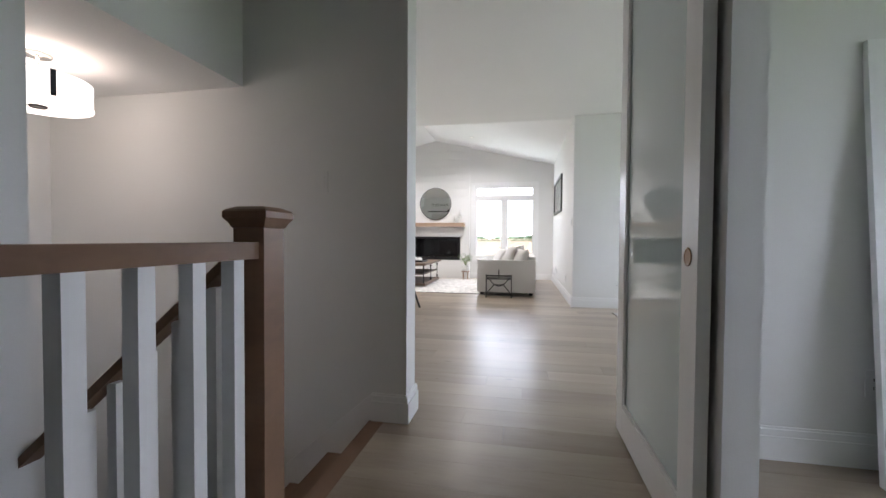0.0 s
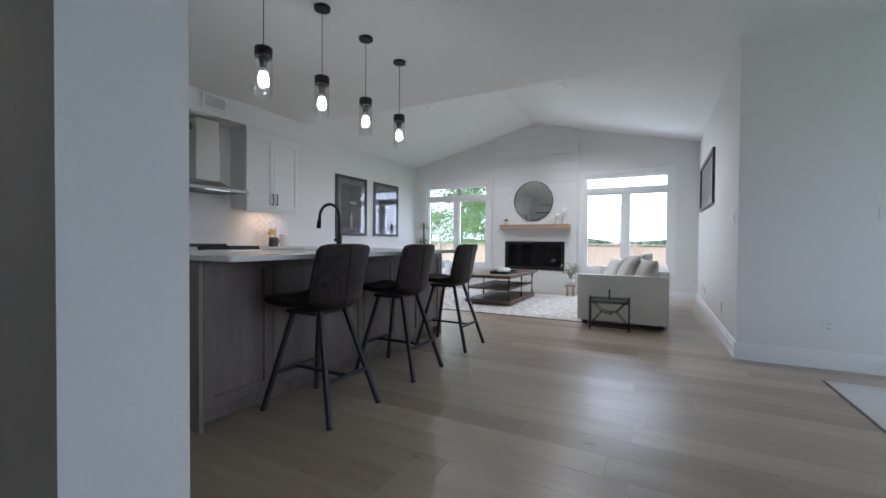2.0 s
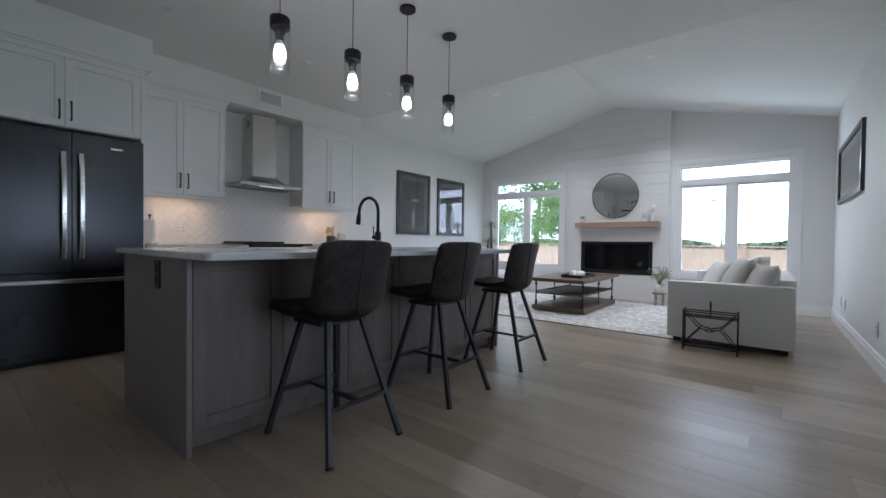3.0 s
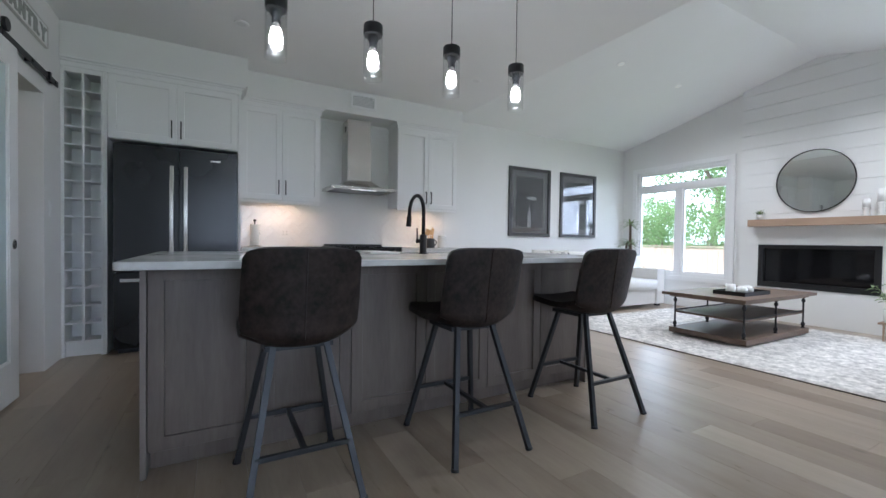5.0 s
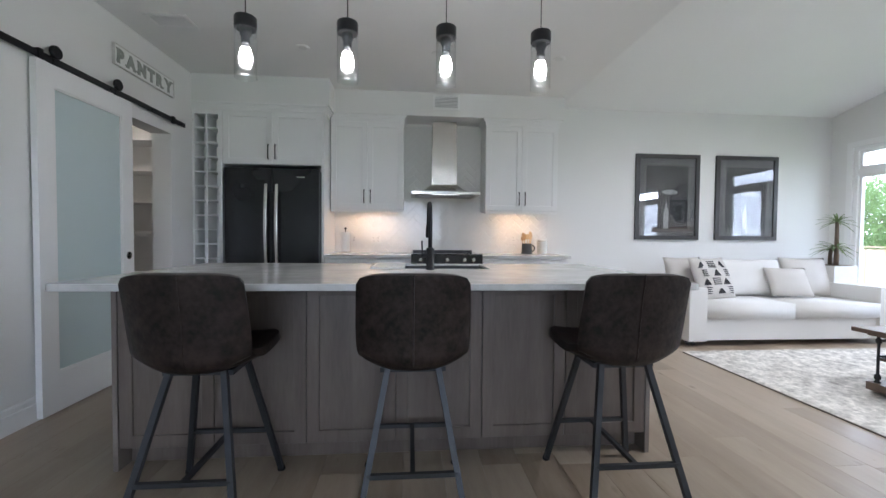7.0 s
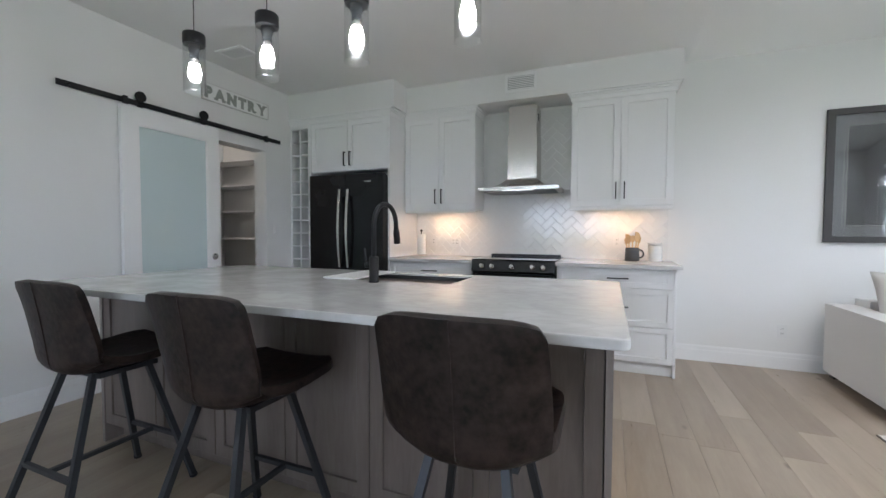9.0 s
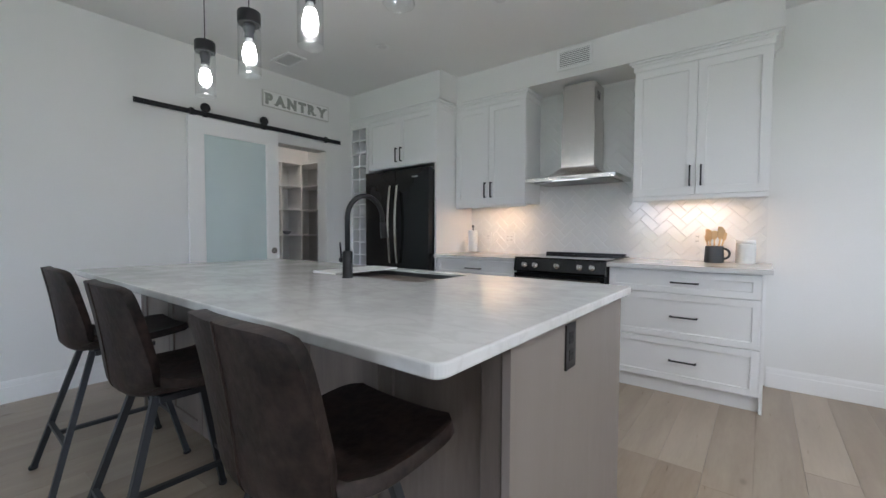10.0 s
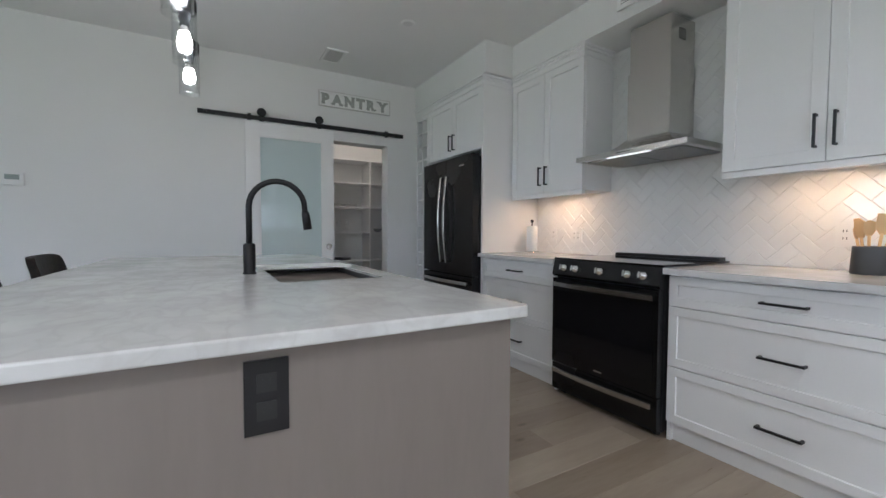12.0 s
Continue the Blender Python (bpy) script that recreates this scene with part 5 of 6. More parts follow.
def leaf_blade(bm, base, direction, length, width, droop, n_=6):
    d = Vector(direction).normalized()
    side = d.cross(Vector((0, 0, 1)))
    side = side.normalized() if side.length > 0.01 else Vector((1, 0, 0))
    left, right = [], []
    for i in range(n_ + 1):
        t = i / n_
        p = Vector(base) + d * length * t + Vector((0, 0, -droop * length * t * t))
        w = width * math.sin(math.pi * (0.12 + 0.88 * t) ** 0.8) * 0.5 + 0.0005
        left.append(bm.verts.new(p - side * w + Vector((0, 0, w * 0.3))))
        right.append(bm.verts.new(p + side * w + Vector((0, 0, w * 0.3))))
    midl = [bm.verts.new((a.co + b.co) / 2 - Vector((0, 0, 0.15 * width))) for a, b in zip(left, right)]
    for i in range(n_):
        bm.faces.new((left[i], midl[i], midl[i + 1], left[i + 1]))
        bm.faces.new((midl[i], right[i], right[i + 1], midl[i + 1]))


rl = random.Random(11)
sp = thing("small_succulent", (-2.12, BY - 0.09, MZ), "small spiky green plant in a white pot on the mantel", "potted plant")
bm = bmesh.new()
turned(bm, [(0.030, 0.0), (0.030, 0.006), (0.036, 0.008), (0.040, 0.07), (0.036, 0.07), (0.034, 0.06)], seg=18)
part("pot", bm, CERAMIC, sp)
for k in range(22):
    a, e = k * 2.4, 0.35 + 1.0 * (k / 22)
    bm = bmesh.new()
    leaf_blade(bm, (0, 0, 0.06), (math.cos(a) * math.cos(e), math.sin(a) * math.cos(e), math.sin(e)), rl.uniform(0.08, 0.11), 0.014, 0.15, 4)
    part("leaf", bm, LEAF, sp)

yu = thing("yucca_plant", (-3.975, 10.42, 0), "tall yucca with bare stems in a white floor planter", "potted plant")
bm = bmesh.new()
box(bm, -0.15, 0.15, -0.15, 0.15, 0.0, 0.80)
rounded(bm, 0.012)
part("planter", bm, CERAMIC, yu)
part("soil", B(-0.13, 0.13, -0.13, 0.13, 0.801, 0.806), BARK, yu)
for sx, sy, h in ((0.03, 0.0, 1.34), (-0.06, 0.03, 1.02), (0.07, -0.04, 1.04)):
    bm = bmesh.new()
    tube(bm, [(sx, sy, 0.80), (sx * 1.1, sy, (0.8 + h) / 2), (sx, sy * 1.2, h)], [0.024, 0.021, 0.018], 10)
    part("stem", bm, BARK, yu)
    for k in range(26 if h > 1.2 else 18):
        a, e = k * 2.4 + h, -0.25 + 1.5 * (k / 26)
        bm = bmesh.new()
        leaf_blade(bm, (sx, sy, h - 0.02), (math.cos(a) * math.cos(e), math.sin(a) * math.cos(e), math.sin(e)), rl.uniform(0.16, 0.23), 0.022, 0.35)
        part("leaf", bm, LEAF, yu)

zz = thing("potted_houseplant", (-0.76, 10.27, 0.216), "leafy green plant in a small white pot on a stand", "potted plant")
bm = bmesh.new()
turned(bm, [(0.060, 0.0), (0.066, 0.008), (0.076, 0.135), (0.068, 0.135), (0.066, 0.125)], seg=24)
part("pot", bm, CERAMIC, zz)
for k in range(11):
    a = k * 2.4
    r1, h = rl.uniform(0.05, 0.14), rl.uniform(0.25, 0.40)
    tip = Vector((math.cos(a) * r1, math.sin(a) * r1, h))
    bm = bmesh.new()
    tube(bm, [(0, 0, 0.10), tuple(tip * 0.6 + Vector((0, 0, 0.08))), tuple(tip)], 0.004, 5)
    part("stem", bm, LEAF, zz)
    for q in range(4):
        bm = bmesh.new()
        aa = a + (q - 1.5) * 0.9
        leaf_blade(bm, tip * (0.72 + 0.09 * q), (math.cos(aa), math.sin(aa), 0.3), rl.uniform(0.065, 0.10), 0.052, 0.4, 4)
        part("leaf", bm, LEAF, zz)

ps = thing("plant_stand", (-0.76, 10.27, 0), "small light wooden plant stand beside the fireplace", "plant stand")
part("top", B(-0.09, 0.09, -0.09, 0.09, 0.197, 0.215, r=0.003, seg=1), MANTELWOOD, ps)
for sx in (-1, 1):
    for sy in (-1, 1):
        part("leg", B(*sorted((sx * 0.045, sx * 0.06)), *sorted((sy * 0.045, sy * 0.06)), 0.0, 0.1965), MANTELWOOD, ps)

# ---- living room furniture ----


def pillow(name, at, size, thick, rot, material, label, parent=None):
    p = thing(name, at, label, "cushion")
    p.matrix_world = pose(*at, *rot)
    n_ = 14
    bm = bmesh.new()
    top_, bot = [], []
    for i in range(n_ + 1):
        rt, rb = [], []
        for j in range(n_ + 1):
            u, v = -1 + 2 * i / n_, -1 + 2 * j / n_
            puff = max(0.0, (1 - abs(u) ** 2.4) * (1 - abs(v) ** 2.4)) ** 0.5
            pinch = 1 - 0.07 * (abs(u * v) ** 0.5) * 0 - 0.06 * (1 - abs(v) ** 2) * abs(u) ** 6
            x, z = u * size[0] / 2 * pinch, v * size[1] / 2 * (1 - 0.06 * (1 - abs(u) ** 2) * abs(v) ** 6)
            crease = 0.006 * noise.noise(Vector((u * 2.3 + at[0], v * 2.3, at[1])))
            rt.append(bm.verts.new((x, thick / 2 * puff + crease * puff, z)))
            rb.append(rt[-1] if puff == 0 else bm.verts.new((x, -thick / 2 * puff + crease * puff, z)))
        top_.append(rt), bot.append(rb)
    for g in (top_, bot):
        for i in range(n_):
            for j in range(n_):
                bm.faces.new((g[i][j], g[i + 1][j], g[i + 1][j + 1], g[i][j + 1]))
    part("cover", bm, material, p, smooth=True)
    return p


def sofa(at, turn, length, label):
    """local x along the seat, local y from the back (0) to the front."""
    s = thing("sofa", at, label, "sofa", "matching sofas", turn)
    dp, arm = 0.98, 0.19
    L = length
    part("base", B(arm, L - arm, 0.06, dp - 0.03, 0.05, 0.27, r=0.012), FABRIC, s)
    for a, b in ((0, arm), (L - arm, L)):
        part("arm", B(a, b, 0.02, dp, 0.045, 0.59, r=0.022, seg=3), FABRIC, s)
    part("backrest", B(arm + 0.002, L - arm - 0.002, 0.0, 0.20, 0.05, 0.64, r=0.03, seg=3), FABRIC, s)
    half = (L - 2 * arm) / 2
    for k in range(2):
        c = B(arm + k * half + 0.004, arm + (k + 1) * half - 0.004, 0.21, dp + 0.005, 0.275, 0.425, r=0.045, seg=4)
        for v in c.verts:
            if v.co.z > 0.40:
                v.co.z += 0.022 * (1 - ((v.co.x - arm - (k + 0.5) * half) / (half / 2)) ** 2)
        part("seat_cushion", c, FABRIC, s, smooth=True)
    for x in (0.06, L - 0.06):
        for y in (0.08, dp - 0.08):
            part("foot", B(x - 0.03, x + 0.03, y - 0.03, y + 0.03, 0.0, 0.046), BLACK, s)
    return s


RZ = 0.016
sofa((W + 0.10, 10.42, RZ), -90, 2.32, "white fabric two-cushion sofa along the picture wall")
sofa((0.76, 7.80, RZ), 90, 2.32, "white fabric sofa with its arm towards the kitchen")
DY = -90
for y, m_, nm, lab, sz, ang in ((8.50, CUSHION, "throw_pillow", "plain off-white pillow at the sofa corner", (0.52, 0.50), 8), (9.28, FABRIC, "back_cushion", "large white sofa back cushion", (0.90, 0.46), 0), (10.02, CUSHION, "throw_pillow", "beige piped pillow at the sofa corner", (0.56, 0.50), -6)):
    pillow(nm, (-3.94, y, 0.655), sz, 0.17, (18, 0, DY + ang), m_, lab)
patt = pillow("patterned_pillow", (-3.78, 8.70, 0.66), (0.54, 0.50), 0.15, (22, 0, -90 + 14), CUSHION, "off-white pillow with black stripes and triangles")
rb = random.Random(5)
for r_ in range(4):
    for c_ in range(3):
        x0, z0 = -0.20 + c_ * 0.14 + (r_ % 2) * 0.03, -0.19 + r_ * 0.10
        if (r_ + c_) % 2 == 0:
            for q in range(4):
                wdt = 0.11
                zq = z0 + q * 0.022
                u, v = (x0 + wdt / 2) / 0.25, zq / 0.24
                puff = max(0.0, (1 - abs(u) ** 2.4) * (1 - abs(v) ** 2.4)) ** 0.5
                part("stripe", B(x0, x0 + wdt, -0.003 + 0.075 * puff, 0.004 + 0.075 * puff, zq, zq + 0.010), DARKFAB, patt)
        else:
            u, v = (x0 + 0.05) / 0.25, (z0 + 0.03) / 0.24
            puff = max(0.0, (1 - abs(u) ** 2.4) * (1 - abs(v) ** 2.4)) ** 0.5
            yy = 0.075 * puff
            bm = bmesh.new()
            fr = [bm.verts.new((x0 + px, yy + 0.006, z0 + pz)) for px, pz in ((0, 0), (0.11, 0), (0.05, 0.075))]
            bk = [bm.verts.new((x0 + px, yy - 0.004, z0 + pz)) for px, pz in ((0, 0), (0.11, 0), (0.05, 0.075))]
            bm.faces.new(fr), bm.faces.new(bk[::-1])
            for i in range(3):
                bm.faces.new((fr[i], fr[(i + 1) % 3], bk[(i + 1) % 3], bk[i]))
            part("triangle", bm, DARKFAB, patt)
cream = pillow("fringed_pillow", (-3.76, 9.62, 0.62), (0.46, 0.36), 0.13, (28, 0, -90 - 10), CUSHION, "small cream pillow with a fringed edge")
for s in (-1, 1):
    for i in range(12):
        z = -0.16 + i * 0.029
        part("fringe", B(*sorted((s * 0.222, s * 0.245)), -0.003, 0.003, z, z + 0.008), CUSHION, cream)
for y, sz, ang, lab in ((8.35, (0.54, 0.46), 12, "large off-white pillow leaning on the sofa back"), (8.75, (0.60, 0.50), -8, "grey-white piped pillow leaning on the sofa back"), (9.45, (0.52, 0.46), 6, "off-white pillow at the sofa far end")):
    pillow("throw_pillow", (0.42 - (0.12 if y == 8.35 else 0.0), y, 0.63), sz, 0.18, (26, 0, 90 + ang), CUSHION, lab)
pillow("throw_pillow", (0.50, 8.10, 0.60), (0.50, 0.40), 0.20, (16, 0, 90 + 20), CUSHION, "rounded off-white end pillow by the sofa arm")
pillow("throw_pillow", (0.10, 8.62, 0.60), (0.42, 0.40), 0.14, (24, 0, 90 + 25), FABRIC, "small white pillow on the sofa seat")

rug = thing("shag_rug", (-1.44, 9.13, 0), "thick cream shag rug beneath the coffee table", "rug")
rx, ry = 1.71, 1.21
part("backing", B(-rx, rx, -ry, ry, 0.0005, 0.008), RUGEDGE, rug)
bm = bmesh.new()
nx, ny = 170, 120
gr = []
for i in range(nx + 1):
    row_ = []
    for j in range(ny + 1):
        x, y = -rx + 0.004 + (2 * rx - 0.008) * i / nx, -ry + 0.004 + (2 * ry - 0.008) * j / ny
        e = min(1.0, min(rx - abs(x), ry - abs(y)) / 0.03)
        row_.append(bm.verts.new((x, y, 0.009 + max(0, e) * (0.006 + 0.012 * rb.random()))))
    gr.append(row_)
for a, b in zip(gr, gr[1:]):
    for j in range(ny):
        bm.faces.new((a[j], b[j], b[j + 1], a[j + 1])).smooth = True
tagged(part("shag_surface", bm, SHAG, rug), "cream shaggy pile")

tb = thing("coffee_table", (-1.69, 9.225, RZ + 0.004), "dark wood coffee table with iron posts and two shelves", "coffee table")
bm = B(-0.405, 0.405, -0.775, 0.775, 0.435, 0.465, r=0.004)
part("tabletop", bm, TABLEWOOD, tb)
part("top_apron", B(-0.36, 0.36, -0.70, 0.70, 0.412, 0.4345, r=0.004), TABLEWOOD, tb)
part("middle_shelf", B(-0.335, 0.335, -0.64, 0.64, 0.235, 0.255), TABLEWOOD, tb)
part("base_shelf", B(-0.375, 0.375, -0.68, 0.68, 0.02, 0.075, r=0.008), TABLEWOOD, tb)
for x in (-0.335, 0.335):
    part("shelf_rail", B(x - 0.006, x + 0.006, -0.63, 0.63, 0.258, 0.270), BLACK, tb)
    for y in (-0.64, 0.0, 0.64):
        bm = bmesh.new()
        turned(bm, [(0.020, 0.0755), (0.020, 0.08), (0.010, 0.09), (0.019, 0.105), (0.019, 0.125), (0.009, 0.14), (0.009, 0.35), (0.018, 0.365), (0.018, 0.385), (0.009, 0.395), (0.018, 0.4115)], x, y, 14)
        part("post", bm, BLACK, tb)
tray = thing("serving_tray", (-1.58, 9.02, RZ + 0.47), "black tray holding cups on the coffee table", "tray")
bm = bmesh.new()
box(bm, -0.15, 0.15, -0.26, 0.26, 0.0, 0.008)
for a in ((-0.15, 0.15, -0.26, -0.25), (-0.15, 0.15, 0.25, 0.26), (-0.15, -0.14, -0.25, 0.25), (0.14, 0.15, -0.25, 0.25)):
    box(bm, *a, 0.008, 0.04)
part("body", bm, BLACK, tray)
cd = dish("candle", (-1.60, 8.84, RZ + 0.4785), [(0.042, 0.0), (0.044, 0.004), (0.044, 0.10), (0.040, 0.10), (0.040, 0.09)], CERAMIC, "white jar candle on the black tray", "candle")
for y in (9.0, 9.12):
    dish("cup", (-1.57, y, RZ + 0.4785), [(0.045, 0.0), (0.055, 0.02), (0.052, 0.05), (0.030, 0.072), (0.008, 0.078)], CERAMIC, "white rounded ceramic cup on the black tray", "cup")

rk = thing("magazine_rack", (-0.045, 7.55, 0), "dark wire magazine rack with zigzag sides beside the sofa arm", "magazine rack", turn=2)
for y in (0.0, 0.14):
    bm = bmesh.new()
    for x in (0.0, 0.41):
        tube(bm, [(x, y, 0.0), (x, y, 0.375)], 0.007, 8)
    tube(bm, [(0.0, y, 0.355), (0.41, y, 0.355)], 0.006, 8)
    tube(bm, [(0.0, y, 0.045), (0.41, y, 0.045)], 0.006, 8)
    part("side_frame", bm, BLACK, rk)
    for pts in (([(0.02, y, 0.33), (0.12, y, 0.22), (0.205, y, 0.185), (0.29, y, 0.22), (0.39, y, 0.33)]), ([(0.02, y, 0.08), (0.13, y, 0.21), (0.20, y, 0.20)]), ([(0.39, y, 0.08), (0.28, y, 0.21), (0.21, y, 0.20)])):
        bm = bmesh.new()
        tube(bm, pts, 0.005, 6)
        part("zigzag_wire", bm, BLACK, rk)
for k in range(4):
    bm = bmesh.new()
    z = 0.335 - 0.013 * k
    tube(bm, [(0.0, 0.0 + 0.03 * k, z), (0.41, 0.0 + 0.03 * k, z)], 0.004, 6)
    part("cross_wire", bm, BLACK, rk)
for x in (0.0, 0.41):
    bm = bmesh.new()
    tube(bm, [(x, 0.0, 0.355), (x, 0.14, 0.355)], 0.006, 8)
    tube(bm, [(x, 0.0, 0.045), (x, 0.14, 0.045)], 0.006, 8)
    part("end_bar", bm, BLACK, rk)
bm = bmesh.new()
tube(bm, [(0.205, 0.07, 0.30), (0.205, 0.07, 0.44), (0.205, 0.07, 0.46)], [0.005, 0.009, 0.004], 8)
part("carry_handle", bm, BLACK, rk)

# ---- nook: rug, bench, patio door ----
nr = thing("flat_rug", (3.12, 5.19, 0), "pale grey low-pile rug with a dark border in the nook", "rug")
part("woven_top", B(-1.41, 1.5, -1.30, 1.32, 0.0005, 0.010), FLATRUG, nr)
part("binding", B(-1.423, 1.513, -1.313, 1.333, 0.0003, 0.007), RUGEDGE, nr)
be = thing("bench", (2.27, 5.0, 0.0105), "dark wooden bench with black U-shaped metal legs on the rug", "bench")
part("seat", B(-0.19, 0.19, -0.72, 0.72, 0.40, 0.44, r=0.004), TABLEWOOD, be)
for y in (-0.60, 0.66):
    bm = bmesh.new()
    box(bm, -0.14, -0.10, y - 0.03, y + 0.03, 0.0, 0.399)
    box(bm, 0.10, 0.14, y - 0.03, y + 0.03, 0.0, 0.399)
    box(bm, -0.10, 0.10, y - 0.03, y + 0.03, 0.0, 0.012)
    part("leg_frame", bm, BLACK, be)

pd = tagged(thing("door_1", (0, 0, 0), "white glazed patio door with a transom blind", "door"), kind="structure")
part("casing", casing_mesh(PATIO[0], PATIO[1], 0.0, 2.23, ND - 0.018, ND, 0.07, False), TRIM, pd)
bm = bmesh.new()
for a in ((PATIO[0], PATIO[0] + 0.05, 0.0, 2.23), (PATIO[1] - 0.05, PATIO[1], 0.0, 2.23), (PATIO[0] + 0.05, PATIO[1] - 0.05, 2.18, 2.23), (PATIO[0] + 0.05, PATIO[1] - 0.05, 1.90, 1.97), (PATIO[0] + 0.05, PATIO[1] - 0.05, 0.0, 0.035)):
    box(bm, a[0], a[1], ND + 0.005, ND + 0.13, a[2], a[3])
part("door_frame", bm, TRIM, pd)
for a, b in ((PATIO[0] + 0.052, 3.36), (3.40, PATIO[1] - 0.052)):
    bm = bmesh.new()
    for c0, c1, d0, d1 in ((a, a + 0.04, 0.04, 1.895), (b - 0.04, b, 0.04, 1.895), (a + 0.04, b - 0.04, 0.04, 0.11), (a + 0.04, b - 0.04, 1.79, 1.895)):
        box(bm, c0, c1, ND + 0.04, ND + 0.085, d0, d1)
    lf = part("door_leaf", bm, TRIM, pd)
    g = part("pane", B(a + 0.04, b - 0.04, ND + 0.06, ND + 0.065, 0.11, 1.79), PANE, lf)
    g.visible_shadow = False
bl = thing("transom_blind", (0, 0, 0), "white slatted blind lowered over the patio transom", "blind")
for i in range(10):
    part("slat", B(PATIO[0] + 0.055, PATIO[1] - 0.055, ND + 0.02, ND + 0.038, 1.975 + i * 0.02, 1.978 + i * 0.02), BLIND, bl)

# ---- hall and stairs ----
hd = barn_door("hall_door", (1.047, 2.12, 0.012), 90, 0.935, 2.24, "white sliding hall door with a tall frosted glass pane", TRIM, 0.15, 0.115, 0.13)
bm = bmesh.new()
turned(bm, [(0.028, 0.0), (0.028, 0.0025), (0.022, 0.003), (0.020, 0.0015)], seg=20)
bm.transform(Matrix.Translation((0.066, 0.036, 0.90)) @ Matrix.Rotation(radians(-90), 4, "X"))
part("finger_pull", bm, BRASS, hd, "round brass finger pull")
ln = thing("leaning_floor_mirror", (2.30, 2.86, 0.0), "white framed tall mirror leaning on the side room wall", "mirror")
ln.matrix_world = pose(2.30, 2.72, 0.0, -5, 0, 0)
bm = bmesh.new()
for a in ((-0.38, 0.38, 0, 0.07), (-0.38, 0.38, 1.73, 1.80), (-0.38, -0.31, 0.07, 1.73), (0.31, 0.38, 0.07, 1.73)):
    box(bm, a[0], a[1], 0.0, 0.03, a[2], a[3])
part("frame", bm, TRIM, ln)
part("mirror_glass", B(-0.31, 0.31, 0.012, 0.018, 0.07, 1.73), MIRROR, ln)

st = tagged(thing("staircase", (0, 0, 0), "oak and white staircase going down beside the hall", "staircase"), kind="structure")
part("nosing", B(-0.25, -0.17, -1.6, 2.899, -0.032, 0.0, r=0.008), STAIROAK, st)
for i in range(9):
    x = -0.235 - 0.225 * i
    z = -0.195 * (i + 1)
    part("riser", B(x - 0.012, x, 1.89, 2.885, z, z + 0.165), TRIM, st)
    part("tread", B(x - 0.25, x - 0.001, 1.885, 2.887, z - 0.03, z, r=0.008), STAIROAK, st)
bm = bmesh.new()
for xa, xb in ((-0.235, -2.3),):
    za, zb = 0.145, 0.145 - (xa - xb) * 0.867
    ring_ = [(xa, za), (xb, zb), (xb, zb - 0.35), (xa, za - 0.35)]
    f_ = [bm.verts.new((x, 2.887, z)) for x, z in ring_]
    b_ = [bm.verts.new((x, 2.899, z)) for x, z in ring_]
    bm.faces.new(f_), bm.faces.new(b_[::-1])
    for i in range(4):
        bm.faces.new((f_[i], f_[(i + 1) % 4], b_[(i + 1) % 4], b_[i]))
part("wall_stringer", bm, TRIM, st)

railing = thing("stair_railing", (0, 0, 0), "oak stair railing with newel post and square white balusters", "railing")
NX, NY = -0.171, 1.870
part("newel", B(NX - 0.045, NX + 0.045, NY - 0.045, NY + 0.045, 0.001, 0.985, r=0.003, seg=1), STAIROAK, railing)
bm = bmesh.new()
rings = []
for h0, w_ in ((0.9855, 0.046), (0.990, 0.050), (0.998, 0.053), (1.006, 0.059), (1.012, 0.064), (1.028, 0.064), (1.034, 0.058), (1.042, 0.040)):
    rings.append([bm.verts.new((NX + sx * w_, NY + sy * w_, h0)) for sx, sy in ((-1, -1), (1, -1), (1, 1), (-1, 1))])
for a, b in zip(rings, rings[1:]):
    for i in range(4):
        bm.faces.new((a[i], a[(i + 1) % 4], b[(i + 1) % 4], b[i]))
bm.faces.new(rings[0][::-1]), bm.faces.new(rings[-1])
part("newel_cap", bm, STAIROAK, railing)
bm = bmesh.new()
box(bm, NX - 0.03, NX + 0.03, -1.55, NY - 0.0455, 0.905, 0.948)
rounded(bm, 0.010, 3)
part("handrail", bm, STAIROAK, railing)
for i in range(26):
    y = 1.765 - 0.126 * i
    part("baluster", B(NX - 0.018, NX + 0.018, y - 0.018, y + 0.018, 0.001, 0.9045), TRIM, railing)
bm = bmesh.new()
sec = [(-0.03, -0.022), (0.03, -0.022), (0.03, 0.012), (0.018, 0.022), (-0.018, 0.022), (-0.03, 0.012)]
ra = [bm.verts.new((NX - 0.0455, NY + a, 0.93 + b)) for a, b in sec]
rc = [bm.verts.new((-0.984, NY + a, 0.93 - (NX - 0.0455 + 0.984) * 0.867 + b)) for a, b in sec]
bm.faces.new(ra), bm.faces.new(rc[::-1])
for i in range(6):
    bm.faces.new((ra[i], ra[(i + 1) % 6], rc[(i + 1) % 6], rc[i]))
part("raked_handrail", bm, STAIROAK, railing)
for i in range(6):
    x = NX - 0.14 - 0.1125 * i
    zt = 0.93 - (NX - 0.045 - x) * 0.867 - 0.028
    zb = -0.195 * (int((-0.236 - x) / 0.225) + 1) + 0.001
    part("raked_baluster", B(x - 0.016, x + 0.016, NY - 0.016, NY + 0.016, zb, zt), TRIM, railing)

dl = thing("drum_ceiling_light", (-1.66, 2.37, 1.795), "lit drum ceiling light with a dark band over the stairs", "ceiling light")
bm = bmesh.new()
turned(bm, [(0.05, -0.014), (0.055, -0.008), (0.055, 0.0)], seg=28)
part("canopy", bm, STEEL, dl)
bm = bmesh.new()
tube(bm, [(0, 0, -0.014), (0, 0, -0.11)], 0.008, 10)
part("stem", bm, STEEL, dl)
bm = bmesh.new()
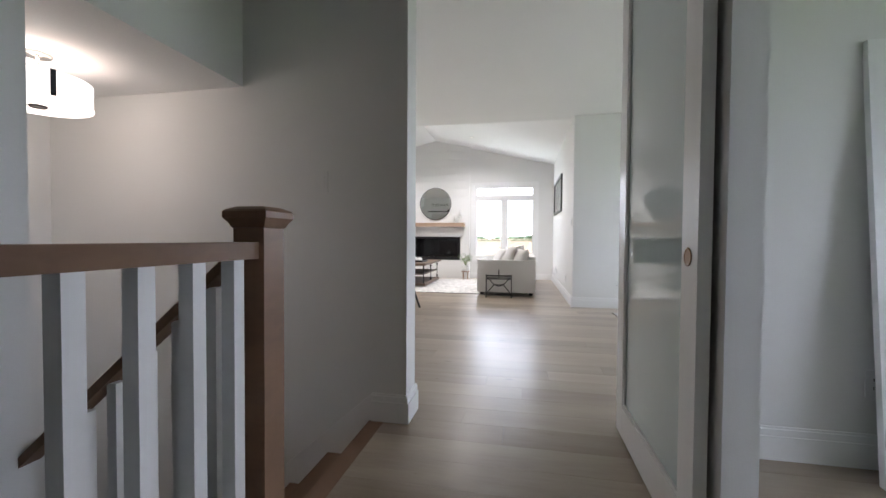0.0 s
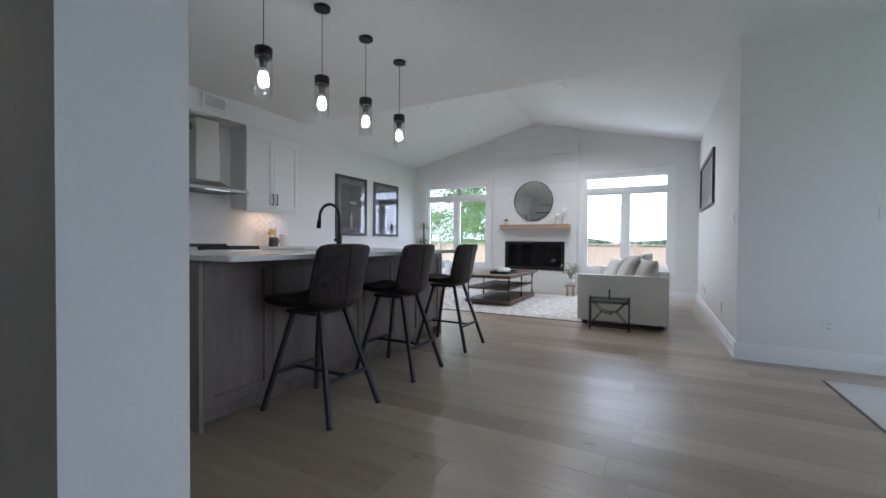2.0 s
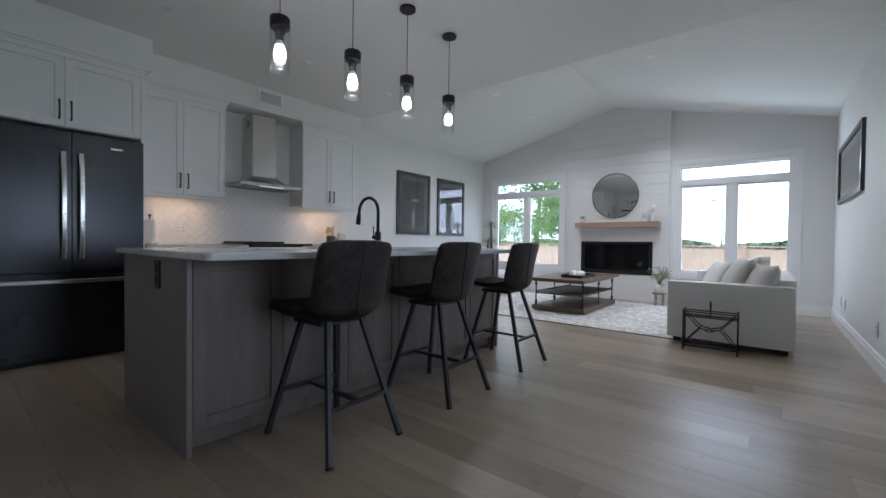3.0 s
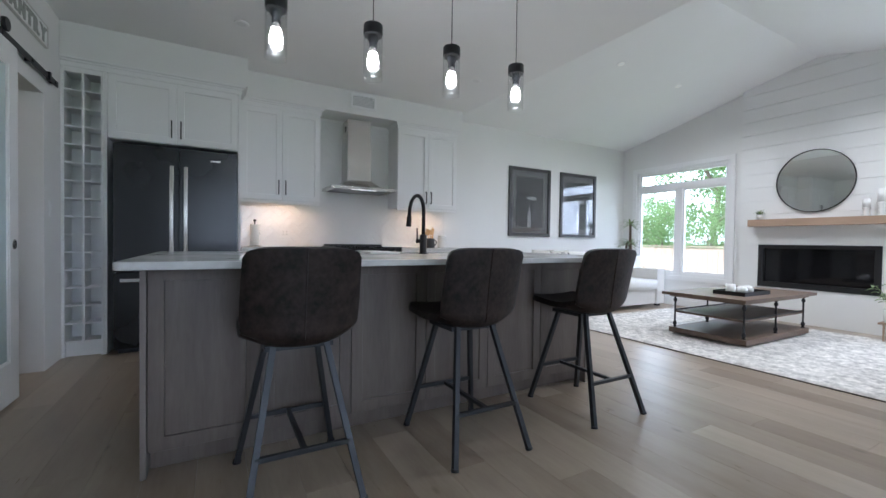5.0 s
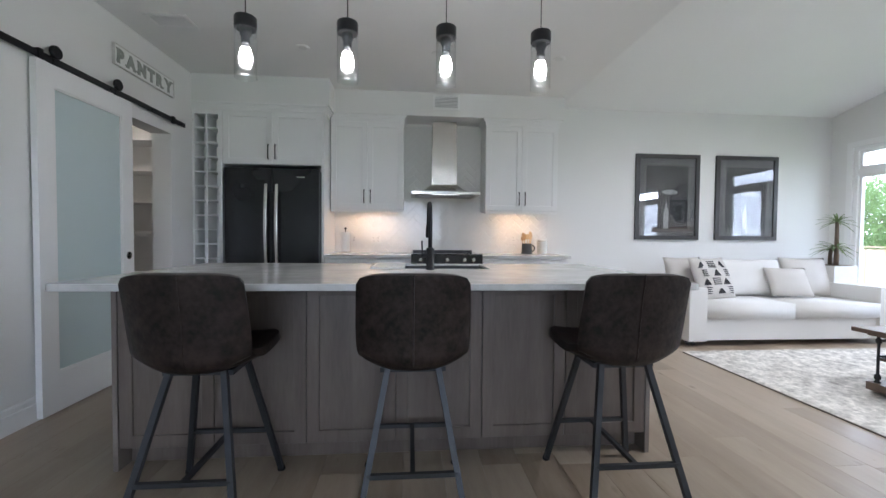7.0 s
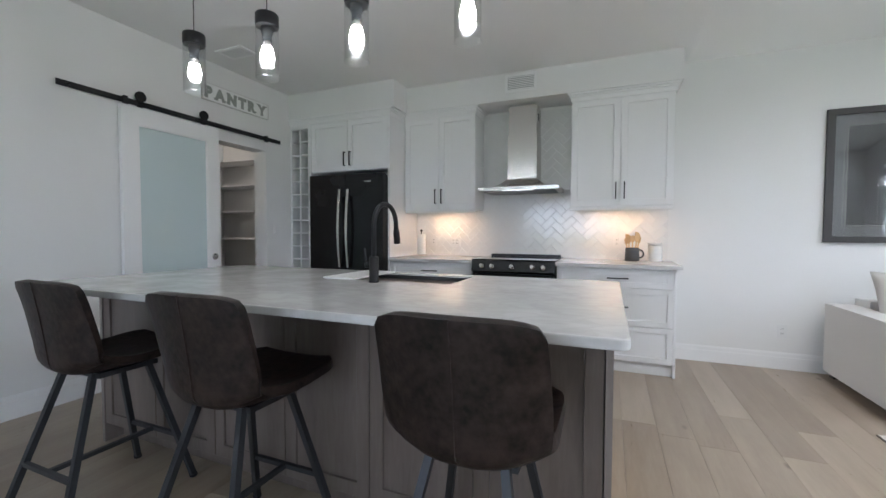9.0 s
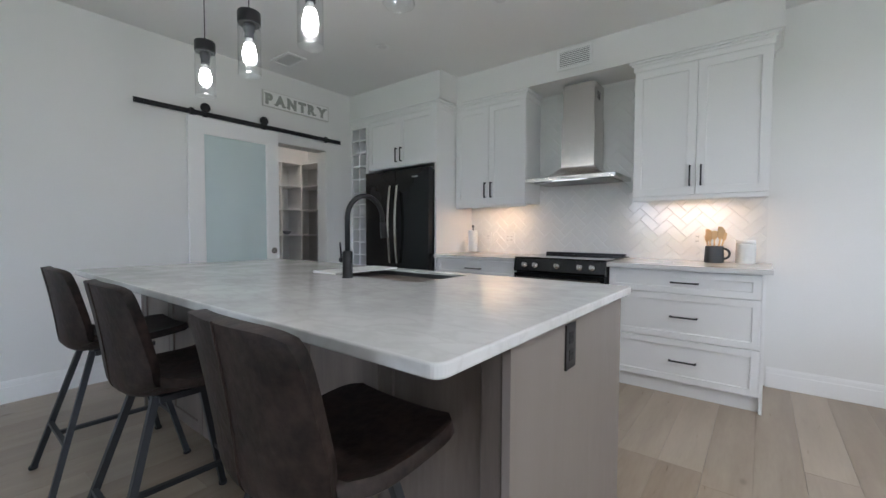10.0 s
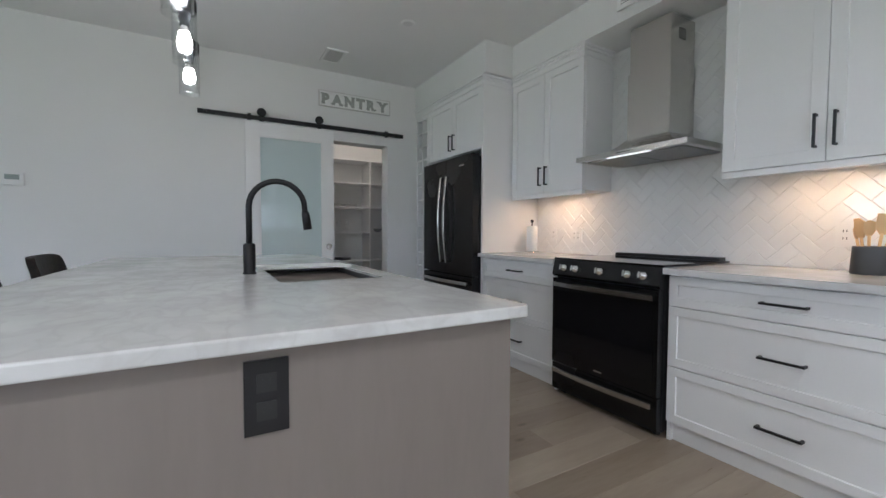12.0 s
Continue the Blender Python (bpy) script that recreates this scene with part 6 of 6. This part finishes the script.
turned(bm, [(0.192, -0.225), (0.195, -0.222), (0.195, -0.115), (0.191, -0.112)], seg=48)
part("shade", bm, DRUMLIT, dl, "glowing white drum shade")
bm = bmesh.new()
turned(bm, [(0.197, -0.236), (0.199, -0.2265), (0.10, -0.2255)], seg=48)
part("lower_diffuser", bm, DRUMLIT, dl)
bm = bmesh.new()
turned(bm, [(0.03, -0.246), (0.035, -0.240), (0.035, -0.2365)], seg=20)
part("finial", bm, BLACK, dl)
for a in (-0.35, 1.2, 2.8, 4.4):
    m_ = Matrix.Rotation(a, 4, "Z")
    bm = bmesh.new()
    box(bm, 0.1955, 0.1990, -0.010, 0.010, -0.225, -0.110, m_)
    part("band", bm, BLACK, dl)


# ---- lamps ----
def lamp_light(name, kind, energy, color, m, **kw):
    d = bpy.data.lights.new(name, kind)
    d.energy, d.color = energy, color
    if "size" in kw:
        d.shape, d.size, d.size_y = "RECTANGLE", kw["size"][0], kw["size"][1]
    if "radius" in kw:
        d.shadow_soft_size = kw["radius"]
    o = new(name, d)
    o.matrix_world = m
    return o


for y0, y1 in ((4.62, 5.02), (6.34, 6.78)):
    lamp_light("under_cabinet_lamp", "AREA", 0.8, (1.0, 0.60, 0.31), look((-4.19, (y0 + y1) / 2, 1.396), (-4.19, (y0 + y1) / 2, 0.5)), size=(0.03, y1 - y0))
lamp_light("stair_lamp", "POINT", 0.6, (1.0, 0.78, 0.60), pose(-1.66, 2.37, 1.745), radius=0.04)
lamp_light("stair_lamp_low", "POINT", 0.65, (1.0, 0.78, 0.60), pose(-1.66, 2.37, 1.46), radius=0.1)
# fill lamp added in the nook's unseen east opening to strengthen its daylight
lamp_light("nook_window_fill", "AREA", NOOK_WATTS, (0.93, 0.97, 1.0), look((5.26, 5.05, 1.475), (0, 5.05, 1.0)), size=(2.5, 1.4))

# fill lamp added at the made-up opening to brighten the side room
lamp_light("room_fill_light", "AREA", 1.3, (1.0, 0.97, 0.93), look((4.24, 0.8, 1.5), (0, 0.8, 1.2)), size=(1.6, 1.2))
# fill lamp added in window_2's transom, over and above the sky's own light
lamp_light("transom_fill_light", "AREA", 10, (0.95, 0.98, 1.0), look((0.145, N + 0.12, 2.1), (0.145, 5, 1.6)), size=(1.36, 0.16))
# fill spots added at the dim vault downlights to brighten the living room
for x, y in ((-2.60, 8.35), (-2.64, 9.56), (-0.55, 8.35), (-0.55, 9.56)):
    o = lamp_light("living_fill_spot", "SPOT", 40 if x < RX else 58, (1.0, 0.93, 0.84), pose(x, y, vault_z(x) - 0.02), radius=0.04)
    o.data.spot_size, o.data.spot_blend = radians(150), 0.8
pl = thing("pantry_light", (-3.4, 2.2, H), "small round white ceiling light in the pantry", "ceiling light")
bm = bmesh.new()
turned(bm, [(0.08, -0.06), (0.12, -0.05), (0.13, -0.01), (0.13, 0.0)], seg=24)
part("shade", bm, DOWNLIT, pl)
lamp_light("pantry_lamp", "POINT", 4.5, (1.0, 0.82, 0.64), pose(-3.4, 2.2, H - 0.12), radius=0.08)

# ---- outdoors ----
GZ = -0.55
g = bmesh.new()
outer = [g.verts.new(p) for p in ((-400, -400, GZ), (400, -400, GZ), (400, 400, GZ), (-400, 400, GZ))]
inner = [g.verts.new(p) for p in ((-4.5, -1.7, GZ), (5.3, -1.7, GZ), (5.3, 7.0, GZ), (-4.5, 7.0, GZ))]
for i in range(4):
    g.faces.new((outer[i], outer[(i + 1) % 4], inner[(i + 1) % 4], inner[i]))
structure("ground", g, GRASS, "green lawn reaching the horizon", "ground")
# unseen house shell above and around, so that the light comes only through the openings
structure("roof_cover", B(-4.7, 5.5, -1.9, 11.1, 3.7, 3.8), ROOFING, "unseen flat roof slab that keeps sky light out", "roof")
structure("foundation", B(-4.53, 1.38, 7.06, 10.95, GZ, -0.26), GROUT, "concrete foundation", "foundation")

deck = thing("deck", (0, 0, 0), "reddish-brown wooden deck outside the patio door", "deck")
dx0, dx1, dy0, dy1 = 1.40, 4.6, 7.08, 10.6
x = dx0
while x < dx1:
    part("board", B(x, min(x + 0.135, dx1), dy0, dy1, -0.09, -0.055), DECKWOOD, deck)
    x += 0.14
part("rim", B(dx0, dx1, dy1 + 0.001, dy1 + 0.04, -0.30, -0.06), DECKWOOD, deck)
rl_ = thing("deck_railing", (0, 0, 0), "brown wooden deck railing with black balusters", "railing")
for px, py in ((1.55, dy1 - 0.07), (4.52, dy1 - 0.07), (4.52, 7.3), (3.05, dy1 - 0.07)):
    part("post", B(px - 0.07, px + 0.07, py - 0.07, py + 0.07, -0.054, 2.42 if px > 4 else 0.95), DECKWOOD, rl_)
for z0, z1 in ((0.88, 0.93), (0.05, 0.09)):
    part("rail", B(1.63, 2.97, dy1 - 0.10, dy1 - 0.04, z0, z1), DECKWOOD, rl_)
    part("rail", B(3.13, 4.44, dy1 - 0.10, dy1 - 0.04, z0, z1), DECKWOOD, rl_)
    part("rail", B(4.49, 4.55, 7.38, dy1 - 0.15, z0, z1), DECKWOOD, rl_)
for i in range(25):
    x = 1.72 + i * 0.11
    if abs(x - 3.05) > 0.09:
        bm = bmesh.new()
        tube(bm, [(x, dy1 - 0.07, 0.091), (x, dy1 - 0.07, 0.879)], 0.009, 6)
        part("baluster", bm, BLACK, rl_)
for i in range(28):
    y = 7.46 + i * 0.108
    bm = bmesh.new()
    tube(bm, [(4.52, y, 0.091), (4.52, y, 0.879)], 0.009, 6)
    part("baluster", bm, BLACK, rl_)
hdr = thing("porch_roof", (0, 0, 0), "wooden porch roof beam over the deck", "porch roof")
part("beam", B(1.45, 4.6, dy1 - 0.14, dy1, 2.42, 2.60), DECKWOOD, hdr)
part("beam", B(4.45, 4.6, 7.1, dy1 - 0.145, 2.42, 2.60), DECKWOOD, hdr)
part("roof_board", B(1.40, 4.8, 7.08, dy1 + 0.2, 2.601, 2.65), TRIM, hdr)

fence = thing("fence", (0, 17.2, GZ), "light wooden board fence along the back lawn", "fence")
FH = 1.48
rf = random.Random(3)
bm = bmesh.new()
for i in range(-120, 96):
    x = i * 0.145
    h = FH - 0.03 + rf.uniform(-0.012, 0.012)
    box(bm, x + 0.002, x + 0.141, -0.01 + rf.uniform(-0.003, 0.003), 0.01, 0.02, h)
tagged(part("boards", bm, FENCEWOOD, fence), kind="stuff")
for i in range(-7, 6):
    part("post", B(i * 2.4 - 0.06, i * 2.4 + 0.06, -0.075, -0.011, 0.0, FH + 0.05), FENCEWOOD, fence)
part("cap_rail", B(-17.4, 13.9, -0.06, 0.05, FH, FH + 0.03), FENCEWOOD, fence)
part("lower_rail", B(-17.4, 13.9, -0.045, -0.0115, 0.25, 0.33), FENCEWOOD, fence)


def tree(at, height, spread, seed, label, leaves=5200, trunk=0.16, low=0.25):
    """A trunk with limbs and a crown of many small leaves in clumps."""
    t = thing("tree", at, label, "tree", "trees behind the fence")
    r = random.Random(seed)
    bm = bmesh.new()
    path = [(r.uniform(-0.1, 0.1) * i, r.uniform(-0.1, 0.1) * i, height * 0.85 * i / 6) for i in range(7)]
    tube(bm, path, [trunk * (1 - i / 7.5) for i in range(7)], 9)
    tips = []
    for k in range(15):
        i = r.randint(2, 6)
        base = Vector(path[i])
        a = r.uniform(0, 6.28)
        ln_ = spread * r.uniform(0.5, 1.0) * (1.1 - 0.1 * i)
        tip = base + Vector((math.cos(a) * ln_, math.sin(a) * ln_, ln_ * r.uniform(0.2, 0.7)))
        tube(bm, [tuple(base), tuple(base.lerp(tip, 0.5) + Vector((0, 0, 0.15))), tuple(tip)], [trunk * 0.35, trunk * 0.2, 0.02], 5)
        tips += [tip, base.lerp(tip, 0.6)]
    part("trunk", bm, BARK, t)
    for k in range(34):
        z = r.uniform(low, 1.0)
        rad = spread * math.sin(math.pi * min(1, 0.15 + 0.8 * (z - low) / (1 - low))) ** 0.6
        a = r.uniform(0, 6.28)
        q = r.uniform(0.2, 1.0) ** 0.5
        tips.append(Vector((math.cos(a) * rad * q, math.sin(a) * rad * q, z * height)))
    n_ = int(leaves * 1.9)
    rg = np.random.RandomState(seed)
    centers = np.array([tuple(v) for v in tips])
    which = rg.randint(0, len(centers), n_)
    pos = centers[which] + rg.normal(0, 0.38, (n_, 3)) * np.array([1, 1, 0.75]) * spread / 2.0
    u = rg.normal(0, 1, (n_, 3))
    u /= np.linalg.norm(u, axis=1)[:, None]
    v = np.cross(u, rg.normal(0, 1, (n_, 3)))
    v /= np.linalg.norm(v, axis=1)[:, None]
    s_ = rg.uniform(0.035, 0.075, (n_, 1)) * (height / 7) ** 0.5
    quad = np.stack([pos - u * s_, pos + v * s_ * 0.6, pos + u * s_, pos - v * s_ * 0.6], axis=1).reshape(-1, 3)
    me = bpy.data.meshes.new("crown")
    me.from_pydata(quad.tolist(), [], [(4 * i, 4 * i + 1, 4 * i + 2, 4 * i + 3) for i in range(n_)])
    me.materials.append(TREELEAF)
    o = new("crown", me)
    o.parent = t
    return t


tree((-8.3, 21.5, GZ), 8.5, 1.9, 1, "tall leafy tree behind the wooden fence", 9000)
tree((-6.3, 20.8, GZ), 7.5, 1.5, 2, "leafy green tree close behind the fence", 8000)
tree((-12.4, 24.0, GZ), 3.9, 1.7, 3, "low broad bush-like tree behind the fence", 6000, 0.08, 0.1)
tree((-4.6, 23.5, GZ), 8.0, 2.0, 4, "slender leafy tree behind the fence", 6000)
tree((-18.0, 24.0, GZ), 4.6, 2.6, 5, "broad low green tree at the lawn's far corner", 6000, 0.09, 0.1)
tree((-15.0, 19.5, GZ), 4.2, 2.2, 6, "low bushy green tree at the fence", 7000, 0.1, 0.1)
tree((-20.5, 18.5, GZ), 4.0, 2.4, 7, "low bushy green tree beyond the side lawn", 6000, 0.1, 0.1)
tree((-11.2, 20.0, GZ), 3.6, 1.8, 8, "low dense bush behind the fence", 6000, 0.08, 0.1)


for tx, ty, th_, ts, td in ((-9.4, 19.7, 3.0, 1.4, 9), (-7.4, 19.5, 2.8, 1.3, 10), (-10.8, 19.3, 3.1, 1.4, 12)):
    tree((tx, ty, GZ), th_, ts, td, "low leafy green bush close behind the fence", 4500, 0.06, 0.1)


def shrub(name, at, size, seed, n_, label, leaf=0.05):
    s = thing(name, at, label, "shrub")
    rg = np.random.RandomState(seed)
    d = rg.normal(0, 1, (n_, 3))
    d /= np.linalg.norm(d, axis=1)[:, None]
    pos = d * rg.uniform(0.5, 1.0, (n_, 1)) * np.array(size) * (1 + 0.25 * np.sin(d[:, :1] * 7 + d[:, 1:2] * 5))
    pos[:, 2] = np.abs(pos[:, 2])
    u = rg.normal(0, 1, (n_, 3))
    v = np.cross(u, rg.normal(0, 1, (n_, 3)))
    u *= leaf / np.linalg.norm(u, axis=1)[:, None]
    v *= leaf * 0.6 / np.linalg.norm(v, axis=1)[:, None]
    quad = np.stack([pos - u, pos + v, pos + u, pos - v], axis=1).reshape(-1, 3)
    me = bpy.data.meshes.new("foliage")
    me.from_pydata(quad.tolist(), [], [(4 * i, 4 * i + 1, 4 * i + 2, 4 * i + 3) for i in range(n_)])
    me.materials.append(TREELEAF)
    o = new("foliage", me)
    o.parent = s
    bm = bmesh.new()
    for k in range(5):
        a = k * 1.256
        tube(bm, [(0, 0, 0), (math.cos(a) * size[0] * 0.5, math.sin(a) * size[1] * 0.5, size[2] * 0.7)], [0.03, 0.01], 5)
    part("stems", bm, BARK, s)
    return s


shrub("shrub", (1.35, 14.0, GZ), (0.45, 0.45, 0.95), 21, 2500, "bright green shrub on the lawn below the window")
bm = bmesh.new()
rg = np.random.RandomState(40)
quads, faces = [], []
for k in range(34000):
    x = rg.uniform(-70, 90)
    top_ = 1.0 + 0.9 * noise.noise(Vector((x * 0.12, 0.3, 0))) + 0.7 * noise.noise(Vector((x * 0.5, 2.0, 0)))
    p = Vector((x, 68 + rg.uniform(-2, 2), GZ + rg.uniform(0, 1) ** 0.7 * max(0.4, top_ + 0.9)))
    a, b = Vector(rg.normal(0, 1, 3)).normalized() * 0.30, Vector(rg.normal(0, 1, 3)).normalized() * 0.22
    quads += [p - a, p + b, p + a, p - b]
bm.free()
me = bpy.data.meshes.new("far_hedge")
me.from_pydata([tuple(q) for q in quads], [], [(4 * i, 4 * i + 1, 4 * i + 2, 4 * i + 3) for i in range(len(quads) // 4)])
me.materials.append(FARLEAF)
tagged(new("far_hedge", me), "distant line of green trees on the horizon", "trees", kind="stuff")
bm = bmesh.new()
ring_n = 28
apex = None
prev = None
for lv in range(7):
    rr_ = 6.0 * (1 - lv / 6.5)
    zz_ = 2.1 * math.sin(math.pi / 2 * lv / 6)
    cur = [bm.verts.new((rr_ * 1.7 * math.cos(2 * math.pi * k / ring_n) * (1 + 0.15 * noise.noise(Vector((k * 0.7, lv, 0)))), rr_ * math.sin(2 * math.pi * k / ring_n), zz_ * (1 + 0.2 * noise.noise(Vector((k * 0.5, lv * 0.8, 4)))))) for k in range(ring_n)]
    if prev:
        for k in range(ring_n):
            bm.faces.new((prev[k], prev[(k + 1) % ring_n], cur[(k + 1) % ring_n], cur[k]))
    prev = cur
bm.faces.new(prev)
dm = thing("earth_mound", (13.0, 55.0, GZ), "brown earth mound beyond the fence", "earth mound")
part("soil", bm, mat("soil", (0.13, 0.09, 0.07), 0.95, bump=0.8, scale=6, vary=0.3), dm)
pole = thing("street_lamp", (-2.25, 40.0, GZ), "dark thin street lamp beyond the fence", "street lamp")
bm = bmesh.new()
tube(bm, [(0, 0, 0), (0, 0, 4.7)], [0.05, 0.035], 8)
part("pole", bm, BLACK, pole)
bm = bmesh.new()
tube(bm, [(0, 0, 4.7), (-0.4, 0, 4.9)], 0.03, 6)
box(bm, -0.80, -0.36, -0.10, 0.10, 4.87, 4.95)
part("lamp_head", bm, BLACK, pole)
for k, z in enumerate((5.6, 6.3)):
    w_ = thing("power_line", (0, 46.0 + k, GZ), "thin dark power line across the sky", "power line")
    bm = bmesh.new()
    tube(bm, [(x, 0, z + 0.0016 * (x - 15) ** 2 - 0.4) for x in range(-40, 71, 5)], 0.018, 4)
    part("cable", bm, BLACK, w_)
    for x in (-40, 70):
        bm = bmesh.new()
        tube(bm, [(x, 0, 0), (x, 0, z + 0.0016 * (x - 15) ** 2)], 0.12, 8)
        part("utility_pole", bm, BARK, w_)


# ---- oak floor planks ----
PLANK = 0.19
meshes = {}
far = bmesh.new()
rng = random.Random(7)
row = 0
planks = []
y = -1.6
while y < N:
    y1 = min(y + PLANK, N)
    spans = [(W, E)] if y >= ND else [(W, 5.2)] if y >= 2.90 else [(-0.17, 4.2)]
    if 1.20 <= y < 2.90:
        spans.append((W, -2.452))
    for x_lo, x_hi in spans:
        x = x_lo - rng.uniform(0, 1.2)
        while x < x_hi:
            L = rng.choice((1.1, 1.45, 1.85, 2.2))
            a, b = max(x, x_lo), min(x + L, x_hi)
            if b - a > 0.03:
                planks.append((a, b, y, y1))
            x += L
    y = y1
planks.sort(key=lambda p: abs((p[0] + p[1]) / 2 + 0.2) + 0.5 * abs((p[2] + p[3]) / 2 - 5.0))
floor_ob = bpy.data.objects["floor"]
for i, (a, b, y0, y1) in enumerate(planks):
    if i < 300:
        key = (round(b - a, 3), round(y1 - y0, 3))
        if key not in meshes:
            me = bpy.data.meshes.new("plank")
            bm = bmesh.new()
            lx, ly = key[0] / 2 - 0.0003, key[1] / 2 - 0.0003
            vs = [bm.verts.new((sx * (lx - c), sy * (ly - c), zz)) for zz, c in ((-0.011, 0), (-0.0007, 0), (0.0, 0.0005)) for sx, sy in ((-1, -1), (1, -1), (1, 1), (-1, 1))]
            for q in (0, 4):
                for k in range(4):
                    bm.faces.new((vs[q + k], vs[q + (k + 1) % 4], vs[q + 4 + (k + 1) % 4], vs[q + 4 + k]))
            bm.faces.new(vs[8:12])
            bm.faces.new(vs[0:4][::-1])
            bm.to_mesh(me)
            bm.free()
            me.materials.append(OAK)
            meshes[key] = me
        ob = new("plank", meshes[key])
        ob.parent = floor_ob
        ob.location = ((a + b) / 2, (y0 + y1) / 2, 0)
    else:
        box(far, a + 0.0003, b - 0.0003, y0 + 0.0003, y1 - 0.0003, -0.011, 0.0)
tagged(part("far_planks", far, OAKI, floor_ob), kind="stuff")
